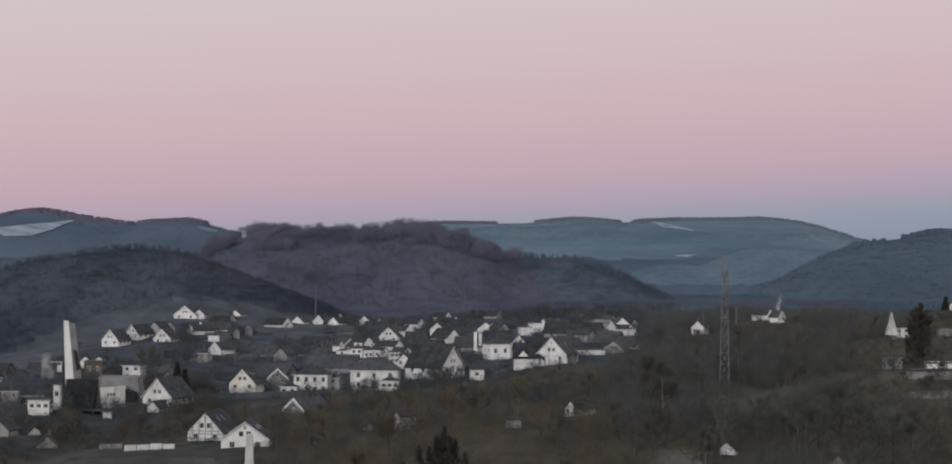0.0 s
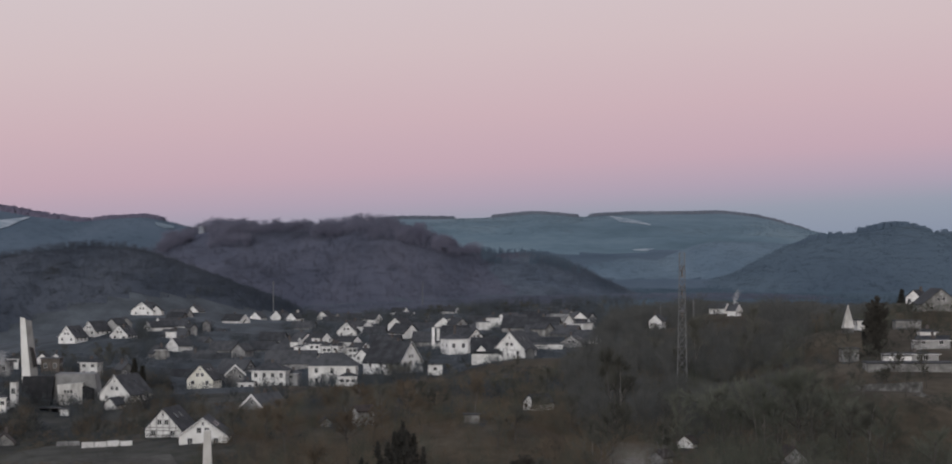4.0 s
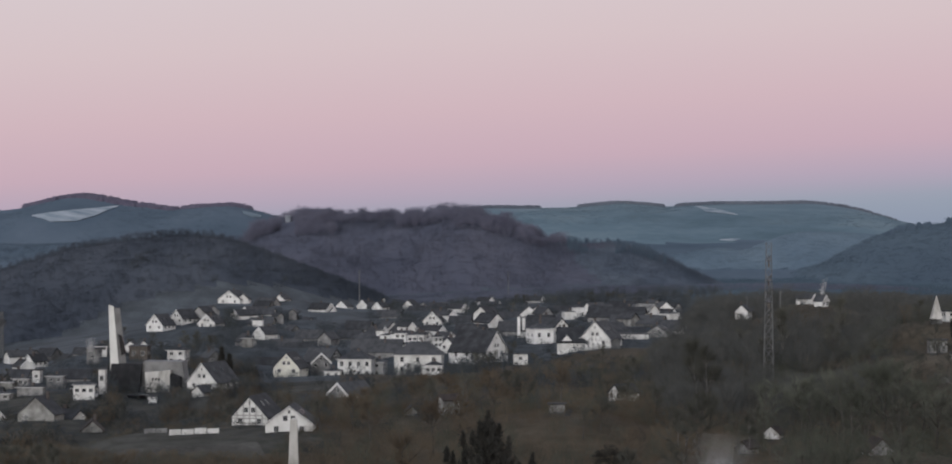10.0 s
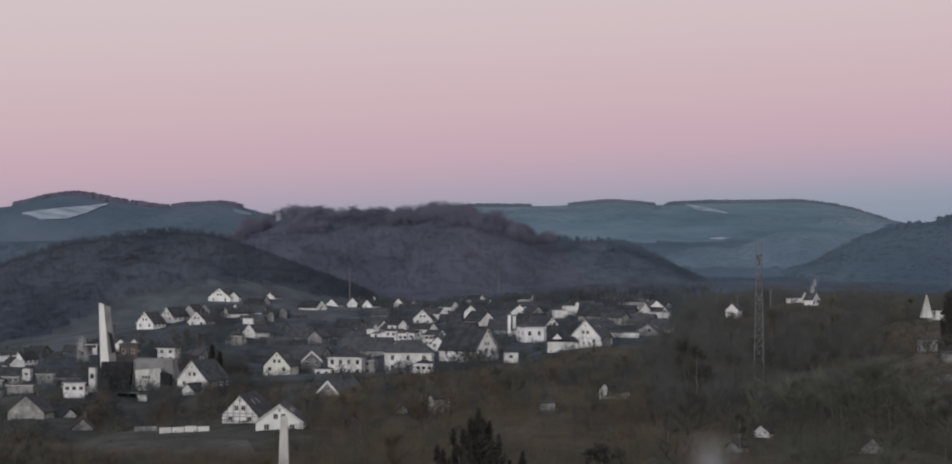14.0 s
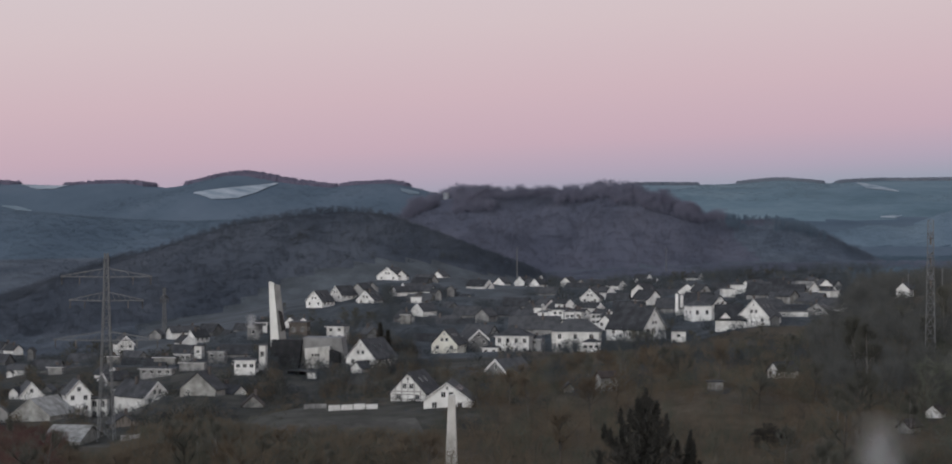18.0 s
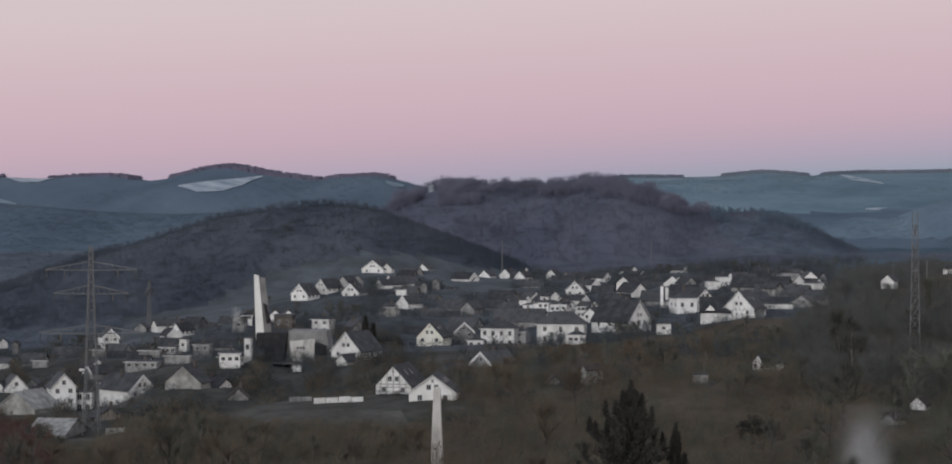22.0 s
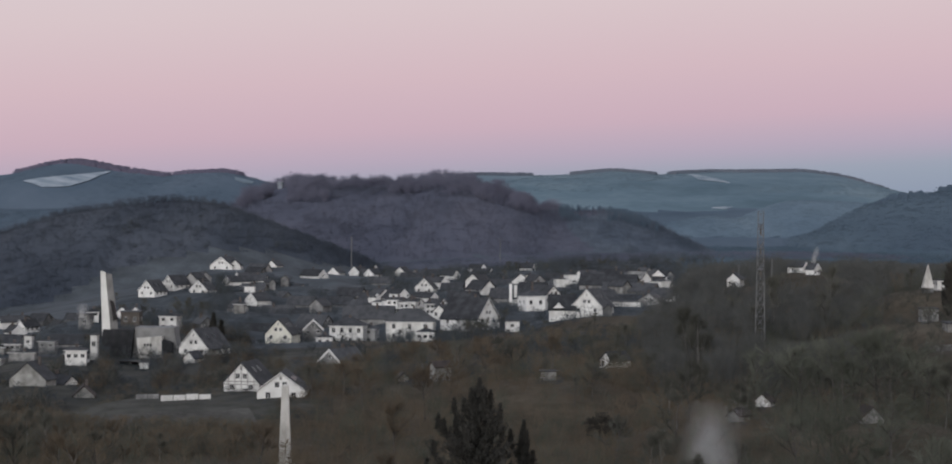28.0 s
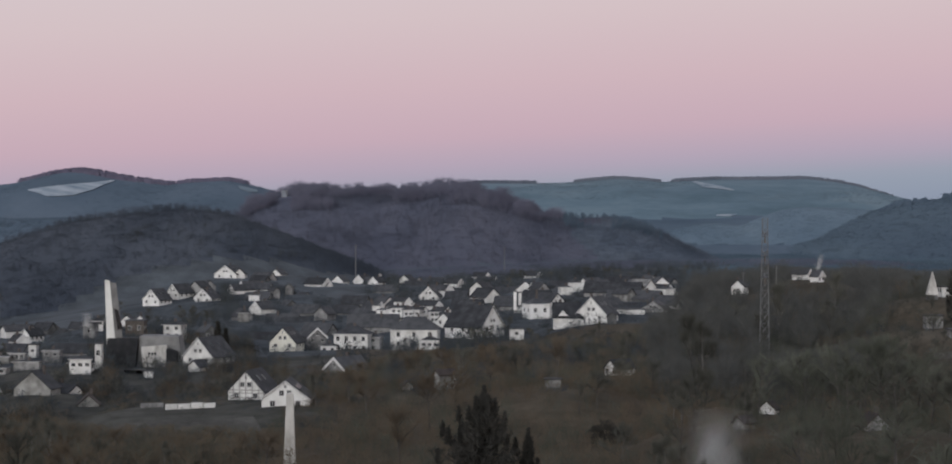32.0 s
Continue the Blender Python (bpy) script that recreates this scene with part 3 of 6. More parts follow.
villa_lot(-35.5, 870.0, 3.2, 3.4, 4, 2.0, 0, 0, "white", "small white flat-roofed garage", 0, 0)
villa_lot(-17.2, 885.0, 1.7, 5.6, 6, 5.0, 1.4, 12, "white", "white house with a shallow dark roof", 1, 2)
villa_lot(18.9, 872.0, 6.6, 8.0, 9, 5.4, 2.0, 20, "white", "white house with a broad dark roof", 1, 2)
villa_lot(14.0, 925.0, 6.2, 6.0, 6, 4.4, 0, 0, "white", "white flat-roofed house beside tall chimneys", 1, 3)
villa_lot(50.5, 835.0, 10.7, 13.0, 6, 0.9, 0, 0, "white", "long low white garden wall shed", 0, 0)
villa_lot(47.0, 1080.0, 9.7, 5.0, 6, 3.6, 1.4, -25, "white", "white house with a dark hipped roof", 0, 0)
villa_lot(41.3, 1085.0, 9.2, 4.6, 6, 3.8, 1.6, 20, "white", "white house with a dark hipped roof", 0, 0)
villa_lot(74.7, 940.0, 12.9, 5.0, 6, 2.6, 1.0, 40, "white", "white house side under a dark roof", 0, 0)
villa_lot(-5.4, 1060.0, 7.6, 5.6, 6, 3.4, 1.6, -20, "white", "white house with a dark hipped roof", 0, 0)
villa_lot(-110.2, 1040.0, 6.7, 4.6, 5, 1.6, 0.6, 0, "white", "low white outbuilding on the slope", 0, 0)
villa_lot(-99.5, 900.0, 3.8, 4.0, 5, 3.0, 1.0, 0, "dim", "small weathered pale house", 0, 0)
villa_lot(-180.5, 740.0, -1.4, 4.0, 4, 1.4, 0.4, 0, "dim", "low weathered pale shed", 0, 0)
villa_lot(-161.8, 735.0, -1.1, 7.0, 5, 1.2, 0.3, 0, "dim", "long low weathered pale shed", 0, 0)
villa_lot(-194.8, 720.0, -4.1, 4.6, 5, 1.8, 0.6, 0, "grey", "low grey shed between gardens", 0, 0)
villa_lot(-145.3, 700.0, -0.4, 8.0, 5, 1.3, 0.4, 0, "grey", "long low grey shed", 0, 0)
villa_lot(9.6, 915.0, 6.7, 1.2, 1.2, 8.4, 0, 0, "white", "tall white rendered chimney stack of the house", 0, 0)
villa_lot(11.6, 917.0, 6.6, 1.3, 1.2, 8.0, 0, 0, "white", "tall white rendered chimney stack of the house", 0, 0)
villa_lot(-113.9, 800.0, 2.2, 6.4, 7, 5.0, 1.2, -10, "white", "small white house with a flat dark roof", 2, 2)
villa_lot(-135.3, 850.0, 0.2, 7.0, 8, 5.8, 0, 0, "brown", "dark boarded flat-roofed building", 1, 2)
villa_lot(-149.0, 830.0, 0.4, 4.4, 8, 5.6, 0, 0, "grey", "plain grey windowless flat-roofed block", 1, 1)
villa_lot(-149.3, 850.0, 4.3, 4.2, 6, 1.6, 1.2, 10, "white", "white gabled upper storey with dark roof", 1, 2, 5)
villa_lot(-163.8, 800.0, -4.5, 2.7, 5, 4.4, 0, 0, "white", "narrow white flat-roofed building", 1, 1)
villa_lot(-156.4, 770.0, -5.2, 4.0, 4, 1.6, 0, 0, "white", "low white garage with flat roof", 1, 1)
villa_lot(-154.6, 690.0, -2.4, 10.0, 7, 2.0, 0.6, 0, "grey", "long low grey shed with a pale roof", 1, 4)
villa_lot(-124.7, 680.0, -0.5, 6.2, 7, 3.6, 0.9, 8, "white", "low white hall with a dark slanted roof", 1, 3)
villa_lot(-122.8, 700.0, 0.5, 2.0, 4, 6.0, 0, 0, "white", "tall narrow white stair block", 1, 1)
villa_lot(-149.3, 760.0, -2.1, 5.6, 6, 2.6, 0.5, 0, "grey", "low grey garage building", 1, 2)
villa_lot(-148.3, 620.0, -4.6, 4.8, 6, 3.4, 0.5, 5, "white", "white low house with flat dark roof", 1, 2)
villa_lot(-151.2, 604.0, -8.1, 4.4, 5, 5.6, 0, 5, "white", "white flat-roofed annex of the tall house", 2, 2)
villa_lot(-156.7, 740.0, -1.3, 5.0, 6, 2.2, 0.4, 0, "grey", "low grey workshop with small windows", 1, 3)
villa_lot(14.1, 512.0, 9.4, 3.6, 3, 1.0, 0, 0, "dim", "low weathered pale garden shed", 0, 0)
villa_lot(-105.6, 690.0, -3.2, 2.6, 3, 2.0, 0, 0, "white", "small white garage in front of the church", 0, 0)
villa_lot(-111.8, 700.0, -2.5, 6.0, 1.5, 0.9, 0, 0, "dim", "low weathered pale garden store", 0, 0)
villa_lot(-127.1, 690.0, -1.3, 6.0, 5, 2.6, 0.8, -15, "white", "low white house with a dark slanted roof", 1, 2)
villa_lot(126.4, 560.0, 16.5, 23.0, 8, 2.7, 0, 0, "dim", "long low weathered pavilion with a flat roof", 0, 0)
villa_lot(150.8, 650.0, 22.4, 4.6, 4, 1.0, 1.0, 0, "white", "small white garden house with a shallow roof", 0, 0)
villa_lot(154.1, 690.0, 23.7, 8.0, 5, 1.5, 0, 0, "dim", "low weathered shed behind the conifer", 0, 0)
villa_lot(131.6, 585.0, 18.3, 14.0, 6, 2.0, 0.4, 0, "grey", "low grey hut row behind the pavilion", 1, 2)
villa_lot(123.2, 574.0, 19.2, 2.4, 2, 1.2, 0, 0, "white", "white tarpaulin cover over a trailer", 0, 0)
villa_lot(127.6, 574.0, 19.2, 2.8, 2, 1.2, 0, 0, "white", "white covered trailer beside the pavilion", 0, 0)
villa_lot(140.0, 690.0, 23.4, 3.7, 4, 2.0, 0, 10, "white", "small white flat-roofed hut", 1, 1)
villa_lot(126.2, 640.0, 16.0, 4.8, 5, 3.0, 0, 0, "dim", "small weathered pale garden hut", 0, 0)
villa_lot(145.1, 620.0, 21.1, 10.0, 4, 1.2, 0.4, 0, "grey", "low grey garden wall shed", 1, 2)

villa_lot(-32.9, 890.0, 5.2, 3.6, 5, 3.4, 0.7, 8, "white", "small white house with a shallow dark roof", 1, 2)
villa_lot(-29.4, 884.0, 6.0, 2.5, 5, 2.9, 1.0, -15, "white", "narrow white house between dark roofs", 1, 1)
villa_lot(-21.9, 862.0, 5.1, 3.2, 5, 4.1, 0.8, 10, "white", "tall narrow white house with a low roof", 2, 2)
villa_lot(-38.2, 902.0, 6.3, 4.4, 5, 2.5, 0.8, -8, "white", "low white house among dark roofs", 1, 2)
villa_lot(-34.7, 852.0, 4.6, 2.9, 5, 2.5, 0.0, 0, "white", "small white flat-roofed extension", 0, 0)
lot(-16.6, 856.5, 9.4, 7, 5.1, 9, -20, "white", "dark")
lot(-38.3, 966.5, 10.7, 4, 3.3, 9, 35, "white", "dark", verge=True)
lot(-25.2, 936.5, 10.6, 4, 3.9, 9, 45, "white", "dark", verge=True)
lot(-5.2, 1014.5, 16.0, 6, 6.7, 9, -18, "white", "dark")

# ---- ground ----
C = (4.44, 3.35, 3.34, -1.26, 1.51, 0.50, -0.67)


PADS = [(q[0], q[1], q[2] - q[3]) for q in LOTS] + [(q[0], q[1] + dy, q[2] - 0.7) for q in VILLAS for dy in (-7, 3)] + [(-109.0, 728.0, -2.2), (-122.0, 728.0, -2.2), (-73.4, 505.0, 4.0), (-67.7, 507.0, 4.0), (-62.6, 510.0, 4.0), (133.3, 680.0, 22.0), (109.3, 512.0, 16.1)]


def crest(x, line, soft):
    """The height of a hill's crest at x, rounded by soft metres."""
    px, pz = np.array(line, float).T
    return sum(np.interp(x + k * soft, px, pz) for k in (-1.0, -0.5, 0.0, 0.5, 1.0)) / 5


HILLS = {
    "far_right": (4200, 900, 800, 14, [(-322, 64), (-95, 87), (-23, 95), (98, 96), (150, 97), (228, 102), (277, 97), (318, 91.5), (345, 94.5), (415, 98.5), (580, 99), (622, 94), (656, 89), (690, 80), (724, 71), (756, 65), (835, 41), (1040, 6)]),
    "far_left": (3400, 700, 800, 14, [(-1364, 82), (-1032, 86), (-974, 86), (-946, 86), (-908, 85), (-850, 88), (-784, 88), (-755, 81.5), (-737, 80.5), (-698, 86.5), (-651, 100.5), (-623, 103.5), (-604, 101.5), (-557, 90.5), (-520, 84.5), (-478, 77.5), (-455, 81.5), (-417, 82.5), (-389, 84.5), (-357, 76.5), (-307, 62.5), (-206, 32.5)]),
    "left_blue": (2500, 450, 600, 20, [(-1003, 36), (-814, 40), (-712, 43), (-631, 38), (-530, 33), (-449, 33), (-361, 23), (-259, 6)]),
    "right_blue": (3100, 450, 600, 14, [(164, -10), (210, 11), (244, 17), (265, 20), (303, 29), (341, 23), (360, 27), (376, 34), (395, 43), (420, 48), (459, 47), (510, 45), (583, 35), (684, 7)]),
    "middle": (1900, 330, 500, 10, [(-600, -80), (-326, -1), (-249, 30), (-207, 46), (-182, 57), (-166, 61), (-136, 61), (-94, 60), (-53, 63), (-17, 67), (3, 58), (24, 50), (49, 38), (80, 39), (95, 40), (111, 37), (123, 34), (137, 30), (150, 24), (165, 16), (193, 4), (224, -8), (265, -20), (420, -80)]),
    "dark": (1400, 190, 400, 10, [(-560, -60), (-410, -7), (-342, 16), (-285, 31), (-266, 38), (-240, 41), (-210, 45), (-190, 46), (-172, 44), (-142, 35), (-115, 24), (-96, 18), (-81, 12), (-66, 5), (-50, -5)]),
    "east": (2300, 420, 500, 8, [(290, -14), (321, 11), (353, 20), (378, 36), (397, 45), (416, 51), (447, 56), (466, 58), (480, 62), (497, 65), (512, 63), (530, 58), (560, 57), (620, 61), (756, 61)]),
}


def hill(x, y, name):
    far, front, back, soft, line = HILLS[name]
    top = crest(x, line, soft)
    s = np.where(y < far, front, back)
    return top * np.exp(-((y - far) / s) ** 2)


def rough(x, y, size, seed):
    """Rolling unevenness from a few crossed waves."""
    r = np.random.RandomState(seed)
    z = 0
    for k in range(5):
        a, p, q = r.uniform(0, 6.28), r.uniform(0, 6.28), r.uniform(0.6, 1.9)
        z = z + np.sin((x * math.cos(a) + y * math.sin(a)) * q / size + p) / 5
    return z


def ground_layers(x, y):
    x, y = np.atleast_1d(np.asarray(x, float)), np.atleast_1d(np.asarray(y, float))
    yy = np.clip(y, 420, 1350)
    xx = np.clip(x, -330, 330)
    u, v = xx / 100, (yy - 800) / 400
    z = C[0] + C[1] * u + C[2] * v + C[3] * u * u + C[4] * u * v + C[5] * v * v + C[6] * v ** 3
    bump = lambda cx, cy, sx, sy, h: h * np.exp(-((x - cx) / sx) ** 2 - ((y - cy) / sy) ** 2)
    z = z + bump(-140, 1250, 90, 130, 9) + bump(150, 900, 60, 120, 5) + bump(168, 740, 40, 80, 9) + bump(140, 640, 48, 110, 8) + bump(-290, 980, 60, 140, -8)
    z = z + 0.8 * rough(x, y, 60, 3)
    z = np.where(y > 1350, z * np.exp(-((y - 1350) / 500) ** 2), z)
    near = np.hypot(x, y)
    slope = np.interp(near, [0, 6, 14, 40, 120, 200, 300, 420, 560], [48.3, 48.3, 46, 39, 25, 14, 6, 1, -30])
    slope = slope + 0.6 * rough(x, y, 25, 5) * np.clip((near - 20) / 60, 0, 1)
    slope = np.where(y < 0, np.maximum(slope, 44 - 0.01 * near), slope)
    # the ground is bent to each house's foot, itself placed for the camera's view
    num, den = np.zeros_like(z), np.full_like(z, 0.08)
    for lx, ly, lz in PADS:
        m = (np.abs(x - lx) < 45) & (np.abs(y - ly) < 60)
        if m.any():
            wt = np.exp(-((x[m] - lx) / 11) ** 2 - ((y[m] - ly) / 17) ** 2)
            num[m] += wt * np.clip(lz - z[m], -8, 13)
            den[m] += wt
    z = z + num / den
    layers = [np.maximum(z, slope)]
    for i, name in enumerate(HILLS):
        far = HILLS[name][0]
        layers.append(hill(x, y, name) + 0.0016 * far * rough(x, y, far / 40, 11 + i) - 45 * (1 - np.exp(-((y - far) / np.where(y < far, HILLS[name][1], HILLS[name][2])) ** 2)))
    return np.stack(layers)


def ground(x, y):
    z = ground_layers(x, y).max(0)
    return z if np.ndim(x) else z[0]


OPEN_BEARING = [-0.2281, -0.2097, -0.1957, -0.1822, -0.1659, -0.1443, -0.1227, -0.1065, -0.0930, -0.0768, -0.0605]
OPEN_DIP = [0.0589, 0.0543, 0.0481, 0.0413, 0.0340, 0.0289, 0.0251, 0.0240, 0.0257, 0.0297, 0.0319]


def open_slope(x, y, z):
    """How far a place lies below the edge of the woods on the cleared slope behind the church; negative in the woods."""
    b = x / np.maximum(y, 1)
    d = (50 - z) / np.maximum(y, 1) - np.interp(b, OPEN_BEARING, OPEN_DIP) + 0.0006 * rough(x, y, 12, 77)
    return np.where((b > -0.235) & (b < -0.058) & (y > 820), d, -1.0)


angles = np.radians(np.concatenate([np.arange(-180, -20, 8), np.arange(-20, 18, 0.11), np.arange(18, 180, 8)]))
radii = np.concatenate([[0.01], np.geomspace(3, 300, 60), np.linspace(305, 1500, 130), np.geomspace(1510, 4950, 130)])
ga, gr = np.meshgrid(angles, radii)
gx, gy = gr * np.sin(ga) + 1.3, gr * np.cos(ga) - 1.7
gl = ground_layers(gx, gy)
gz = gl.max(0)
which = gl.argmax(0)
na, nr = len(angles), len(radii)
gi = np.arange(na * nr).reshape(nr, na)
nxt = np.roll(gi, -1, 1)
quads = np.stack([gi[:-1], nxt[:-1], nxt[1:], gi[1:]], -1).reshape(-1, 4)[:, ::-1]
w = which[:-1].ravel()
# meadow, woodland floor, hill woods, far woods; farther slots are painted hazier
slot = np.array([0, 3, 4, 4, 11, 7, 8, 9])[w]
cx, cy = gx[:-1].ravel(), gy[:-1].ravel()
# the ridge's far end takes a bluer, hazier colour
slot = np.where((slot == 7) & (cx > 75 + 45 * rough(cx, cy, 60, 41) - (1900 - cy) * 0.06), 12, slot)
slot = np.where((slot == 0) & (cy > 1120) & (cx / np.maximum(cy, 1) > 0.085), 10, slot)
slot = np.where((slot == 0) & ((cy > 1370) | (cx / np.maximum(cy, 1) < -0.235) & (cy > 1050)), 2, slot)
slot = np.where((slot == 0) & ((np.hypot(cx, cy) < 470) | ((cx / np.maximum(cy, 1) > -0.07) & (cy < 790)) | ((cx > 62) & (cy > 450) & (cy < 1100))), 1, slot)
# from this distance on the ground takes the haze-tinted colour
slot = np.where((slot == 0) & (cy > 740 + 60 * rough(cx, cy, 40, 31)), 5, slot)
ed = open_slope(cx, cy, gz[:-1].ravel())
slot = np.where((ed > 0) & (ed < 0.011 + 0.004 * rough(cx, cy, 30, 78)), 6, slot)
me = soup("ground", np.stack([gx, gy, gz], -1).reshape(-1, 3), quads, [M["soil"], M["litter"], M["valleytwig"], M["farwood"], M["deepblue"], M["hazesoil"], M["paleturf"], M["midtwig"], M["darktwig"], M["bluetwig"], M["valleyblue"], M["hazewood"], M["ridgeblue"]], slot)
me.polygons.foreach_set("use_smooth", np.ones(len(quads), bool))
tagged(new("ground", me), "rolling winter ground of brown meadow and wooded hills", "ground", kind="structure")

# ---- houses ----
WINDOW = {}


def window_meshes(w, h):
    key = (w, h)
    if key not in WINDOW:
        bm = bmesh.new()
        for a in ((-w / 2, w / 2, -0.06, 0.02, -h / 2, -h / 2 + 0.1), (-w / 2, w / 2, -0.06, 0.02, h / 2 - 0.1, h / 2), (-w / 2, -w / 2 + 0.1, -0.06, 0.02, -h / 2 + 0.1, h / 2 - 0.1),
                  (w / 2 - 0.1, w / 2, -0.06, 0.02, -h / 2 + 0.1, h / 2 - 0.1), (-0.04, 0.04, -0.05, 0.02, -h / 2 + 0.1, h / 2 - 0.1)):
            add_box(bm, *a)
        frame_mesh = finish(bm, M["frame"])
        bm = bmesh.new()
        add_box(bm, -w / 2 + 0.08, w / 2 - 0.08, -0.03, 0.02, -h / 2 + 0.08, h / 2 - 0.08)
        WINDOW[key] = (frame_mesh, finish(bm, M["pane"]))
    return WINDOW[key]


def window(thing, x, y, z, face, w=1.2, h=1.4):
    """face: degrees by which the window is turned from the front gable."""
    f, p = window_meshes(w, h)
    ob = part("window", f, None, thing, at=pose(x, y, z, 0, 0, face))
    part("pane", p, None, ob, "dark unlit glass")


WORDS = {"white": "white rendered", "cream": "cream rendered", "grey": "grey rendered", "brown": "weathered brown", "dim": "weathered pale", "ivy": "frost-grey creeper-grown", "timber": "whitewashed timber-framed"}
pick = random.Random(5)
PLOTS = []


def house(x, y, top, w, l, turn, wall, roof, win=False, verge=False, pitch=None, half=False):
    """A gabled house; top is the height of its ridge. The front gable looks to -y before it is turned."""
    PLOTS.append((x, y, w, l, top))
    base = float(ground(x, y)) - 0.6
    total = max(top - base, 3.0)
    rise = min(w / 2 * math.tan(radians(pitch or (47 if win else 42))), total * 0.62)
    eave = total - rise
    words = WORDS[wall] + " gabled house with a " + ("dark slate roof" if roof == "dark" else "brown tiled roof" if roof == "brown" else "frost-pale roof" if roof == "frost" else "creeper-grown roof")
    if verge:
        words = words.replace("gabled ", "").replace(" roof", " roof and white verge boards")
    ob = tagged(new("house"), words, "house", "village houses")
    ob.matrix_world = pose(x, y, base, 0, 0, turn)
    a, b = w / 2, l / 2
    bm = bmesh.new()
    add_hull(bm, [(-a, -b, 0), (a, -b, 0), (a, -b, eave), (0, -b, total - 0.1), (-a, -b, eave)], [(-a, b, 0), (a, b, 0), (a, b, eave), (0, b, total - 0.1), (-a, b, eave)])
    part("wall", bm, M[wall], ob)
    roofing = M["dark"] if roof == "dark" else M["rust"] if roof == "brown" else M["dim"] if roof == "frost" else M[roof]
    o, t = 0.45, 0.28
    k = rise / a
    for s in (-1, 1):
        bm = bmesh.new()
        e = a + o
        prof = [(0, total), (s * e, total - e * k), (s * e, total - e * k - t), (0, total - t)]
        add_hull(bm, [(px, -b - o, pz) for px, pz in prof], [(px, b + o, pz) for px, pz in prof])
        part("roof_slope", bm, roofing, ob)
        if verge or (win and wall == "white"):
            bm = bmesh.new()
            # over-wide boards, wider on far houses, so bright slanted strips show to the camera
            wd = (1.0 if y > 850 else 0.75) if verge else 0.2
            prof = [(0, total + 0.03), (s * e, total - e * k + 0.03), (s * e, total - e * k - wd), (0, total - wd)]
            add_hull(bm, [(px, -b - o - 0.06, pz) for px, pz in prof], [(px, -b - o + 0.02, pz) for px, pz in prof])
            part("verge_board", bm, M["verge"], ob, "white verge board")
    if win and w > 8:
        for s in (-0.18, 0.12):
            bm = bmesh.new()
            zc, xc = total - a * 0.45 * k, a * 0.45
            d = 0.55
            add_hull(bm, [(xc - d, s * l - 0.5, zc + d * k), (xc + d, s * l - 0.5, zc - d * k), (xc + d, s * l + 0.5, zc - d * k), (xc - d, s * l + 0.5, zc + d * k)],
                     [(xc - d, s * l - 0.5, zc + d * k + 0.12), (xc + d, s * l - 0.5, zc - d * k + 0.12), (xc + d, s * l + 0.5, zc - d * k + 0.12), (xc - d, s * l + 0.5, zc + d * k + 0.12)])
            part("skylight", bm, M["pane"], ob, "small glazed skylight")
    bm = bmesh.new()
    cy_, cx_ = pick.uniform(-0.25, 0.3) * l, pick.choice((-1, 1)) * 0.12 * w
    add_box(bm, cx_ - 0.35, cx_ + 0.35, cy_ - 0.35, cy_ + 0.35, total - 1.4, total + 0.9)
    add_box(bm, cx_ - 0.42, cx_ + 0.42, cy_ - 0.42, cy_ + 0.42, total + 0.9, total + 1.02)
    if w > 4 and pick.random() < 0.5:
        part("chimney", bm, M["brick"], ob)
    else:
        bm.free()
    if w > 4.4 and wall != "ivy" and wall != "brown" and (win or y < 900):
        z = eave - 1.3
        rows = 0
        while z > 1.0 and rows < (2 if win else 1):
            for s in (-0.27, 0.27):
                window(ob, s * w, -b, z, 0)
            for s in (-0.3, 0.0, 0.3) if win else ():
                window(ob, -a, s * l, z, -90)
                window(ob, a, s * l, z, 90)
            z -= 2.8
            rows += 1
        if rise > 2.8:
            for s in (-0.85, 0.85) if w > 7 else (0,):
                window(ob, s, -b, eave + rise * 0.28, 0, 1.1, 1.3)
            if w > 8:
                window(ob, 0, -b, eave + rise * 0.66, 0, 0.6, 0.9)
    if wall == "timber":
        for px in (-0.36, -0.18, 0.0, 0.18, 0.36):
            bm = bmesh.new()
            add_box(bm, px * w - 0.09, px * w + 0.09, -b - 0.05, -b + 0.02, 0.3, eave + rise * (1 - 2 * abs(px)) - 0.3)
            part("timber_post", bm, M["beam"], ob)
        for pz in (0.35, 0.75, 1.0):
            bm = bmesh.new()
            add_box(bm, -a * 0.96, a * 0.96, -b - 0.06, -b + 0.02, eave * pz - 0.1, eave * pz + 0.08)
            part("timber_rail", bm, M["beam"], ob)
    return ob


for x, y, top, tall, w, l, turn, wall, roof, win, verge in LOTS:
    house(x, y, top, w, l, turn, wall, roof, win, verge)


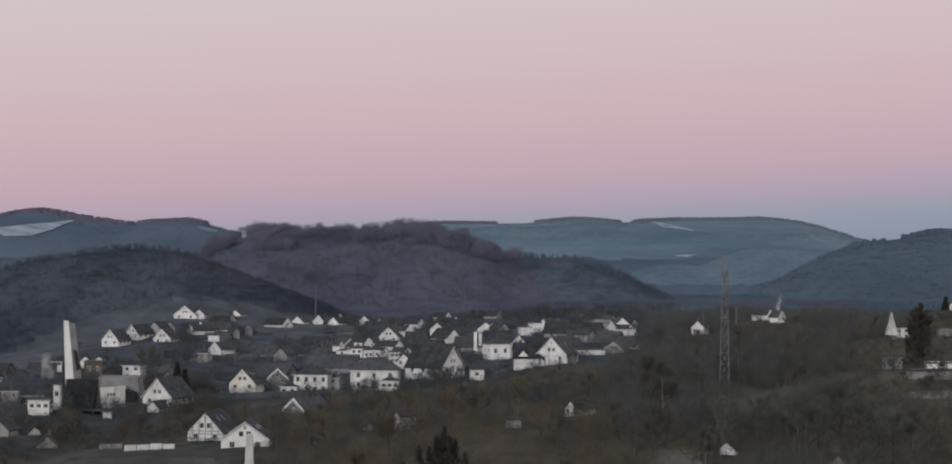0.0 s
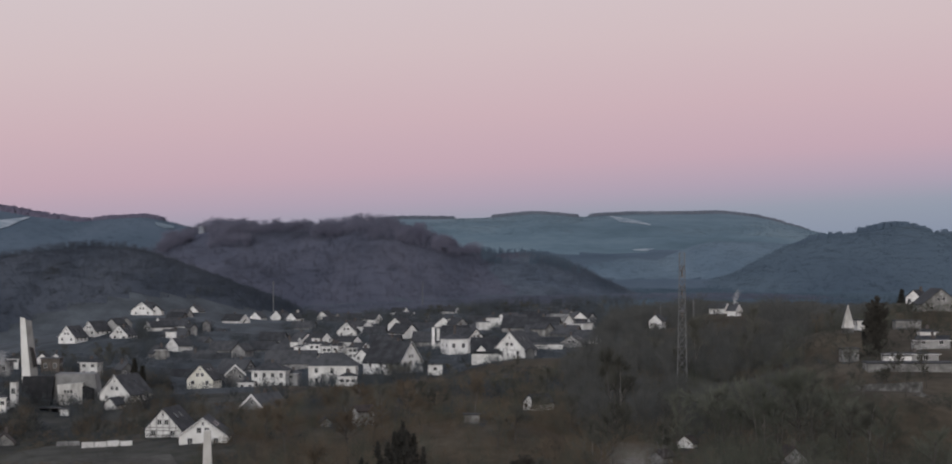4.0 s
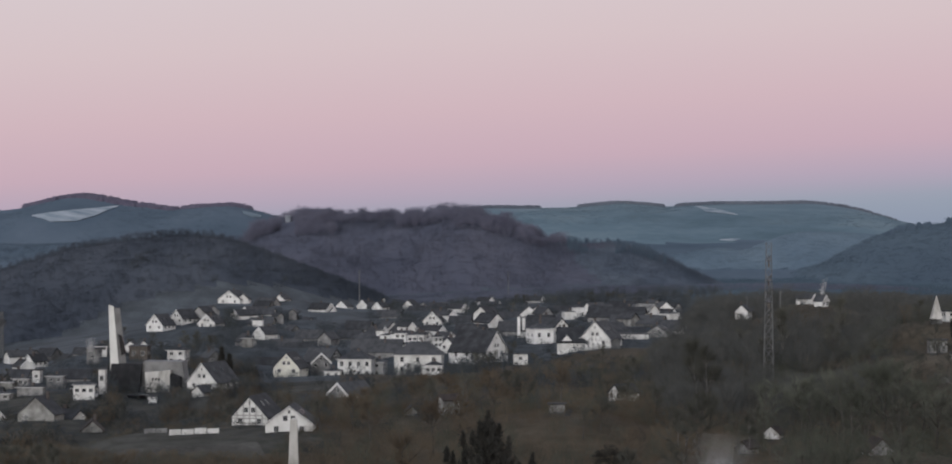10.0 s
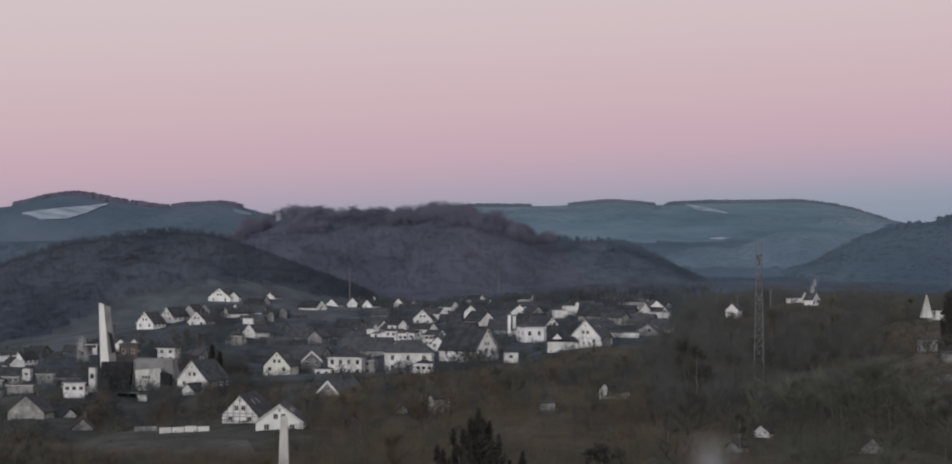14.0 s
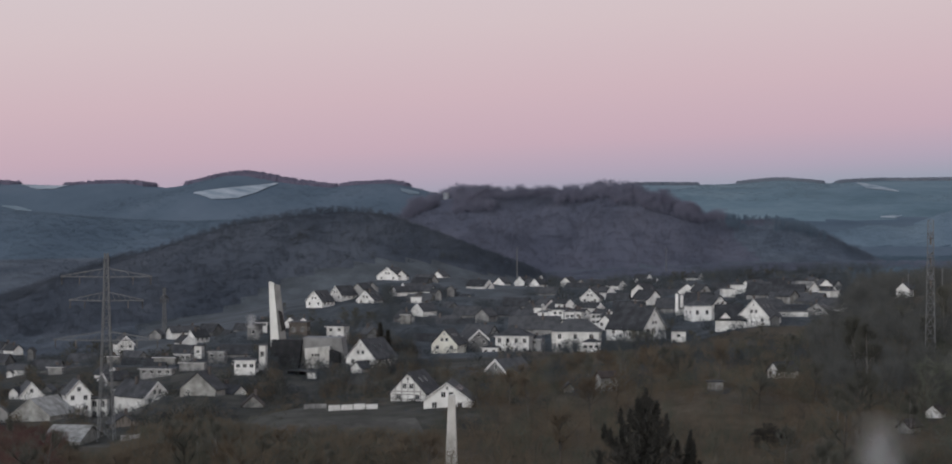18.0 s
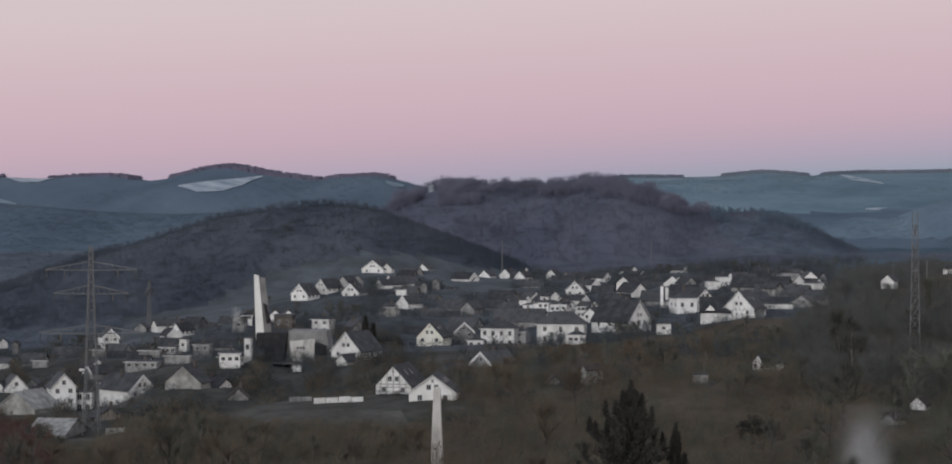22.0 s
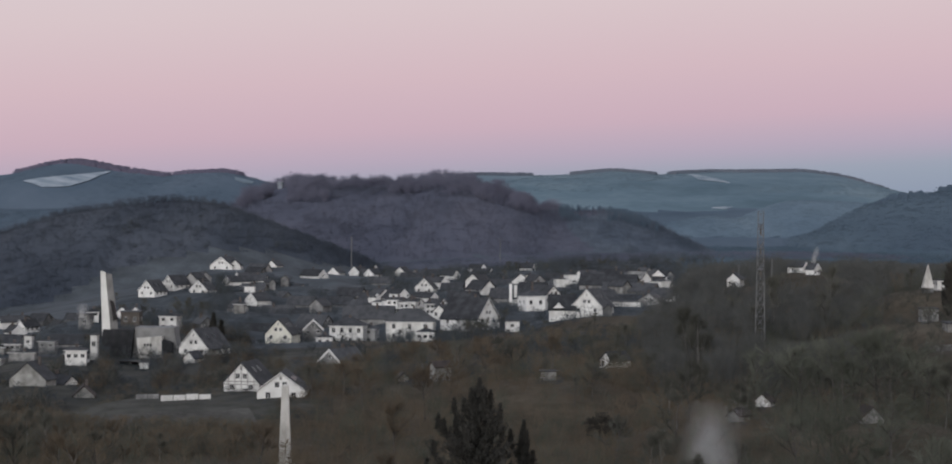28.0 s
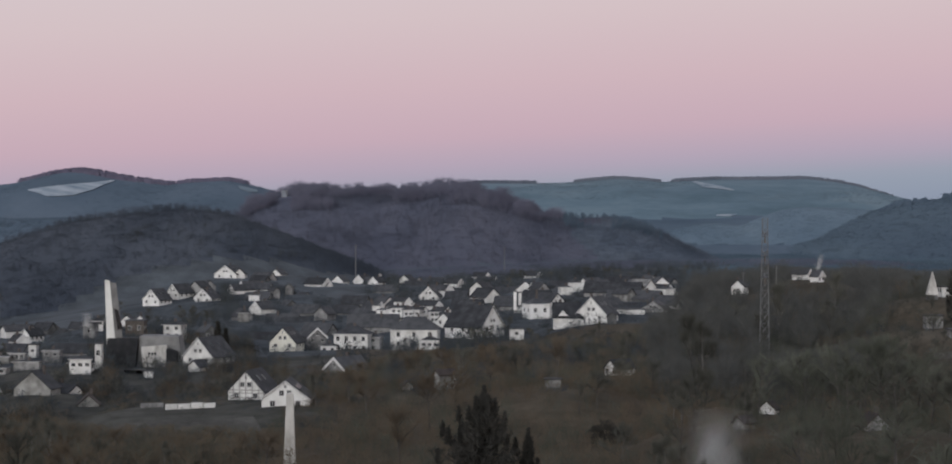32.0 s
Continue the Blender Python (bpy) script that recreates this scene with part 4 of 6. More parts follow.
def villa(x, y, base, w, l, wall_h, roof_h, turn, wall, label, storeys=2, cols=4, skirt=2.0):
    """A house under a hipped roof. x, y: the foot of its front; base: height of its visible foot."""
    ob = tagged(new("villa"), label, "house", "village houses")
    ob.matrix_world = pose(x, y, base, 0, 0, turn) @ pose(0, l / 2, 0)
    PLOTS.append((x, y + l / 2, w, l, base + wall_h + roof_h))
    a, b = w / 2, l / 2
    bm = bmesh.new()
    add_box(bm, -a, a, -b, b, min(-skirt, float(ground(x, y)) - base - 0.5), wall_h)
    part("wall", bm, M[wall], ob)
    if roof_h > 0:
        bm = bmesh.new()
        r = max(a - b * 0.9, 0.6)
        add_hull(bm, [(-a - 0.6, -b - 0.6, wall_h), (a + 0.6, -b - 0.6, wall_h), (a + 0.6, b + 0.6, wall_h), (-a - 0.6, b + 0.6, wall_h)],
                 [(-r, -0.25, wall_h + roof_h), (r, -0.25, wall_h + roof_h), (r, 0.25, wall_h + roof_h), (-r, 0.25, wall_h + roof_h)])
        part("roof", bm, M["dark"], ob)
        bm = bmesh.new()
        add_box(bm, -a - 0.62, a + 0.62, -b - 0.66, -b - 0.61, wall_h - 0.05, wall_h + 0.12)
        part("gutter", bm, M["verge"], ob)
        bm = bmesh.new()
        add_box(bm, r * 0.3 - 0.4, r * 0.3 + 0.4, -0.4, 0.4, wall_h + roof_h * 0.5, wall_h + roof_h + 1.0)
        part("chimney", bm, M["brick"], ob)
    else:
        bm = bmesh.new()
        add_box(bm, -a - 0.3, a + 0.3, -b - 0.3, b + 0.3, wall_h, wall_h + 0.3)
        part("roof", bm, M["dark"], ob)
    for s in range(storeys):
        z = wall_h / storeys * (s + 0.55)
        for c in range(cols):
            window(ob, (c + 0.5) / cols * w - a, -b, z, 0, 1.3, 1.8 if wall_h > 5 else 1.2)
        for c in (-0.25, 0.25) if cols else ():
            window(ob, -a, c * l, z, -90)
            window(ob, a, c * l, z, 90)
    return ob




for spec in VILLAS:
    villa(*spec)


def dormer(x, y, z, w, h):
    """A small white gabled dormer as part of the house whose roof it sits in."""
    near = min((o for o in bpy.data.objects if o.name.startswith("house") and o.parent is None), key=lambda o: (o.matrix_basis.translation.x - x) ** 2 + (o.matrix_basis.translation.y - y - 3) ** 2)
    inv = near.matrix_basis.inverted()
    pts = lambda dy: [inv @ Vector((x + a, y + dy, z + b)) for a, b in ((-w / 2, 0), (w / 2, 0), (0, h))]
    bm = bmesh.new()
    add_hull(bm, pts(0), pts(3.0))
    face = part("dormer", bm, M["white"], near, "small white gabled dormer")
    for s in (-1, 1):
        bm = bmesh.new()
        line = lambda dy, up: [inv @ Vector((x + a, y + dy, z + b + up)) for a, b in ((s * (w / 2 + 0.35), -0.3), (0, h + 0.1))]
        a, b = line(-0.3, 0.02), line(3.0, 0.02)
        c, d = line(-0.3, 0.25), line(3.0, 0.25)
        add_hull(bm, [a[0], a[1], b[1], b[0]], [c[0], c[1], d[1], d[0]])
        part("dormer_roof", bm, M["dark"], face)


dormer(25.5, 799.0, 10.9, 3.6, 2.0)

# ---- church ----
church = tagged(new("church"), "modern concrete church with a white wedge bell tower", "church")
fx, fy, fz = -119.3, 720.0, -2.1
church.matrix_world = pose(fx, fy, fz)
S = 0.1946
deep = min(-1.0, float(ground(fx, fy)) - fz - 0.6) - 4.0
bm = bmesh.new()
add_hull(bm, [(-28 * S, 0, deep), (23 * S, -2, deep), (26 * S, 10, deep), (-24 * S, 12, deep)], [(-24 * S, 4, 46 * S), (29 * S, 2, 47 * S), (29 * S, 9, 47 * S), (-24 * S, 11, 46 * S)])
part("nave_roof", bm, M["cladding"], church, "dark slate-clad slanting nave")
bm = bmesh.new()
add_hull(bm, [(24 * S, 3, deep), (104 * S, 6, deep), (104 * S, 18, deep), (28 * S, 16, deep)], [(29.5 * S, 3.6, 50 * S), (92 * S, 6.4, 49 * S), (92 * S, 17, 49 * S), (29.5 * S, 15, 50 * S)])
part("side_wall", bm, M["churchside"], church, "grey exposed concrete hall")
bm = bmesh.new()
add_hull(bm, [(40 * S, 1.2, deep), (76 * S, 1.6, deep), (76 * S, 6.4, deep), (40 * S, 5.0, deep)], [(34 * S, 1.2, 33 * S), (76 * S, 1.6, 36 * S), (76 * S, 6.4, 36 * S), (34 * S, 5.0, 33 * S)])
porch = part("porch", bm, M["concrete"], church, "pale concrete low side wing")
for k in range(3):
    bm = bmesh.new()
    add_box(bm, (46 + 5 * k) * S, (49 + 5 * k) * S, 1.15, 1.5, 20 * S, 24 * S)
    part("pane", bm, M["pane"], porch, "small dark window")
# stands in for a dark roof-like part right of the wing
bm = bmesh.new()
add_hull(bm, [(76 * S, 0.6, deep), (92 * S, 1.0, deep), (92 * S, 6.0, deep), (76 * S, 5.6, deep)], [(76 * S, 0.6, 30 * S), (92 * S, 1.0, 25 * S), (92 * S, 6.0, 25 * S), (76 * S, 5.6, 30 * S)])
part("dark_end_block", bm, M["cladding"], church, "dark roof-like block beside the side wing")
low = [(-26 * S, 7.2, deep), (-6 * S, 5.5, deep), (6 * S, 8.5, deep), (-19 * S, 10, deep)]
high = [(-31 * S, 7.2, 142 * S), (-22 * S, 6.4, 140 * S), (-13 * S, 8.0, 137 * S), (-23 * S, 9.4, 139 * S)]
tower = part("bell_tower", bmesh.new(), M["churchside"], church)
bm = bmesh.new(); add_hull(bm, low, high); tower.data = finish(bm, M["churchside"])
# the left tower face gets a lighter colour than the right side
bm = bmesh.new()
ax = lambda p, dy: (p[0], p[1] + dy, p[2])
add_hull(bm, [ax(low[0], -0.35), ax(low[1], -0.35), low[1], low[0]], [(high[0][0], high[0][1] - 0.35, high[0][2] + 0.3), (high[1][0], high[1][1] - 0.35, high[1][2] + 0.3), high[1], high[0]])
part("tower_face", bm, M["church"], tower, "lighter concrete face of the tower")
bm = bmesh.new()
add_hull(bm, [(-8.5 * S, 6.1, 60 * S), (-2 * S, 7.2, 63 * S), (-2 * S, 7.8, 63 * S), (-8.5 * S, 6.7, 60 * S)], [(-14.5 * S, 6.0, 95 * S), (-9 * S, 7.0, 92 * S), (-9 * S, 7.6, 92 * S), (-14.5 * S, 6.6, 95 * S)])
part("sound_louvre", bm, M["pane"], tower, "dark slot for the bells")

PLOTS.append((fx + 9, fy + 9, 24, 16, fz + 8.1))

# ---- masts ----


def pylon(x, y, base, height, turn, spans, label, foot=1.5, neck=0.4):
    """A lattice mast; spans: (height, half width) of its arms."""
    ob = tagged(new("power_pylon"), label, "pylon", "power pylons")
    ob.matrix_world = pose(x, y, base, 0, 0, turn)
    half = lambda z: neck + foot * max(0.0, 1 - z / height) ** 1.25
    for sx in (-1, 1):
        for sy in (-1, 1):
            bm = bmesh.new()
            ring = None
            for k in range(9):
                z = height * k / 8
                h = half(z)
                now = [bm.verts.new((sx * h + q * 0.1, sy * h + r * 0.1, z)) for q, r in ((-1, -1), (1, -1), (1, 1), (-1, 1))]
                if ring:
                    for j in range(4):
                        bm.faces.new((ring[j], ring[(j + 1) % 4], now[(j + 1) % 4], now[j]))
                ring = now
            part("leg", bm, M["steel"], ob)
    z = 0.0
    while z < height - 2:
        h = half(z)
        z1 = min(z + 2.0 * h + 0.8, height)
        g = half(z1)
        for k in range(4):
            c = [(-1, -1), (1, -1), (1, 1), (-1, 1), (-1, -1)]
            (ax_, ay_), (bx_, by_) = c[k], c[k + 1]
            for p, q in (((ax_ * h, ay_ * h, z), (bx_ * g, by_ * g, z1)), ((bx_ * h, by_ * h, z), (ax_ * g, ay_ * g, z1)), ((ax_ * g, ay_ * g, z1), (bx_ * g, by_ * g, z1))):
                bm = bmesh.new()
                add_bar(bm, p, q, 0.055)
                part("brace", bm, M["steel"], ob)
        z = z1
    for az, aw in spans:
        bm = bmesh.new()
        g = half(az)
        add_box(bm, -g, g, -g, g, az - 0.08, az + 0.08)
        arm = part("crossarm", bm, M["steel"], ob)
        for sx in (-1, 1):
            bars = []
            for sy in (-1, 1):
                bars.append(("chord", (sx * g, sy * g, az), (sx * aw, 0, az + 0.1), 0.11))
                bars.append(("chord", (sx * g, sy * g, az + 2.0), (sx * aw, 0, az + 0.2), 0.11))
            for k in range(1, 6):
                q = g + (aw - g) * k / 6
                bars.append(("strut", (sx * q, 0, az), (sx * (q - (aw - g) / 12), 0, az + 2.0 * (1 - k / 6) + 0.1), 0.06))
            for nm, p, q, r in bars:
                bm = bmesh.new()
                add_bar(bm, p, q, r)
                part(nm, bm, M["steel"], arm)
        for q in (-1, -0.6, 0.6, 1):
            bm = bmesh.new()
            add_bar(bm, (q * aw * 0.97, 0, az), (q * aw * 0.97, 0, az - 1.8), 0.1, 0.1, 6)
            part("insulator", bm, M["brown"], arm)
    return ob


px, py, pz = -128.3, 520.0, -8.8
pb = float(ground(px, py)) - 0.3
ptop = -128.7, 520.0, 39.3
pylon(px, py, pb, ptop[2] - pb, 4, [((-128.5, 520.0, 33.6)[2] - pb, 10.8), ((-128.5, 520.0, 28.0)[2] - pb, 8.8), ((-128.5, 520.0, 18.7)[2] - pb, 12.4)], "grey galvanised lattice power pylon with three crossarms")
px, py, pz = 77.8, 640.0, 10.1
pb = float(ground(px, py)) - 0.3
pylon(px, py, pb, (76.9, 640.0, 46.7)[2] - pb, 84, [((77.1, 640.0, 41.5)[2] - pb, 9.5), ((77.1, 640.0, 36.0)[2] - pb, 8), ((77.1, 640.0, 30.0)[2] - pb, 11)], "grey lattice power pylon seen along its line", 0.7, 0.75)
px, py, pz = -220.1, 1000.0, -6.4
pb = float(ground(px, py)) - 0.3
pylon(px, py, pb, (-220.1, 1000.0, 13.6)[2] - pb, 75, [((-220.1, 1000.0, 8.7)[2] - pb, 4)], "small far lattice mast at the wood's edge", 0.5)


def post(x, y, top, r, label):
    ob = tagged(new("mast"), label, "mast", "masts")
    b = float(ground(x, y)) - 0.3
    ob.matrix_world = pose(x, y, b)
    bm = bmesh.new()
    add_bar(bm, (0, 0, 0), (0, 0, top - b), r, r * 0.6, 8)
    part("pole", bm, M["steel"], ob)
    bm = bmesh.new()
    add_bar(bm, (-0.9, 0, top - b - 0.6), (0.9, 0, top - b - 0.6), 0.08)
    part("crossbar", bm, M["steel"], ob)


post(-79.9, 1320.0, 26.8, 0.35, "slim grey mast behind the village")
post(8.1, 1420.0, 24.3, 0.25, "slim pale mast behind the village")
post(96.3, 760.0, 29.9, 0.22, "slim wooden line pole among trees")
post(101.0, 902.0, 23.8, 0.18, "thin aerial pole beside a house")

pillar = tagged(new("obelisk"), "tapered pale concrete obelisk standing in brush", "obelisk")
ox, oy, otop = -35.9, 400.0, 16.3
ob_ = float(ground(ox, oy)) - 0.5
pillar.matrix_world = pose(ox, oy, ob_)
hgt = otop - ob_
bm = bmesh.new()
rings = []
for j in range(13):
    q = j / 12
    r0 = 1.12 - 0.52 * q - (0.02 if j % 2 else 0.0)
    rings.append([bm.verts.new((a * r0, b * r0, hgt * q)) for a, b in ((-1, -1), (1, -1), (1, 1), (-1, 1))])
for a, b in zip(rings, rings[1:]):
    for j in range(4):
        bm.faces.new((a[j], a[(j + 1) % 4], b[(j + 1) % 4], b[j]))
bm.faces.new(rings[-1])
part("shaft", bm, M["concrete"], pillar)
bm = bmesh.new()
add_hull(bm, [(-0.6, -0.6, hgt), (0.6, -0.6, hgt), (0.6, 0.6, hgt), (-0.6, 0.6, hgt)], [(-0.3, -0.3, hgt + 0.3), (0.3, -0.3, hgt + 0.3), (0.3, 0.3, hgt + 0.3), (-0.3, 0.3, hgt + 0.3)])
part("cap", bm, M["concrete"], pillar)
bm = bmesh.new()
add_box(bm, -1.7, 1.7, -1.7, 1.7, -0.5, 0.9)
part("plinth", bm, M["concrete"], pillar)

lookout = tagged(new("lookout_tower"), "pale stone look-out tower on the wooded ridge", "tower")
tx, ty, tz = -173.6, 1880.0, 61.4
tb = float(ground(tx, ty)) - 0.5
lookout.matrix_world = pose(tx, ty, tb)
bm = bmesh.new(); add_bar(bm, (0, 0, 0), (0, 0, tz - tb), 2.6, 2.3, 8)
part("shaft", bm, M["hazestone"], lookout)
bm = bmesh.new(); add_bar(bm, (0, 0, tz - tb), (0, 0, tz - tb + 1.2), 2.8, 2.8, 8)
part("parapet", bm, M["hazestone"], lookout)

tent = tagged(new("spire_roof"), "steep pale pyramid roof among garden huts", "spire")
tx, ty, tz = 133.3, 680.0, 23.5
tb = min(tz, float(ground(tx, ty)))
tent.matrix_world = pose(tx, ty, tb)
up = tz - tb
bm = bmesh.new()
add_hull(bm, [(-1.7, -1.7, up), (1.7, -1.7, up), (1.7, 1.7, up), (-1.7, 1.7, up)], [(-0.12, -0.12, up + 7), (0.12, -0.12, up + 7), (0.12, 0.12, up + 7), (-0.12, 0.12, up + 7)])
part("roof", bm, M["concrete"], tent)
bm = bmesh.new(); add_box(bm, -1.5, 1.5, -1.5, 1.5, -0.6, up)
part("base", bm, M["grey"], tent)

# ---- fences and garden walls ----


def wall_run(name, label, x0, y0, z0, x1, y1, z1, h, mat, step=2.4, gap=0.15):
    ob = tagged(new(name), label, "wall")
    n = max(1, int(math.hypot(x1 - x0, y1 - y0) / step))
    ob.matrix_world = pose(x0, y0, z0)
    for k in range(n):
        a, b = k / n, (k + 1) / n - gap / step / n
        hk = h * pick.uniform(0.85, 1.1)
        bm = bmesh.new()
        p, q = Vector(((x1 - x0) * a, (y1 - y0) * a, (z1 - z0) * a)), Vector(((x1 - x0) * b, (y1 - y0) * b, (z1 - z0) * b))
        add_hull(bm, [(p.x, p.y, p.z - 5), (q.x, q.y, q.z - 5), (q.x, q.y + 0.25, q.z - 5), (p.x, p.y + 0.25, p.z - 5)],
                 [(p.x, p.y, p.z + hk), (q.x, q.y, q.z + hk), (q.x, q.y + 0.25, q.z + hk), (p.x, p.y + 0.25, p.z + hk)])
        part("panel", bm, mat, ob)


wall_run("garden_wall", "white rendered garden wall in panels", -73.4, 505.0, 4.1, -62.6, 510.0, 4.2, 1.0, M["white"])
wall_run("garden_wall", "pale garden wall beside the meadow", -80.1, 512.0, 4.1, -74.7, 512.0, 4.3, 0.6, M["grey"])
wall_run("garden_wall", "pale wall of the house terrace", -80.1, 772.0, -3.0, -64.3, 772.0, -2.2, 1.6, M["white"])
wall_run("garden_wall", "low grey terrace wall on the slope", 102.5, 520.0, 15.9, 119.5, 520.0, 16.7, 0.5, M["rubble"], 2.4, 0.06)
wall_run("garden_wall", "low grey terrace wall on the slope", 103.7, 505.0, 14.1, 116.8, 505.0, 15.0, 0.4, M["rubble"], 2.4, 0.06)
wall_run("garden_wall", "low pale wall below the houses", -120.1, 500.0, -2.3, -110.1, 500.0, -1.4, 0.6, M["grey"])
wall_run("garden_wall", "low pale wall by the church", -114.7, 700.0, -1.8, -107.8, 700.0, -1.6, 0.5, M["grey"])


SNOW = []


def in_snow(x, y):
    """Whether a place lies on one of the open snowy meadows, or just in front of it."""
    hit = np.zeros(len(x), bool)
    for cs in SNOW:
        c = np.array(cs)
        hit |= (x > c[:, 0].min() - 8) & (x < c[:, 0].max() + 8) & (y > c[:, 1].min() - 130) & (y < c[:, 1].max() + 10)
    return hit


def patch(name, label, upper, lower, mat, n=14, lift=0.5):
    """A sheet that follows the ground between an upper and a lower edge, each a row of (x, y)."""
    if mat is not M["drygrass"]:
        SNOW.append(upper + lower)
    k = np.linspace(0, 1, len(upper))
    u, v = np.meshgrid(np.linspace(0, 1, n * 3), np.linspace(0, 1, n))
    edge = lambda row, c: np.interp(u, k, [q[c] for q in row])
    wave = 0.5 + 0.5 * rough(u * 40, v * 3, 1.3, len(SNOW))
    x, y = [edge(upper, c) * (1 - v) + edge(lower, c) * v for c in (0, 1)]
    y = y + (wave - 0.5) * 0.12 * np.abs(edge(upper, 1) - edge(lower, 1))
    z = ground(x, y) + lift
    g = np.arange(u.size).reshape(u.shape)
    q = np.stack([g[:-1, :-1], g[:-1, 1:], g[1:, 1:], g[1:, :-1]], -1).reshape(-1, 4)
    tagged(new(name, soup(name, np.stack([x, y, z], -1).reshape(-1, 3), q, [mat])), label, "field", kind="structure")


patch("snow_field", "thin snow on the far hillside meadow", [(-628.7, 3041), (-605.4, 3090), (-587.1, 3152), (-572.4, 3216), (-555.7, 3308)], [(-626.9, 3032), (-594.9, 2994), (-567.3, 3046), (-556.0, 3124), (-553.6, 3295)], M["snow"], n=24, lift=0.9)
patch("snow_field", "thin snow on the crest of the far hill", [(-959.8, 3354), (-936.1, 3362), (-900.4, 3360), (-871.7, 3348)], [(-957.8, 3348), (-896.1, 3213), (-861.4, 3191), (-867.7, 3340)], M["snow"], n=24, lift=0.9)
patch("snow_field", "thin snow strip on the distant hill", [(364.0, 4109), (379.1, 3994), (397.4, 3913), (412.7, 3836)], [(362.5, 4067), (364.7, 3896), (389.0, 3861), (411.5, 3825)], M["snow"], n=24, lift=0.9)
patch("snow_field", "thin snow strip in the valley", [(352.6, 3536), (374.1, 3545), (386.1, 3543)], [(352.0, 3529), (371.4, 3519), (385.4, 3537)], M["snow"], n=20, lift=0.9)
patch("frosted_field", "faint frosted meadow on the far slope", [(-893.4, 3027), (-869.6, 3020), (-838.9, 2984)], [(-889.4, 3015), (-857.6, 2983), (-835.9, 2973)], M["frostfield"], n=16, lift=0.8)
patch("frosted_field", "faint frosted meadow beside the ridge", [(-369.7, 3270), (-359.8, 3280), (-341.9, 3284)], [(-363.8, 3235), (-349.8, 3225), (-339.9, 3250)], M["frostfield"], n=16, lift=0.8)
patch("meadow_strip", "pale frosted meadow below the garden wall", [(-85.5, 482), (-51.5, 486)], [(-80.8, 470), (-47.2, 470)], M["drygrass"], lift=0.12)
# ---- hills' woods and trees ----


def sliver(rng, p, d, length, width):
    """Thin triangles from p along d, as arrays."""
    side = np.cross(d, rng.normal(size=d.shape))
    side /= np.linalg.norm(side, axis=1, keepdims=True) + 1e-9
    v = np.stack([p - side * width[:, None], p + side * width[:, None], p + d * length[:, None]], 1)
    return v.reshape(-1, 3)


def far_tree(seed, slivers, width):
    """A light bare tree of unit height: a stem and a fan of twigs. Points only, three to a triangle."""
    rng = np.random.RandomState(seed)
    z = rng.uniform(0.25, 0.82, slivers)
    ang = rng.uniform(0, 6.283, slivers)
    rad = 0.26 * np.sqrt(np.clip(1 - ((z - 0.6) / 0.5) ** 2, 0.05, 1)) * rng.uniform(0.1, 1, slivers)
    p = np.stack([rad * np.cos(ang), rad * np.sin(ang), z], 1)
    d = np.stack([np.cos(ang) * 0.6, np.sin(ang) * 0.6, np.full(slivers, 1.0)], 1) + rng.normal(0, 0.35, (slivers, 3))
    d /= np.linalg.norm(d, axis=1, keepdims=True)
    v = sliver(rng, p, d, rng.uniform(0.12, 0.26, slivers), np.full(slivers, width))
    stem = []
    for k in range(2):
        a = k * 1.57
        s = np.array([math.cos(a), math.sin(a), 0]) * 0.018
        stem += [-s, s, np.array([0, 0, 0.8])]
    return np.concatenate([v, np.array(stem)])


def canopy(seed, sides, rings, flecks, size, wide=0.4):
    """The top of a leafless crown in a closed wood seen from very far: an uneven low dome in short twig flecks, of unit height."""
    rng = np.random.RandomState(seed)
    lob = rng.uniform(0, 6.283, 3)
    out = lambda a, z: wide * np.sqrt(np.clip(1 - z * z, 0.02, 1)) * (1 + 0.22 * np.sin(2 * a + lob[0] + 2 * z) + 0.16 * np.sin(3 * a + lob[1] - 3 * z))
    grid = []
    for k in range(rings):
        z = 0.88 * k / (rings - 1)
        a = np.arange(sides) * 6.283 / sides + 0.3 * k
        r = out(a, z) * rng.uniform(0.82, 1.1, sides) * 0.9
        grid.append(np.stack([r * np.cos(a), r * np.sin(a), np.full(sides, z) + rng.uniform(-0.06, 0.06, sides)], 1))
    tris = []
    for lo, hi in zip(grid, grid[1:]):
        for j in range(sides):
            q = (j + 1) % sides
            tris += [lo[j], lo[q], hi[q], lo[j], hi[q], hi[j]]
    tip = np.array([rng.uniform(-0.06, 0.06), rng.uniform(-0.06, 0.06), 0.96])
    for j in range(sides):
        tris += [grid[-1][j], grid[-1][(j + 1) % sides], tip]
    a, z = rng.uniform(0, 6.283, flecks), rng.uniform(0.15, 0.98, flecks)
    r = out(a, z) * rng.uniform(0.8, 1.02, flecks)
    p = np.stack([r * np.cos(a), r * np.sin(a), z], 1)
    d = np.stack([np.cos(a) * 0.6, np.sin(a) * 0.6, np.full(flecks, 0.5)], 1) + rng.normal(0, 0.5, (flecks, 3))
    d /= np.linalg.norm(d, axis=1, keepdims=True)
    return np.concatenate([np.array(tris), sliver(rng, p, d, rng.uniform(0.5, 1.2, flecks) * size, np.full(flecks, size * 0.35))])


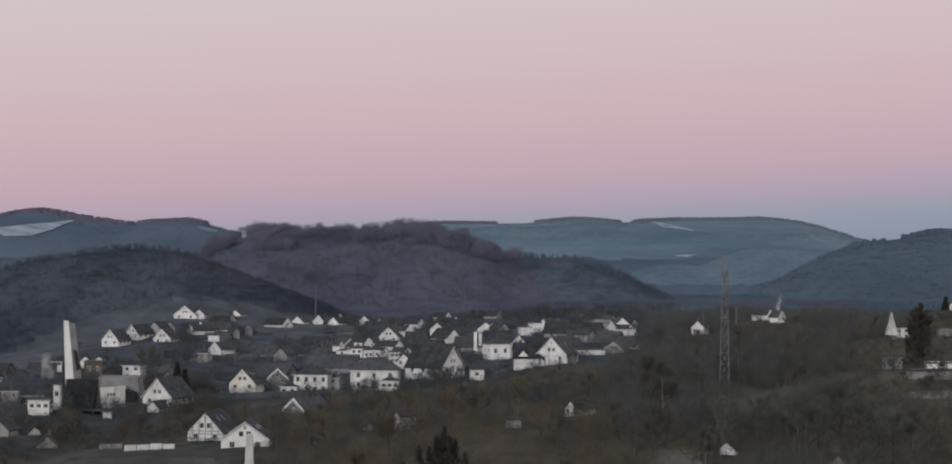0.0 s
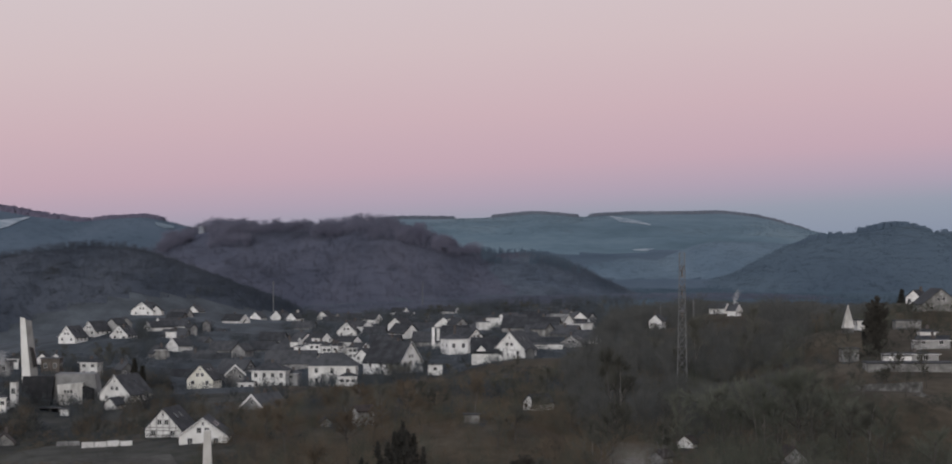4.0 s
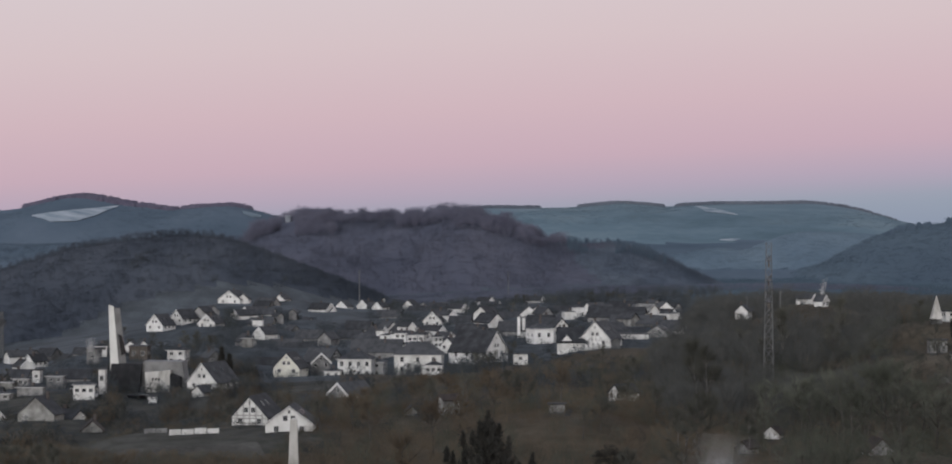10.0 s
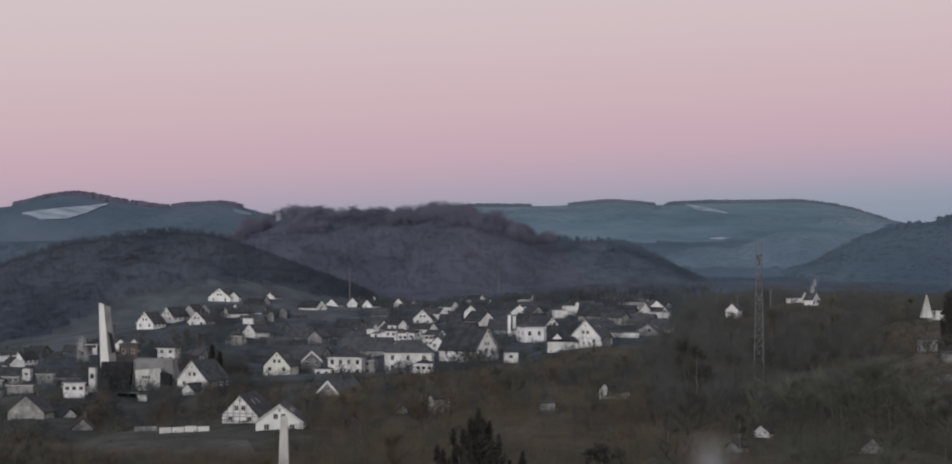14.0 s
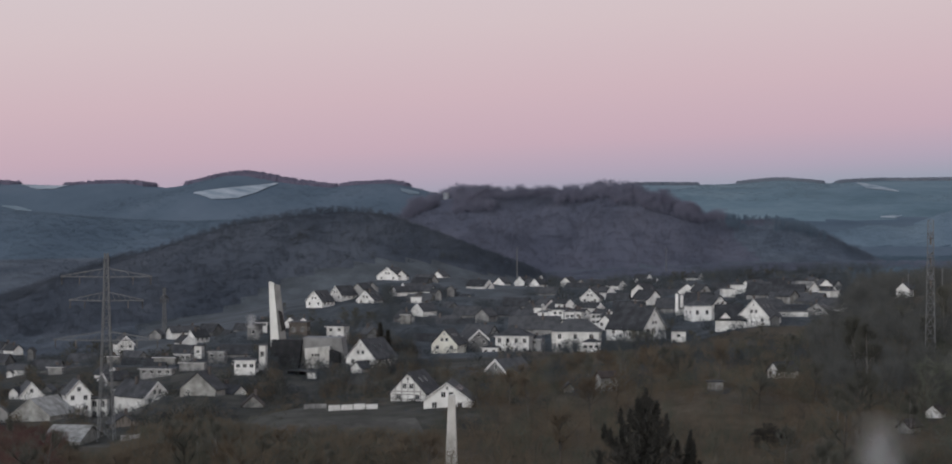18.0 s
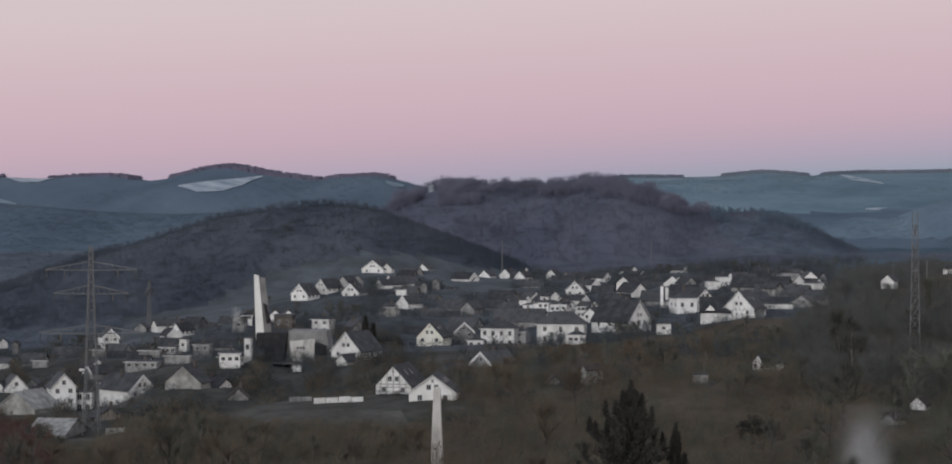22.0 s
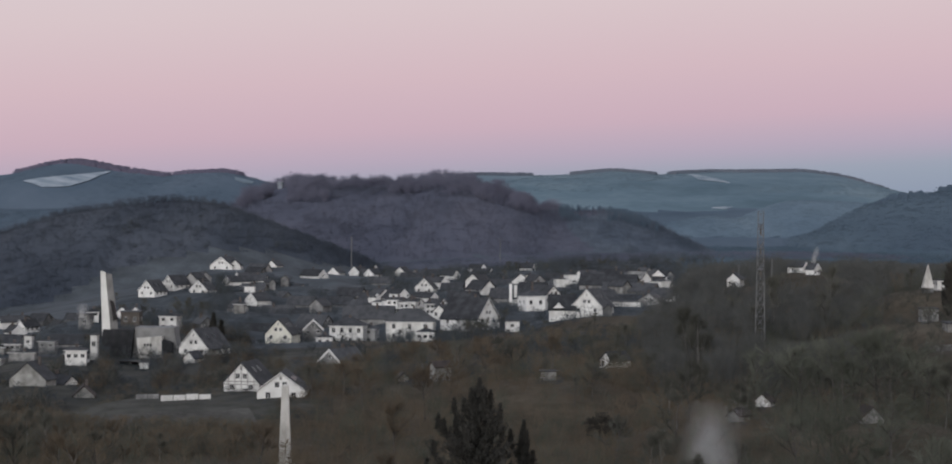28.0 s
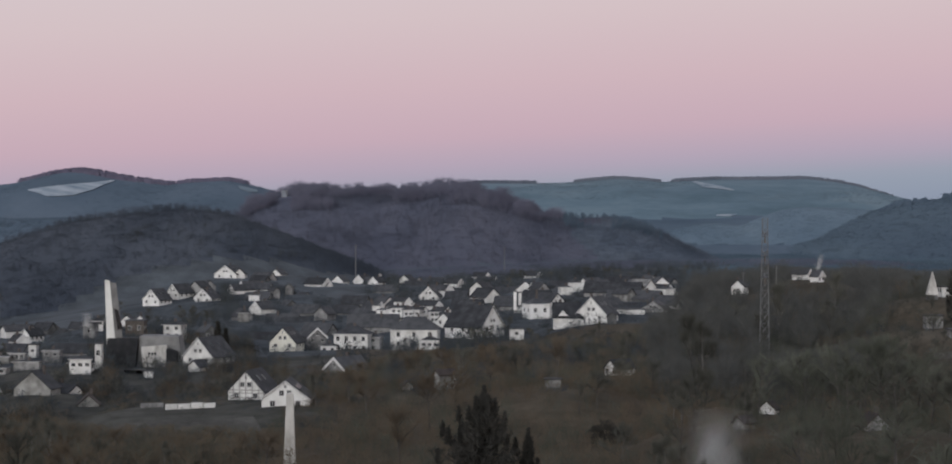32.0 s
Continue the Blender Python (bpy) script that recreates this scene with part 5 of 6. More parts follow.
def tuft(seed, flecks, size, wide):
    """The topmost twigs of one crown in a closed wood: short flecks strewn over its round, of about unit height."""
    rng = np.random.RandomState(seed)
    a, q = rng.uniform(0, 6.283, flecks), np.sqrt(rng.uniform(0, 1, flecks))
    p = np.stack([wide * q * np.cos(a), wide * q * np.sin(a), 0.75 * (1 - q * q) * rng.uniform(0.2, 1, flecks)], 1)
    d = np.stack([np.cos(a) * q * 0.5, np.sin(a) * q * 0.5, np.full(flecks, 0.6)], 1) + rng.normal(0, 0.4, (flecks, 3))
    d /= np.linalg.norm(d, axis=1, keepdims=True)
    return sliver(rng, p, d, rng.uniform(0.5, 1.2, flecks) * size, np.full(flecks, size * 0.3))


def bush(seed, slivers, width):
    """A low dome of twigs from the ground up, of unit height."""
    rng = np.random.RandomState(seed)
    ang = rng.uniform(0, 6.283, slivers)
    z = rng.uniform(0.0, 0.8, slivers)
    rad = 0.62 * np.sqrt(1 - (z / 0.95) ** 2) * rng.uniform(0.1, 1.0, slivers)
    p = np.stack([rad * np.cos(ang), rad * np.sin(ang), z], 1)
    d = np.stack([np.cos(ang) * 0.5, np.sin(ang) * 0.5, np.full(slivers, 0.9)], 1) + rng.normal(0, 0.4, (slivers, 3))
    d /= np.linalg.norm(d, axis=1, keepdims=True)
    return sliver(rng, p, d, rng.uniform(0.15, 0.35, slivers), np.full(slivers, width))


def far_fir(seed, tiers):
    rng = np.random.RandomState(seed)
    out = []
    for k in range(tiers):
        z = 0.12 + 0.8 * k / tiers
        r = 0.19 * (1 - z) + 0.02
        for j in range(6):
            a = j * 1.047 + rng.uniform(-0.3, 0.3)
            b = a + 0.62
            rr = r * rng.uniform(0.75, 1.15)
            out += [(math.cos(a) * rr, math.sin(a) * rr, z - 0.05), (math.cos(b) * rr, math.sin(b) * rr, z - 0.05), (0, 0, z + 0.2)]
    return np.array(out)


def forest(name, label, mat, xs, ys, hs, shapes, seed, slack=0.4):
    """Many trees in one mesh."""
    rng = np.random.RandomState(seed)
    zs = ground(xs, ys)
    pieces = []
    pickn = rng.randint(0, len(shapes), len(xs))
    for k, sh in enumerate(shapes):
        sel = np.nonzero(pickn == k)[0]
        a = rng.uniform(0, 6.283, len(sel))
        c, s = np.cos(a), np.sin(a)
        wide = hs[sel] * rng.uniform(0.8, 1.25, len(sel))
        X = (c[:, None] * sh[None, :, 0] - s[:, None] * sh[None, :, 1]) * wide[:, None] + xs[sel][:, None]
        Y = (s[:, None] * sh[None, :, 0] + c[:, None] * sh[None, :, 1]) * wide[:, None] + ys[sel][:, None]
        Z = sh[None, :, 2] * hs[sel][:, None] + zs[sel][:, None] - slack
        pieces.append(np.stack([X, Y, Z], -1).reshape(-1, 3))
    v = np.concatenate(pieces)
    me = soup(name, v, np.arange(len(v)).reshape(-1, 3), [mat])
    return tagged(new(name, me), label, "woods", kind="stuff")


def scatter(seed, count, x0, x1, y0, y1, keep):
    rng = np.random.RandomState(seed)
    x, y = rng.uniform(x0, x1, count), rng.uniform(y0, y1, count)
    m = keep(x, y, rng)
    if y1 > 1400:
        m &= open_slope(x, y, ground(x, y)) < 0
    return x[m], y[m]


def on(name):
    idx = 1 + list(HILLS).index(name)
    return lambda x, y, rng: (ground_layers(x, y).argmax(0) == idx) & ~in_snow(x, y)


MIDTREES = [tuft(40 + k, 34, 0.32, 1.7) for k in range(10)]
FARTREES = [tuft(60 + k, 16, 0.44, 1.9) for k in range(8)]
BLOCKTREES = [canopy(70 + k, 6, 2, 22, 0.22, 0.9) for k in range(8)]
TALLTREES = [far_tree(40 + k, 110, 0.009) for k in range(6)]
FIRS = [far_fir(80 + k, 6) for k in range(5)]


def wood(name, label, mat, where, seed, count, box, h0, h1, shapes):
    x, y = scatter(seed, count, *box, on(where))
    h = np.random.RandomState(seed + 1).uniform(h0, h1, len(x))
    return forest(name, label, mat, x, y, h, shapes, seed + 2)


def clumps(x, y, size, seed, level):
    return rough(x, y, size, seed) > level


def plant(name, label, mat, seed, count, box, h0, h1, shapes, keep):
    x, y = scatter(seed, count, *box, keep)
    h = np.random.RandomState(seed + 1).uniform(h0, h1, len(x)) * (0.85 + 0.3 * rough(x, y, 30, seed + 5))
    return forest(name, label, mat, x, y, h, shapes, seed + 2)


# splits the ridge where its painted haze turns from violet to blue
def ridge_part(right):
    def keep(x, y, r):
        line = 75 + 45 * rough(x, y, 60, 41) - (1900 - y) * 0.06
        return on("middle")(x, y, r) & ((x > line) == right)
    return keep


def belt(name, label, mat, where, seed, stretches, far, deep, h0, h1):
    """Blocks of wood standing on a crest; stretches: from x to x, and how many trees."""
    r = np.random.RandomState(seed)
    x = np.concatenate([r.uniform(a, b, n) for a, b, n in stretches])
    y = r.uniform(far - deep, far + 15, len(x))
    m = on(where)(x, y, r)
    x, y = x[m], y[m]
    forest(name, label, mat, x, y, r.uniform(h0, h1, len(x)), BLOCKTREES, seed + 2, 0.8)


tower_gap = lambda x, y: ~((np.abs(x / y + 0.0924) < 0.0034) & (y < 1885))
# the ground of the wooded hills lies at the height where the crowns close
plant("bare_woods", "haze-violet leafless deciduous woods covering the middle ridge", M["midtwig"], 100, 11500, (-460, 300, 1420, 1990), 1.4, 3.2, MIDTREES, lambda x, y, r: ridge_part(False)(x, y, r) & (tower_gap(x, y) | (y < 1790)))
plant("mixed_woods", "haze-blue woods on the far end of the ridge", M["ridgeblue"], 105, 11000, (-60, 300, 1420, 1990), 1.4, 3.4, MIDTREES, ridge_part(True))
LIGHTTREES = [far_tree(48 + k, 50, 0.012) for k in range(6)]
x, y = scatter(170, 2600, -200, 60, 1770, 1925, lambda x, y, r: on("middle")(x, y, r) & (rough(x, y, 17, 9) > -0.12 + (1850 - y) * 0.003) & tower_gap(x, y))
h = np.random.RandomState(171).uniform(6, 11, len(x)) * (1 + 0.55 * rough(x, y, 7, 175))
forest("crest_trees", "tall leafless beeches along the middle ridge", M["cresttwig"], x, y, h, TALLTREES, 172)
plant("slope_trees", "haze-violet leafless trees in groups on the middle ridge", M["midtwig"], 174, 8000, (-330, 200, 1450, 1890), 3.5, 8.5, LIGHTTREES, lambda x, y, r: ridge_part(False)(x, y, r) & clumps(x, y * 0.35, 13, 33, -0.4) & tower_gap(x, y))
plant("far_slope_trees", "haze-blue leafless trees on the far end of the ridge", M["ridgeblue"], 176, 3000, (-60, 200, 1450, 1890), 3, 7.5, LIGHTTREES, ridge_part(True))
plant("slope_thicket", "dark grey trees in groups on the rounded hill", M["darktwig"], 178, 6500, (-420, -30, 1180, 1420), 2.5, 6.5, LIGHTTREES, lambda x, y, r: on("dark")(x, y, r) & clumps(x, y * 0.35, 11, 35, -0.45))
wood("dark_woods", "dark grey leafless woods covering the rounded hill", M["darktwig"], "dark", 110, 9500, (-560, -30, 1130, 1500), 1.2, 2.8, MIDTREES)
wood("eastern_woods", "haze-blue woods on the eastern hill", M["bluetwig"], "east", 120, 8000, (180, 650, 1800, 2400), 1.4, 3.2, FARTREES)
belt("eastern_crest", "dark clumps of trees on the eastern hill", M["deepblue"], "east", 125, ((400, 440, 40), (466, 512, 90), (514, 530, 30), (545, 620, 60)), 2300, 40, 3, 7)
plant("far_woods", "haze-blue far woods on the slopes of the left hills", M["deepblue"], 130, 12000, (-1100, 0, 2700, 3400), 1.4, 3.2, FARTREES, lambda x, y, r: on("far_left")(x, y, r) & (clumps(x, y, 90, 4, -0.12) | (x > -560)))
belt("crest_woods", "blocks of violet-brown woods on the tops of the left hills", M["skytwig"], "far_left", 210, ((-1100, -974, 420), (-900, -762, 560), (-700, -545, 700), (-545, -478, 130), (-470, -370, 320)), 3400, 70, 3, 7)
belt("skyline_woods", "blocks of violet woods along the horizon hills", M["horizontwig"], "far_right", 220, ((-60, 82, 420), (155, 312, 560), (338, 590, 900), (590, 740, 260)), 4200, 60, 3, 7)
plant("crest_firs", "dark conifers, haze tinted blue, along the far end of the ridge", M["deepblue"], 230, 500, (60, 145, 1800, 1930), 5, 11, FIRS + TALLTREES, lambda x, y, r: on("middle")(x, y, r) & clumps(x, y, 22, 14, 0.0))
wood("blue_woods", "haze-blue woods on the lower left hills", M["deepblue"], "left_blue", 140, 9000, (-800, -150, 2050, 2550), 1.4, 3.2, FARTREES)
wood("valley_woods", "haze-blue woods on the low valley hills", M["hazewood"], "right_blue", 150, 6000, (120, 650, 2700, 3150), 1.4, 3.2, FARTREES)
plant("distant_woods", "haze-teal distant woods on the horizon hills", M["tealtwig"], 160, 8000, (-100, 900, 3700, 4200), 1.4, 3.2, FARTREES, lambda x, y, r: on("far_right")(x, y, r) & clumps(x, y, 110, 8, 0.0))
valley = lambda x, y: (ground_layers(x, y).argmax(0) == 0) & ((y > 1370) | (x / y < -0.232) | ((x / y > 0.1) & (y > 1120)))
plant("valley_floor_woods", "dark haze-blue woods in the valley behind the village", M["valleytwig"], 180, 9000, (-700, 480, 1080, 2400), 1.6, 4, MIDTREES[:4] + FARTREES, lambda x, y, r: valley(x, y) & (x / y < 0.075 + 0.01 * rough(x, y, 30, 71)))
plant("valley_blue_woods", "haze-blue woods in the valley beyond the knoll", M["valleyblue"], 185, 7000, (60, 520, 1120, 2900), 1.6, 4, FARTREES, lambda x, y, r: (ground_layers(x, y).argmax(0) == 0) & (y > 1120) & (x / y > 0.075 + 0.01 * rough(x, y, 30, 71)))
plant("ridge_foot_woods", "haze-violet woods at the foot of the ridge", M["foottwig"], 190, 3500, (-230, 260, 1360, 1640), 1.6, 4, MIDTREES, lambda x, y, r: (ground_layers(x, y).argmax(0) == 0))
plant("lowland_woods", "dark haze-blue woods beyond the lower village", M["valleytwig"], 200, 6500, (-620, -230, 1060, 1600), 1.6, 3.8, MIDTREES[:4] + FARTREES,
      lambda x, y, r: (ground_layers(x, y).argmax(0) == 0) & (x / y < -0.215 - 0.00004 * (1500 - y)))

# ---- single trees ----


def tree_meshes(seed, h, spread, twigs, bark, leafage, lean=0.0, stout=1.0, lift=0.0):
    """Trunk with limbs, and a crown of fine twigs, as two meshes."""
    rng = np.random.RandomState(seed)
    bm = bmesh.new()
    tips, dirs = [], []
    fork = h * rng.uniform(0.22, 0.4)
    top = np.array([lean * h * 0.2, rng.uniform(-0.1, 0.1) * h, h * 0.86])
    pts = [np.array([0, 0, 0.0]), np.array([top[0] * 0.2, 0, fork]), np.array([top[0] * 0.6, top[1] * 0.5, h * 0.6]), top]
    rad = [0.022 * h * stout, 0.016 * h * stout, 0.009 * h * stout, 0.003 * h]
    for k in range(3):
        add_bar(bm, pts[k], pts[k + 1], rad[k], rad[k + 1], 6)
    for j in range(rng.randint(9, 13)):
        t = rng.uniform(0.0, 1.0)
        z = fork + (h * 0.82 - fork) * t
        q = z / (h * 0.86)
        p = np.array([top[0] * q * 0.8, top[1] * q * 0.5, z])
        a = rng.uniform(0, 6.283)
        up = 0.55 + lift + 0.7 * t + rng.uniform(-0.15, 0.25)
        d = np.array([math.cos(a), math.sin(a), up]); d /= np.linalg.norm(d)
        ln = spread * h * (1.05 - 0.62 * t) * rng.uniform(0.7, 1.1)
        e = p + d * ln
        add_bar(bm, p, e, 0.0075 * h * stout * (1.1 - 0.5 * t), 0.002 * h, 4)
        for s in range(5):
            b = p + d * ln * rng.uniform(0.3, 1.0)
            dd = d + rng.normal(0, 0.5, 3) + np.array([0, 0, 0.25]); dd /= np.linalg.norm(dd)
            l2 = ln * rng.uniform(0.3, 0.6)
            add_bar(bm, b, b + dd * l2, 0.0028 * h, 0.001 * h, 3)
            tips.append((b, dd, l2))
        tips.append((p, d, ln))
    trunk = finish(bm, bark)
    n = twigs
    pk = rng.randint(0, len(tips), n)
    B = np.array([t[0] for t in tips])[pk]; D = np.array([t[1] for t in tips])[pk]; L = np.array([t[2] for t in tips])[pk]
    p = B + D * (L * rng.uniform(0.15, 1.0, n))[:, None]
    d = D + rng.normal(0, 0.55, (n, 3)) + np.array([0, 0, 0.3])
    d /= np.linalg.norm(d, axis=1, keepdims=True)
    v = sliver(rng, p, d, h * rng.uniform(0.05, 0.15, n), h * rng.uniform(0.0016, 0.0034, n))
    crown = soup("crown", v, np.arange(len(v)).reshape(-1, 3), [leafage])
    return trunk, crown


KINDS = {}
for kind, bark, leafage, h, spread in (("twig", "bark", "twig", 11, 0.42), ("russet", "bark", "russet", 9, 0.45), ("olive", "bark", "olive", 11, 0.5), ("birch", "birch", "twig", 13, 0.26)):
    KINDS[kind] = [tree_meshes(300 + 17 * k + h, h, spread, 1500, M[bark], M[leafage], lean=(k % 3 - 1) * 0.5, stout=0.45 if kind == "birch" else 0.8, lift=1.2 if kind == "birch" else 0.0) + (h,) for k in range(5)]
TREEWORDS = {"twig": "leafless grey-brown deciduous tree", "russet": "leafless russet-brown bushy tree", "olive": "leafless olive-grey willow with a rounded crown", "birch": "slender pale-barked leafless birch"}


def tree(kind, x, y, h, rng):
    trunk, crown, h0 = rng.choice(KINDS[kind])
    ob = tagged(new("tree"), TREEWORDS[kind], "tree", "bare trees")
    s = h / h0
    ob.matrix_world = pose(x, y, float(ground(x, y)) - 0.25, 0, 0, rng.uniform(0, 360)) @ Matrix.Diagonal((s * rng.uniform(0.9, 1.2), s * rng.uniform(0.9, 1.2), s, 1))
    part("trunk", trunk, None, ob)
    part("crown", crown, None, ob)


def bearing(x, y):
    """The tangent of a place's bearing from the look-out."""
    return x / y


# upper edge of the brush, fitted to the camera's view bearing by bearing
SIGHT_BEARING = [-0.4551, -0.2957, -0.2903, -0.2673, -0.2646, -0.2430, -0.2335, -0.1038, -0.0754, -0.0443, 0.0124, 0.0314, 0.0584, 0.0746, 0.0881, 0.1124, 0.1773, 0.1827, 0.2746]
DIP = [0.0859, 0.0873, 0.0954, 0.0981, 0.1062, 0.1062, 0.0957, 0.1011, 0.0719, 0.0641, 0.0595, 0.0568, 0.0546, 0.0470, 0.0319, 0.0249, 0.0259, 0.0265, 0.0265]

# gaps in the brush so the camera sees garden huts: bearing, half width, distance, dip
HUTS = [(0.0509, 0.0030, 608, 0.0745), (-0.0239, 0.0018, 540, 0.0780), (-0.0371, 0.0028, 535, 0.0815), (0.0278, 0.0045, 508, 0.0795), (0.1243, 0.0052, 500, 0.0925), (0.1108, 0.0040, 422, 0.0970)]


def room(x, y):
    """How tall a tree may be here before it hides the village from the camera."""
    b = bearing(x, y)
    dip = np.interp(b, SIGHT_BEARING, DIP)
    dip = np.where(((np.abs(b - 0.1114) < 0.0038) | (np.abs(b - 0.1443) < 0.0065)) & (y < 900), np.where(b < 0.1259, 0.0351, 0.0330), dip)
    dip = np.where((b > 0.1773) & (y < 690), 0.0657, dip)
    dip = np.where((b > 0.0854) & (b < 0.1773) & (y < 635), np.maximum(dip, 0.0584 + 0.0027 * np.sin(b * 100)), dip)
    for at, half, far, low_ in HUTS:
        dip = np.where((np.abs(b - at) < half) & (y < far), np.maximum(dip, low_), dip)
    return 50 - dip * y - ground(x, y)


rng = random.Random(11)
spots = []
tries = 0
while len(spots) < 200 and tries < 9000:
    tries += 1
    y = 285 + 470 * rng.random() ** 0.9
    x = rng.uniform(-0.30, 0.235) * y
    h = min(rng.uniform(7, 13.5), float(room(x, y)) * rng.uniform(0.8, 1.0))
    if h < 3.2 or any((x - a) ** 2 + (y - b) ** 2 < (0.34 * h + 1.2) ** 2 for a, b in spots):
        continue
    if any(abs(x - a) < w / 2 + 2 and -8 < y - b < l / 2 + 2 for a, b, w, l, t in PLOTS):
        continue
    if abs(x / y - ox / oy) < 0.006 and y < oy + 4:
        continue
    spots.append((x, y))
    col = bearing(x, y)
    if col < 0.05 and y < 470 and rng.random() < 0.6:
        continue
    r = rng.random()
    if col > 0.1178 and y < 560:
        kind = "olive" if r < 0.6 else "twig" if r < 0.9 else "birch"
    elif col < 0.03:
        kind = "russet" if r < 0.62 else "twig" if r < 0.95 else "birch"
    else:
        kind = "twig" if r < 0.85 else "birch"
    tree(kind, x, y, h, rng)



def screen(x, y, dip, half, n):
    """Trees close in front of a house, sized to hide its walls from the camera below the dip."""
    for k in range(n):
        ty = y - rng.uniform(10, 30)
        tx = (x + rng.uniform(-half, half)) * ty / y
        h = 50 - (dip + rng.uniform(-0.001, 0.002)) * ty - float(ground(tx, ty))
        if h > 2.5:
            tree("twig", tx, ty, min(h, 16), rng)


sx0, sy0, sz0 = 124.1, 860.0, 18.1
screen(sx0, sy0, 0.0330, 11, 14)
sx0, sy0, sz0 = 99.3, 900.0, 16.5
screen(sx0, sy0, 0.0368, 7, 7)
sx0, sy0, sz0 = 168.5, 720.0, 26.6
screen(sx0, sy0, 0.0400, 13, 14)



def birch(x, y, top):
    tree("birch", x, y, max(6.0, top - float(ground(x, y))), rng)


birch(50.6, 560.0, 24.6)
birch(52.2, 555.0, 23.6)
birch(89.6, 700.0, 27.8)
birch(47.5, 420.0, 16.6)
birch(76.8, 640.0, 15.4)
birch(64.2, 650.0, 12.2)
birch(87.9, 430.0, 20.0)
birch(110.1, 720.0, 30.9)
birch(-93.5, 430.0, 9.8)
birch(-87.1, 440.0, 8.9)
for wx, wy, wz in ((83.6, 480.0, 22.5), (73.2, 470.0, 20.4), (67.6, 490.0, 19.5), (89.4, 470.0, 19.3), (72.6, 440.0, 17.9), (78.0, 470.0, 22.6), (86.8, 480.0, 21.4)):
    tree("olive", wx, wy, min(18.0, max(6.0, wz - float(ground(wx, wy)))), rng)
birch(-58.3, 400.0, 8.8)
birch(-88.2, 430.0, 10.0)
birch(-84.2, 425.0, 9.8)
birch(-93.6, 440.0, 8.7)

# small fruit trees on the garden slope
for k in range(34):
    gy_ = rng.uniform(500, 690)
    gx_ = rng.uniform(0.172, 0.232) * gy_
    if all(abs(gx_ - a) > w / 2 + 1.5 or abs(gy_ - b) > l / 2 + 1.5 for a, b, w, l, t in PLOTS):
        tree("twig", gx_, gy_, rng.uniform(3.5, 7.0), rng)

def on_open_slope(x, y):
    d = open_slope(x, y, ground(x, y))
    return (d > -0.002) & (d < 0.013)


# trees between the houses
count = 0
tries = 0
while count < 95 and tries < 6000:
    tries += 1
    y = rng.uniform(600, 1250)
    x = rng.uniform(-0.27, 0.09) * y
    h = rng.uniform(4, 8.5)
    z = float(ground(x, y)) + h
    bad = False
    for a, b, w, l, t in PLOTS:
        if abs(x - a) < w / 2 + 2 and abs(y - b) < l / 2 + 2:
            bad = True
        if 0 < b - y < 260 and abs(x / y - a / b) * b < w * 0.5 + 2.2 and (z - 50) / y > (t - 5.5 - 50) / b:
            bad = True
    if bad or (y < 700 and h > float(room(x, y)) + 6) or on_open_slope(np.array([x]), np.array([y]))[0] or (x / y < -0.2 and y > 950):
        continue
    count += 1
    tree("twig", x, y, h, rng)

# woods on the knoll and behind the near trees
WOODTREES = [far_tree(400 + k, 150, 0.0052) for k in range(10)]


def knoll(x, y, r):
    h = room(x, y)
    return (bearing(x, y) > 0.0692) & (h > 4) & ((bearing(x, y) < 0.1773) | (y > 720) | (y < 640))


x, y = scatter(500, 2900, 40, 330, 520, 1150, knoll)
h = np.minimum(np.random.RandomState(501).uniform(8, 14, len(x)), room(x, y))
forest("knoll_woods", "dark leafless woods on the knoll beside the village", M["knoll"], x, y, h, WOODTREES, 502)


x, y = scatter(505, 900, 50, 260, 640, 1150, lambda x, y, r: knoll(x, y, r) & (bearing(x, y) < 0.185) & (np.abs(bearing(x, y) - 0.1114) > 0.008) & (np.abs(bearing(x, y) - 0.1443) > 0.012) & clumps(x, y * 0.3, 9, 506, 0.05))
h = np.minimum(np.random.RandomState(507).uniform(10, 17, len(x)), room(x, y) + np.random.RandomState(508).uniform(0.5, 5.0, len(x)))
forest("knoll_standards", "taller leafless trees standing out of the knoll's woods", M["knoll"], x, y, h, WOODTREES, 509)


def low(x, y, r):
    return room(x, y) > 1.2


x, y = scatter(510, 9000, -235, 195, 270, 800, low)
h = np.minimum(np.random.RandomState(511).uniform(3.0, 8.0, len(x)), room(x, y))
BRUSH = [far_tree(430 + k, 84, 0.0066) for k in range(5)] + [bush(440 + k, 90, 0.0066) for k in range(5)]
BUSHES = [bush(450 + k, 60, 0.022) for k in range(8)]
keep = ~((bearing(x, y) < -0.272) & (y > 370))
x, y, h = x[keep], y[keep], h[keep]
red = np.random.RandomState(513).uniform(size=len(x)) < np.where(bearing(x, y) > 0.1124, 0.12, 0.6)
forest("thicket", "russet-brown leafless thicket and bramble below the trees", M["russet"], x[red], y[red], h[red], BRUSH, 512, 0.8)
forest("brushwood", "olive-grey leafless brushwood below the trees", M["olive"], x[~red], y[~red], h[~red], BRUSH, 514, 0.8)


def hedge(x, y, r):
    ok = ~on_open_slope(x, y)
    for a, b, w, l, t in PLOTS:
        ok &= ~((np.abs(x - a) < w / 2 + 1) & (np.abs(y - b) < l / 2 + 1))
    return ok & (r.uniform(size=len(x)) < 0.9) & ((y < 960) | (x / y > -0.125 - (y - 1000) * 0.00012))


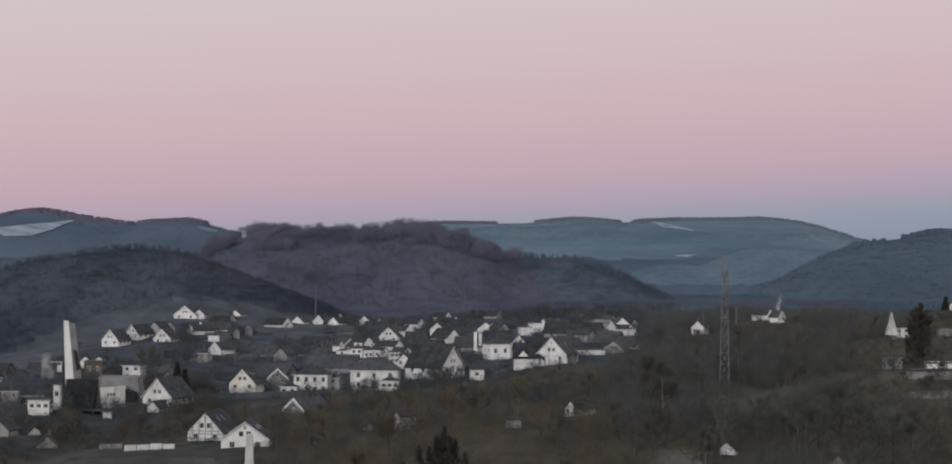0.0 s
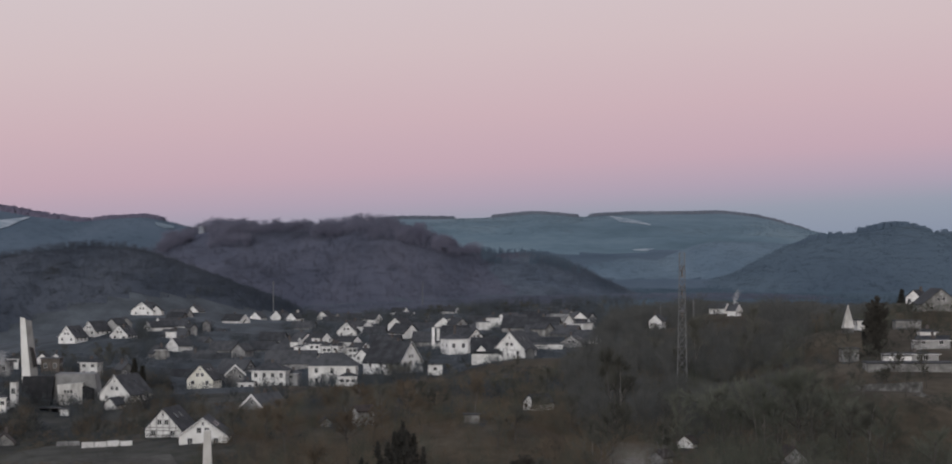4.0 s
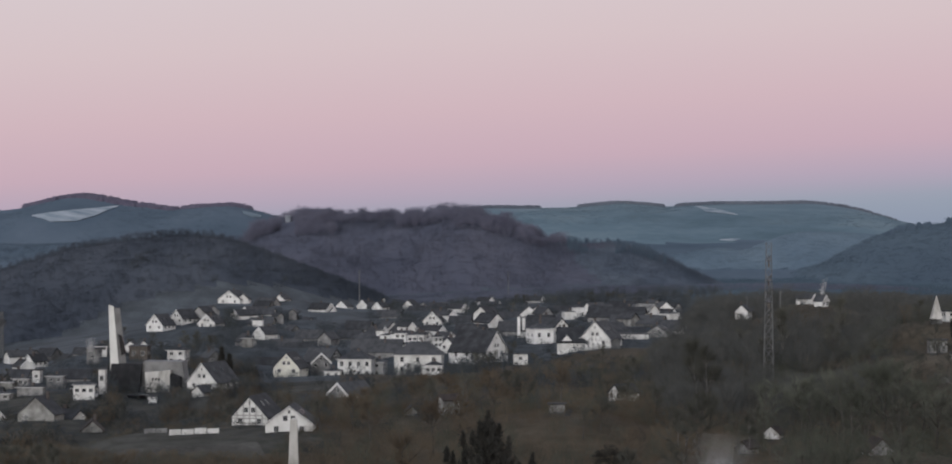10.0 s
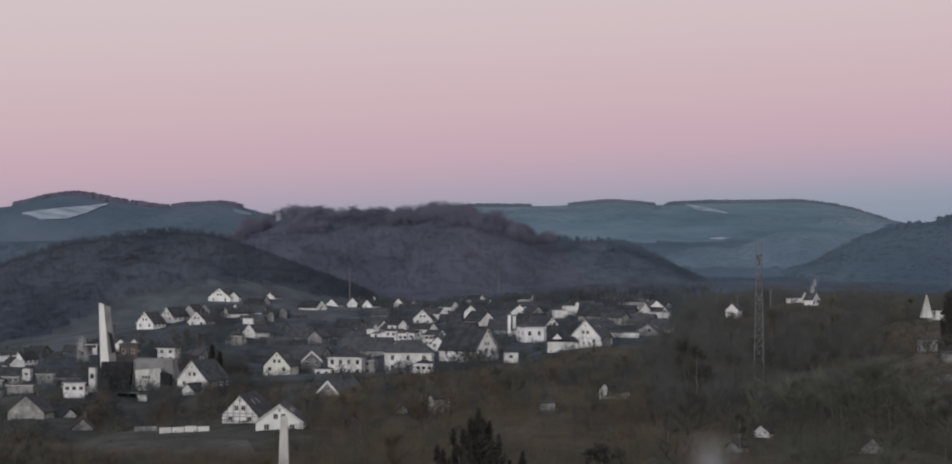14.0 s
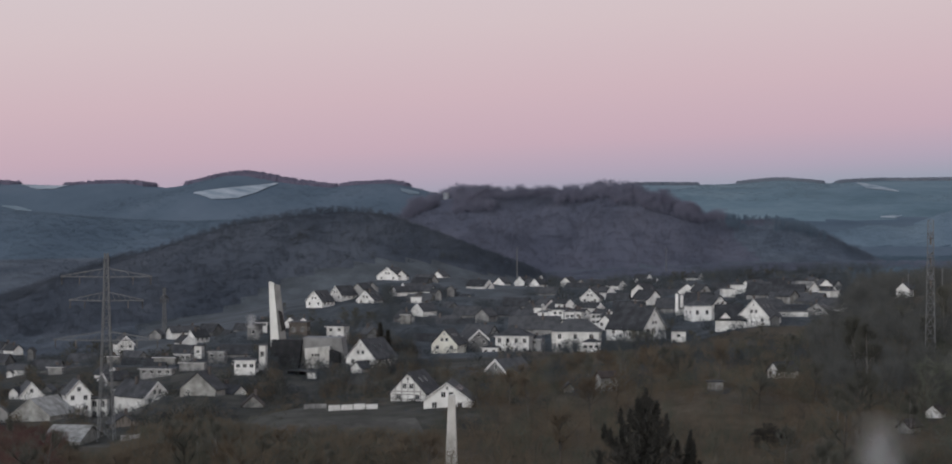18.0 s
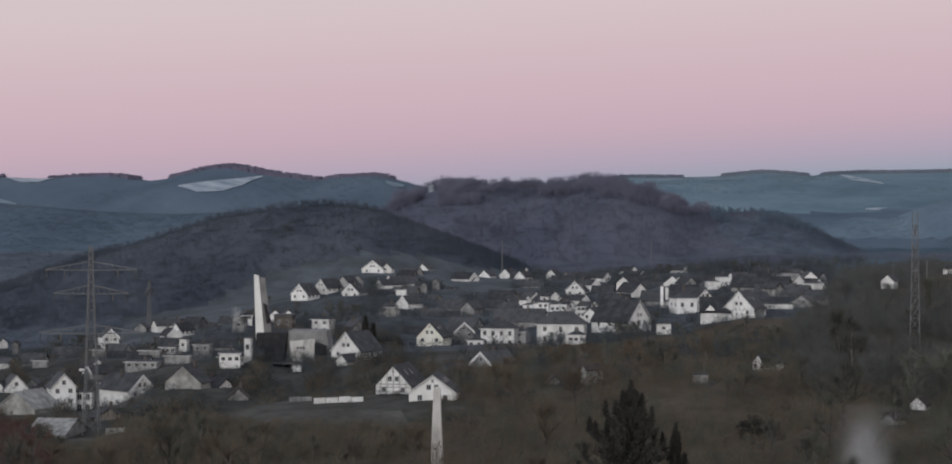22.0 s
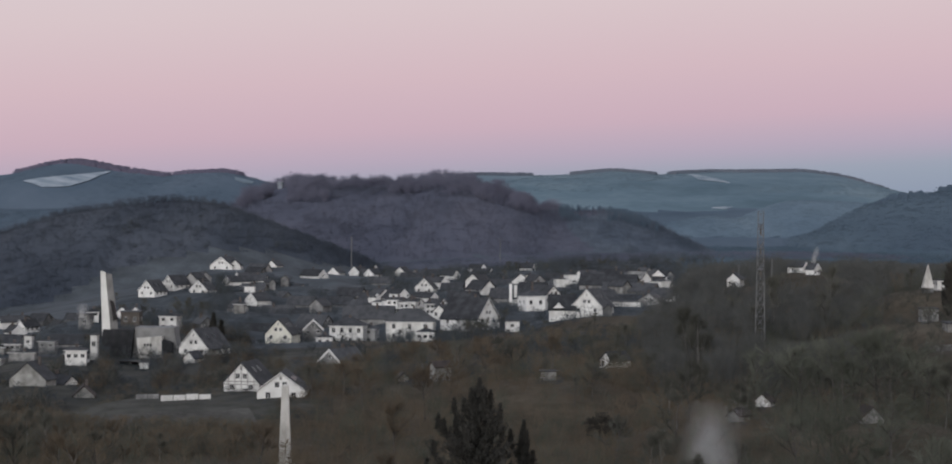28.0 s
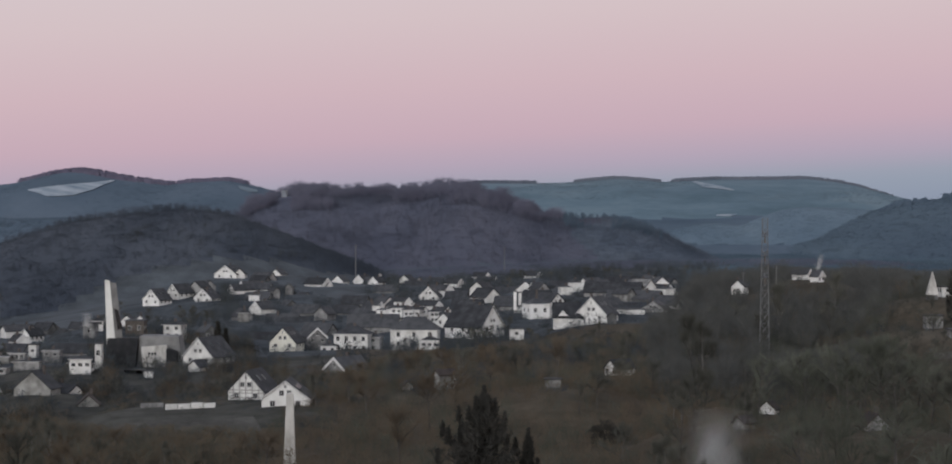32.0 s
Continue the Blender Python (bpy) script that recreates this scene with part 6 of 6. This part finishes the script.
x, y = scatter(520, 5200, -330, 120, 520, 1350, hedge)
h = np.random.RandomState(521).uniform(1.0, 3.6, len(x))
r5 = np.random.RandomState(523)
fx_, fy_, fh_ = [x], [y], [h]
for a, b, w, l, t in PLOTS:
    k = 9
    fx_.append(a + r5.uniform(-0.9, 0.9, k) * (w + l) * 0.5)
    fy_.append(b - (w + l) * 0.3 - r5.uniform(1.5, 9, k))
    fh_.append(r5.uniform(0.7, 1.8, k))
x, y, h = np.concatenate(fx_), np.concatenate(fy_), np.concatenate(fh_)
m = hedge(x, y, r5)
x, y, h = x[m], y[m], h[m]
dark = np.random.RandomState(524).uniform(size=len(x)) < 0.55
forest("garden_shrubs", "dark leafless shrubs and hedges in the gardens", M["coldshrub"], x[dark], y[dark], h[dark], BUSHES, 522, 0.3)
forest("dry_shrubs", "cold grey leafless shrubs in the gardens", M["greytwig"], x[~dark], y[~dark], h[~dark], BUSHES, 525, 0.3)



def clear_view(x, y, z, show=5.0, ahead=300):
    """False where a tree of that top would stand in a house or hide its gable."""
    ok = ~on_open_slope(x, y)
    for a, b, w, l, t in PLOTS:
        ok &= ~((np.abs(x - a) < w / 2 + 1.5) & (np.abs(y - b) < l / 2 + 1.5))
        ok &= ~((b - y > 0) & (b - y < ahead) & (np.abs(x / y - a / b) * b < w * 0.5 + 1.6) & ((z - 50) / y > (t - show - 50) / b))
    return ok


r6 = np.random.RandomState(530)
x, y = r6.uniform(-330, 130, 7400), r6.uniform(540, 1340, 7400)
h = r6.uniform(3.0, 8.0, len(x))
keep = clear_view(x, y, ground(x, y) + h) & (x / y > -0.29) & (x / y < 0.1) & clumps(x, y, 26, 21, -0.1) & ((y < 960) | (x / y > -0.125 - (y - 1000) * 0.00012)) & (h < room(x, y) + np.where(y > 660, 99, 0))
x, y, h = x[keep], y[keep], h[keep]
pale = r6.uniform(size=len(x)) < 0.5
forest("garden_trees", "dark leafless garden trees between the houses", M["coldshrub"], x[~pale], y[~pale], h[~pale], WOODTREES, 531)
forest("orchard_trees", "cold grey leafless fruit trees between the houses", M["greytwig"], x[pale], y[pale], h[pale], WOODTREES, 532)

x, y = scatter(540, 3000, -165, -95, 370, 520, lambda x, y, r: (bearing(x, y) < -0.258 - 0.035 * r.uniform(size=len(x))) & (room(x, y) > 1.0))
h = np.minimum(np.random.RandomState(541).uniform(3, 6, len(x)), room(x, y))
forest("red_shrubs", "dark red leafless dogwood shrubs below the village", M["redtwig"], x, y, h, BRUSH, 542, 0.5)

# dense growth in the lower gardens
r7 = np.random.RandomState(560)
x, y = r7.uniform(-230, -20, 9000), r7.uniform(505, 800, 9000)
h = r7.uniform(1.6, 6.0, len(x))
keep = (x / y > -0.31) & (x / y < -0.03) & hedge(x, y, r7) & clear_view(x, y, ground(x, y) + h + 0.8) & ((y > 560) | (x / y < -0.19) | (x / y > -0.09)) & (rough(x, y, 16, 51) > -0.2)
keep &= (50 - ground(x, y) - h) / y > np.where(y < 560, 0.083, np.interp(x / y, [-0.109, -0.106, -0.08, -0.0727, -0.0627, -0.0346, -0.0173, 0.0016, 0.005], [0, 0.0698, 0.0698, 0.0675, 0.067, 0.0652, 0.0636, 0.0595, 0]))
x, y, h = x[keep], y[keep], h[keep]
third = r7.randint(0, 3, len(x))
forest("garden_brush", "dark leafless garden brush round the lower houses", M["shrub"], x[third == 0], y[third == 0], h[third == 0], WOODTREES + BUSHES, 561, 0.3)
forest("garden_saplings", "grey-brown leafless saplings round the lower houses", M["twig"], x[third == 1], y[third == 1], h[third == 1], WOODTREES, 562, 0.3)
forest("russet_brush", "russet leafless brush round the lower houses", M["russet"], x[third == 2], y[third == 2], h[third == 2], WOODTREES + BUSHES, 563, 0.3)

x, y = r7.uniform(-180, -45, 8500), r7.uniform(425, 560, 8500)
h = r7.uniform(1.4, 5.0, len(x))
keep = (x / y < -0.105) & (np.abs(x / y - ox / oy) > 0.005) & hedge(x, y, r7) & clear_view(x, y, ground(x, y) + h + 0.5) & ((50 - ground(x, y) - h) / y > np.interp(x / y, [-0.31, -0.26, -0.245, -0.2, -0.18, -0.1], [0.091, 0.094, 0.099, 0.092, 0.0955, 0.0965]))
x, y, h = x[keep], y[keep], h[keep]
half = r7.uniform(size=len(x)) < 0.5
forest("bank_brush", "dark brown leafless brush on the bank below the houses", M["russet"], x[half], y[half], h[half], WOODTREES + BUSHES, 565, 0.3)
forest("bank_scrub", "grey-brown leafless scrub on the bank below the houses", M["twig"], x[~half], y[~half], h[~half], WOODTREES + BUSHES, 566, 0.3)
x, y = r7.uniform(-95, -40, 700), r7.uniform(455, 560, 700)
h = r7.uniform(0.3, 1.1, len(x))
forest("meadow_tufts", "dry grass tufts on the meadow", M["twig"], x, y, h, BUSHES, 567, 0.15)

x, y = r7.uniform(-230, -55, 9000), r7.uniform(515, 720, 9000)
h = r7.uniform(0.6, 2.0, len(x)) * (1 + 0.5 * rough(x, y, 14, 61))
keep = (x / y > -0.31) & (x / y < -0.09) & hedge(x, y, r7) & clear_view(x, y, ground(x, y) + h + 1.0)
x, y, h = x[keep], y[keep], h[keep]
third = r7.randint(0, 3, len(x))
forest("garden_undergrowth", "dark leafless undergrowth between the gardens", M["shrub"], x[third == 0], y[third == 0], h[third == 0], BUSHES, 568, 0.2)
forest("bramble", "russet-brown bramble between the gardens", M["russet"], x[third == 1], y[third == 1], h[third == 1], BUSHES, 569, 0.2)
forest("dry_growth", "grey-brown dry growth between the gardens", M["twig"], x[third == 2], y[third == 2], h[third == 2], BUSHES, 570, 0.2)

r8 = np.random.RandomState(580)
x, y = r8.uniform(-330, 110, 15000), r8.uniform(640, 1330, 15000)
h = r8.uniform(1.5, 5.5, len(x)) * (1 + 0.5 * rough(x, y, 12, 63))
keep = (x / y > -0.29) & (x / y < 0.085) & hedge(x, y, r8) & clear_view(x, y, ground(x, y) + h, 4.0, 120) & ((x / y > -0.2) | (y < 950)) & clumps(x, y, 15, 64, -0.12) & ~((x / y > -0.107) & (x / y < -0.079) & (y < 775) & ((50 - ground(x, y) - h) / y < 0.0698))
x, y, h = x[keep], y[keep], h[keep]
cold = r8.uniform(size=len(x)) < 0.5
forest("village_thicket", "dark leafless bushes crowding between the village houses", M["shrub"], x[cold], y[cold], h[cold], BUSHES[:4] + [bush(470 + k, 46, 0.012) for k in range(4)], 581, 0.3)
forest("village_hedges", "cold grey leafless hedges between the village houses", M["coldshrub"], x[~cold], y[~cold], h[~cold], BUSHES[:4] + [bush(474 + k, 46, 0.012) for k in range(4)], 582, 0.3)

# tangled growth round the lowest houses and the gardens behind them
x, y = r8.uniform(-310, -70, 13000), r8.uniform(540, 1080, 13000)
h = r8.uniform(1.0, 4.2, len(x)) * (1 + 0.6 * rough(x, y, 11, 66))
keep = (x / y > -0.31) & (x / y < -0.135) & hedge(x, y, r8) & clear_view(x, y, ground(x, y) + h, 3.4, 90) & clumps(x, y, 14, 67, -0.3)
x, y, h = x[keep], y[keep], h[keep]
kind3 = r8.randint(0, 3, len(x))
TANGLE = [bush(490 + k, 42, 0.014) for k in range(6)] + [far_tree(496 + k, 46, 0.009) for k in range(4)]
forest("tangled_shrubs", "dark tangled shrubs round the lowest houses", M["shrub"], x[kind3 == 0], y[kind3 == 0], h[kind3 == 0], TANGLE, 584, 0.3)
forest("tangled_hedges", "cold grey overgrown hedges round the lowest houses", M["coldshrub"], x[kind3 == 1], y[kind3 == 1], h[kind3 == 1], TANGLE, 585, 0.3)
forest("tangled_saplings", "grey leafless saplings round the lowest houses", M["greytwig"], x[kind3 == 2], y[kind3 == 2], h[kind3 == 2], TANGLE, 586, 0.3)

x, y = r8.uniform(-60, 75, 7000), r8.uniform(280, 560, 7000)
h = np.minimum(r8.uniform(0.9, 2.6, len(x)) * (1 + 0.5 * rough(x, y, 10, 65)), room(x, y))
keep = (x / y > -0.115) & (x / y < 0.12) & (h > 0.5) & hedge(x, y, r8) & ((np.abs(x / y - ox / oy) > 0.005) | (y > oy + 3))
for at, half_, far, low_ in HUTS:
    keep &= ~((np.abs(x / y - at) < half_ + 0.003) & (y < far) & (y > far - 60))
forest("bramble_field", "russet-brown bramble and dead bracken over the open slope", M["russet"], x[keep], y[keep], h[keep], [bush(480 + k, 44, 0.016) for k in range(8)], 583, 0.2)

# scrub on the garden slope
x, y = scatter(550, 4200, 88, 190, 440, 790, lambda x, y, r: (bearing(x, y) > 0.1719) & hedge(x, y, r))
h = np.random.RandomState(551).uniform(0.8, 2.6, len(x))
keep = clear_view(x, y, ground(x, y) + h + 2)
forest("slope_scrub", "grey leafless scrub on the garden slope", M["twig"], x[keep], y[keep], h[keep], BUSHES, 552, 0.3)

# ---- smoke ----


def smoke(x, y, z, wide, tall, count, size, seed, label, drift=0.0):
    """A thin drifting plume of many tiny flecks, dense low down and fading as it rises."""
    r = np.random.RandomState(seed)
    t = r.beta(1.1, 1.7, count)
    puff = r.randint(0, 14, count)
    pt = (np.arange(14) + 0.5) / 14 * 0.9
    pr = wide * r.uniform(0.16, 0.34, 14)
    px, py = r.normal(0, 0.14, 14) * wide, r.normal(0, 0.14, 14) * wide
    loose = r.uniform(size=count) < 0.45
    c = r.normal(0, 1, (count, 3)) * 0.5
    keep = loose | (r.uniform(size=count) < 1.15 - pt[puff])
    X = np.where(loose, c[:, 0] * wide * (0.42 + 0.25 * t), px[puff] + c[:, 0] * pr[puff] * 1.3)
    Y = np.where(loose, c[:, 1] * wide * 0.5, py[puff] + c[:, 1] * pr[puff] * 1.3)
    Z = np.where(loose, t * tall, pt[puff] * tall * 0.8 + c[:, 2] * pr[puff] * 1.6)
    p = np.stack([X + drift * Z, Y, Z], 1)[keep & (Z > 0)]
    d = r.normal(size=p.shape)
    d /= np.linalg.norm(d, axis=1, keepdims=True)
    v = sliver(r, p, d, np.full(len(p), size), np.full(len(p), size * 0.5))
    ob = tagged(new("smoke_plume", soup("smoke_plume", v, np.arange(len(v)).reshape(-1, 3), [M["smoke"]])), label, "smoke", kind="stuff")
    ob.location = (x, y, z)


smoke(31.5, 315.0, 8.4, 6.4, 13.5, 170000, 0.035, 3, "thin grey smoke rising from the brush")
smoke(-148.8, 825.0, 5.2, 3.2, 5.5, 4000, 0.11, 4, "thin grey chimney smoke beside the church")
smoke(127.6, 880.0, 25.0, 2.4, 7.0, 2400, 0.11, 5, "thin chimney smoke above a roof", 0.25)

# ---- conifers ----


def fir(x, y, top, wide, label, seed, slope=0.3, fine=1.0, deep=1.0, leaf="needle"):
    """A conifer; slope: how fast the crown widens below its tip; fine: the size of its sprays; deep: how much of the height carries branches."""
    r = np.random.RandomState(seed)
    b = float(ground(x, y)) - 0.3
    h = top - b
    ob = tagged(new("fir_tree"), label, "tree", "firs")
    ob.matrix_world = pose(x, y, b)
    bm = bmesh.new()
    add_bar(bm, (0, 0, 0), (0, 0, h * 0.97), 0.013 * h, 0.02, 7)
    part("trunk", bm, M["bark"], ob)
    P_, D_, L_, W_ = [], [], [], []
    z = h - 0.15
    while z > h * (1 - deep) + 0.4:
        dz = h - z
        ln = min(wide, slope * dz + 0.18)
        for j in range(5 if dz < 2 else 7):
            a = r.uniform(0, 6.283)
            l1 = ln * r.choice((0.5, 0.8, 1.0, 1.12))
            d = np.array([math.cos(a), math.sin(a), 0.25]); d /= np.linalg.norm(d)
            tip = 0.5 + 0.12 * dz
            for q in r.uniform(0.05, 1.0, 70):
                p = np.array([0, 0, z]) + d * l1 * q + np.array([0, 0, min(tip, 1.4) * q ** 3]) + r.normal(0, 0.05, 3)
                dd = d * (0.9 - 0.7 * q) + r.normal(0, 0.5, 3) + np.array([0, 0, 0.4 + 0.8 * q])
                P_.append(p); D_.append(dd / np.linalg.norm(dd)); L_.append(r.uniform(0.18, 0.5) * fine); W_.append(r.uniform(0.025, 0.06) * fine)
        z -= r.uniform(0.28, 0.5) * max(1.0, fine * 0.8)
    for q in r.uniform(0, 1, 40):
        P_.append(np.array([0, 0, h - 0.9 + 0.85 * q])); dd = r.normal(0, 0.35, 3) + np.array([0, 0, 1.0])
        D_.append(dd / np.linalg.norm(dd)); L_.append(0.3 * fine); W_.append(0.03 * fine)
    v = sliver(r, np.array(P_), np.array(D_), np.array(L_), np.array(W_))
    me = soup("crown", v, np.arange(len(v)).reshape(-1, 3), [M[leaf]])
    part("crown", me, None, ob)


def spruce_top(x, y, top, tips, slope, wide, label, seed):
    """A spruce whose branch ends bend up into many spires; tips: how far each spire's point lies aside of and below the leader's."""
    r = np.random.RandomState(seed)
    b = float(ground(x, y)) - 0.3
    h = top - b
    ob = tagged(new("fir_tree"), label, "tree", "firs")
    ob.matrix_world = pose(x, y, b)
    bm = bmesh.new()
    add_bar(bm, (0, 0, 0), (0, 0, h - 0.4), 0.013 * h, 0.02, 7)
    part("trunk", bm, M["bark"], ob)
    bm = bmesh.new()
    P_, D_, L_, W_ = [], [], [], []
    for dx, dz in tips:
        dy = r.uniform(-0.5, 0.5) * (0.3 + dz * 0.3)
        tip = np.array([dx, dy, h - dz])
        foot = np.array([dx * 0.35, dy * 0.3, h - dz - 1.2 - abs(dx) * 0.5])
        bend = np.array([dx, dy, h - dz - 0.75])
        if dx:
            add_bar(bm, foot, bend, 0.035, 0.022, 4)
            add_bar(bm, bend, tip, 0.022, 0.006, 4)
        for q in r.uniform(0, 1, 620) ** 0.8:
            p = tip * (1 - min(q / 0.6, 1)) + bend * min(q / 0.6, 1) if q < 0.6 else bend + (foot - bend) * (q - 0.6) / 0.4
            rad = 0.05 + 0.34 * q
            off = r.normal(0, 0.55, 3) * rad
            dd = off * 2.2 + r.normal(0, 0.25, 3) + np.array([0, 0, 0.55])
            P_.append(p + off * 0.5); D_.append(dd / np.linalg.norm(dd)); L_.append(r.uniform(0.12, 0.3)); W_.append(r.uniform(0.02, 0.045))
    z = h - 1.1
    while z > max(h - 11, 0.5):
        dz = h - z
        ln = min(wide, slope * (dz - 0.55))
        for j in range(8):
            a, l1 = r.uniform(0, 6.283), ln * r.choice((0.45, 0.7, 0.9, 1.0))
            d = np.array([math.cos(a), math.sin(a), 0.2])
            for q in r.uniform(0.0, 1.0, 90):
                p = np.array([0, 0, z]) + d * l1 * q + np.array([0, 0, 0.5 * q ** 3]) + r.normal(0, 0.07, 3)
                dd = d * (0.8 - 0.6 * q) + r.normal(0, 0.5, 3) + np.array([0, 0, 0.4 + 0.8 * q])
                P_.append(p); D_.append(dd / np.linalg.norm(dd)); L_.append(r.uniform(0.16, 0.42)); W_.append(r.uniform(0.022, 0.055))
        z -= r.uniform(0.22, 0.4)
    part("branches", bm, M["bark"], ob)
    v = sliver(r, np.array(P_), np.array(D_), np.array(L_), np.array(W_))
    part("crown", soup("crown", v, np.arange(len(v)).reshape(-1, 3), [M["needle"]]), None, ob)


def evergreen(x, y, top, domes, label, seed):
    """A low evergreen: a stem and a few leafy domes, each given by its place aside, drop below the top, and radius."""
    r = np.random.RandomState(seed)
    b = float(ground(x, y)) - 0.2
    h = top - b
    ob = tagged(new("evergreen_bush"), label, "bush", "firs")
    ob.matrix_world = pose(x, y, b)
    bm = bmesh.new()
    V = []
    for dx, dz, rad in domes:
        c = np.array([dx, r.uniform(-0.5, 0.5), h - dz - rad])
        add_bar(bm, (dx * 0.2, 0, 0), c, 0.12, 0.05, 5)
        n = int(520 * rad)
        d = r.normal(size=(n, 3)) * np.array([1, 1, 0.9])
        d /= np.linalg.norm(d, axis=1, keepdims=True)
        p = c + d * (rad * r.uniform(0.3, 0.95, n) * (1 + 0.22 * np.sin(d[:, 0] * 5 + seed) * np.cos(d[:, 2] * 6)))[:, None]
        p[:, 2] -= 0.4 * rad * (d[:, 2] < 0) * r.uniform(0, 2, n)
        e = d + r.normal(0, 0.5, (n, 3)) + np.array([0, 0, 0.4])
        e /= np.linalg.norm(e, axis=1, keepdims=True)
        V.append(sliver(r, p, e, r.uniform(0.3, 0.7, n), r.uniform(0.05, 0.12, n)))
    part("stem", bm, M["bark"], ob)
    v = np.concatenate(V)
    part("crown", soup("crown", v, np.arange(len(v)).reshape(-1, 3), [M["yew"]]), None, ob)


spruce_top(-0.4, 130.0, 39.5, [(0, 0), (-0.49, 0.6), (0.63, 0.7), (-1.47, 1.12), (-0.91, 1.12), (1.19, 1.47), (-0.3, 1.3), (0.35, 1.5), (-2.4, 2.1), (-2.07, 2.35), (-1.4, 2.3), (0.9, 2.2), (-2.66, 3.6), (-3.05, 4.6), (1.3, 2.9)], 0.56, 3.0, "dark spruce top rising in front of the village", 1)
spruce_top(2.2, 132.0, 36.9, [(0, 0), (-0.77, 0.6), (-0.2, 1.2), (0.53, 1.8), (0.7, 2.6)], 0.13, 0.7, "narrow dark spruce beside the tall one", 3)
evergreen(23.3, 445.0, 7.9, [(-0.5, 0, 2.4), (-2.4, 1.2, 1.6), (2.0, 1.3, 2.1), (4.0, 2.6, 1.8)], "dark rounded evergreen bush among russet brush", 5)
fir(133.7, 640.0, 33.0, 3.2, "tall dark conifer beside the garden huts", 6, 0.9, 3, leaf="yew")
fir(133.4, 650.0, 28.0, 1.8, "dark conifer beside the garden huts", 7, 0.4, 3)
fir(-87.8, 720.0, 11.9, 1.7, "slim dark conifer behind the white house", 8, 0.25, 2.4)
fir(-84.8, 715.0, 9.8, 1.6, "slim dark conifer behind the white house", 9, 0.25, 2.4)
fir(-204.6, 960.0, -2.3, 2.4, "dark conifer among the far houses", 10, 0.4, 3.4)
fir(171.8, 780.0, 32.1, 1.6, "slim dark conifer on the slope", 11, 0.25, 2.6)
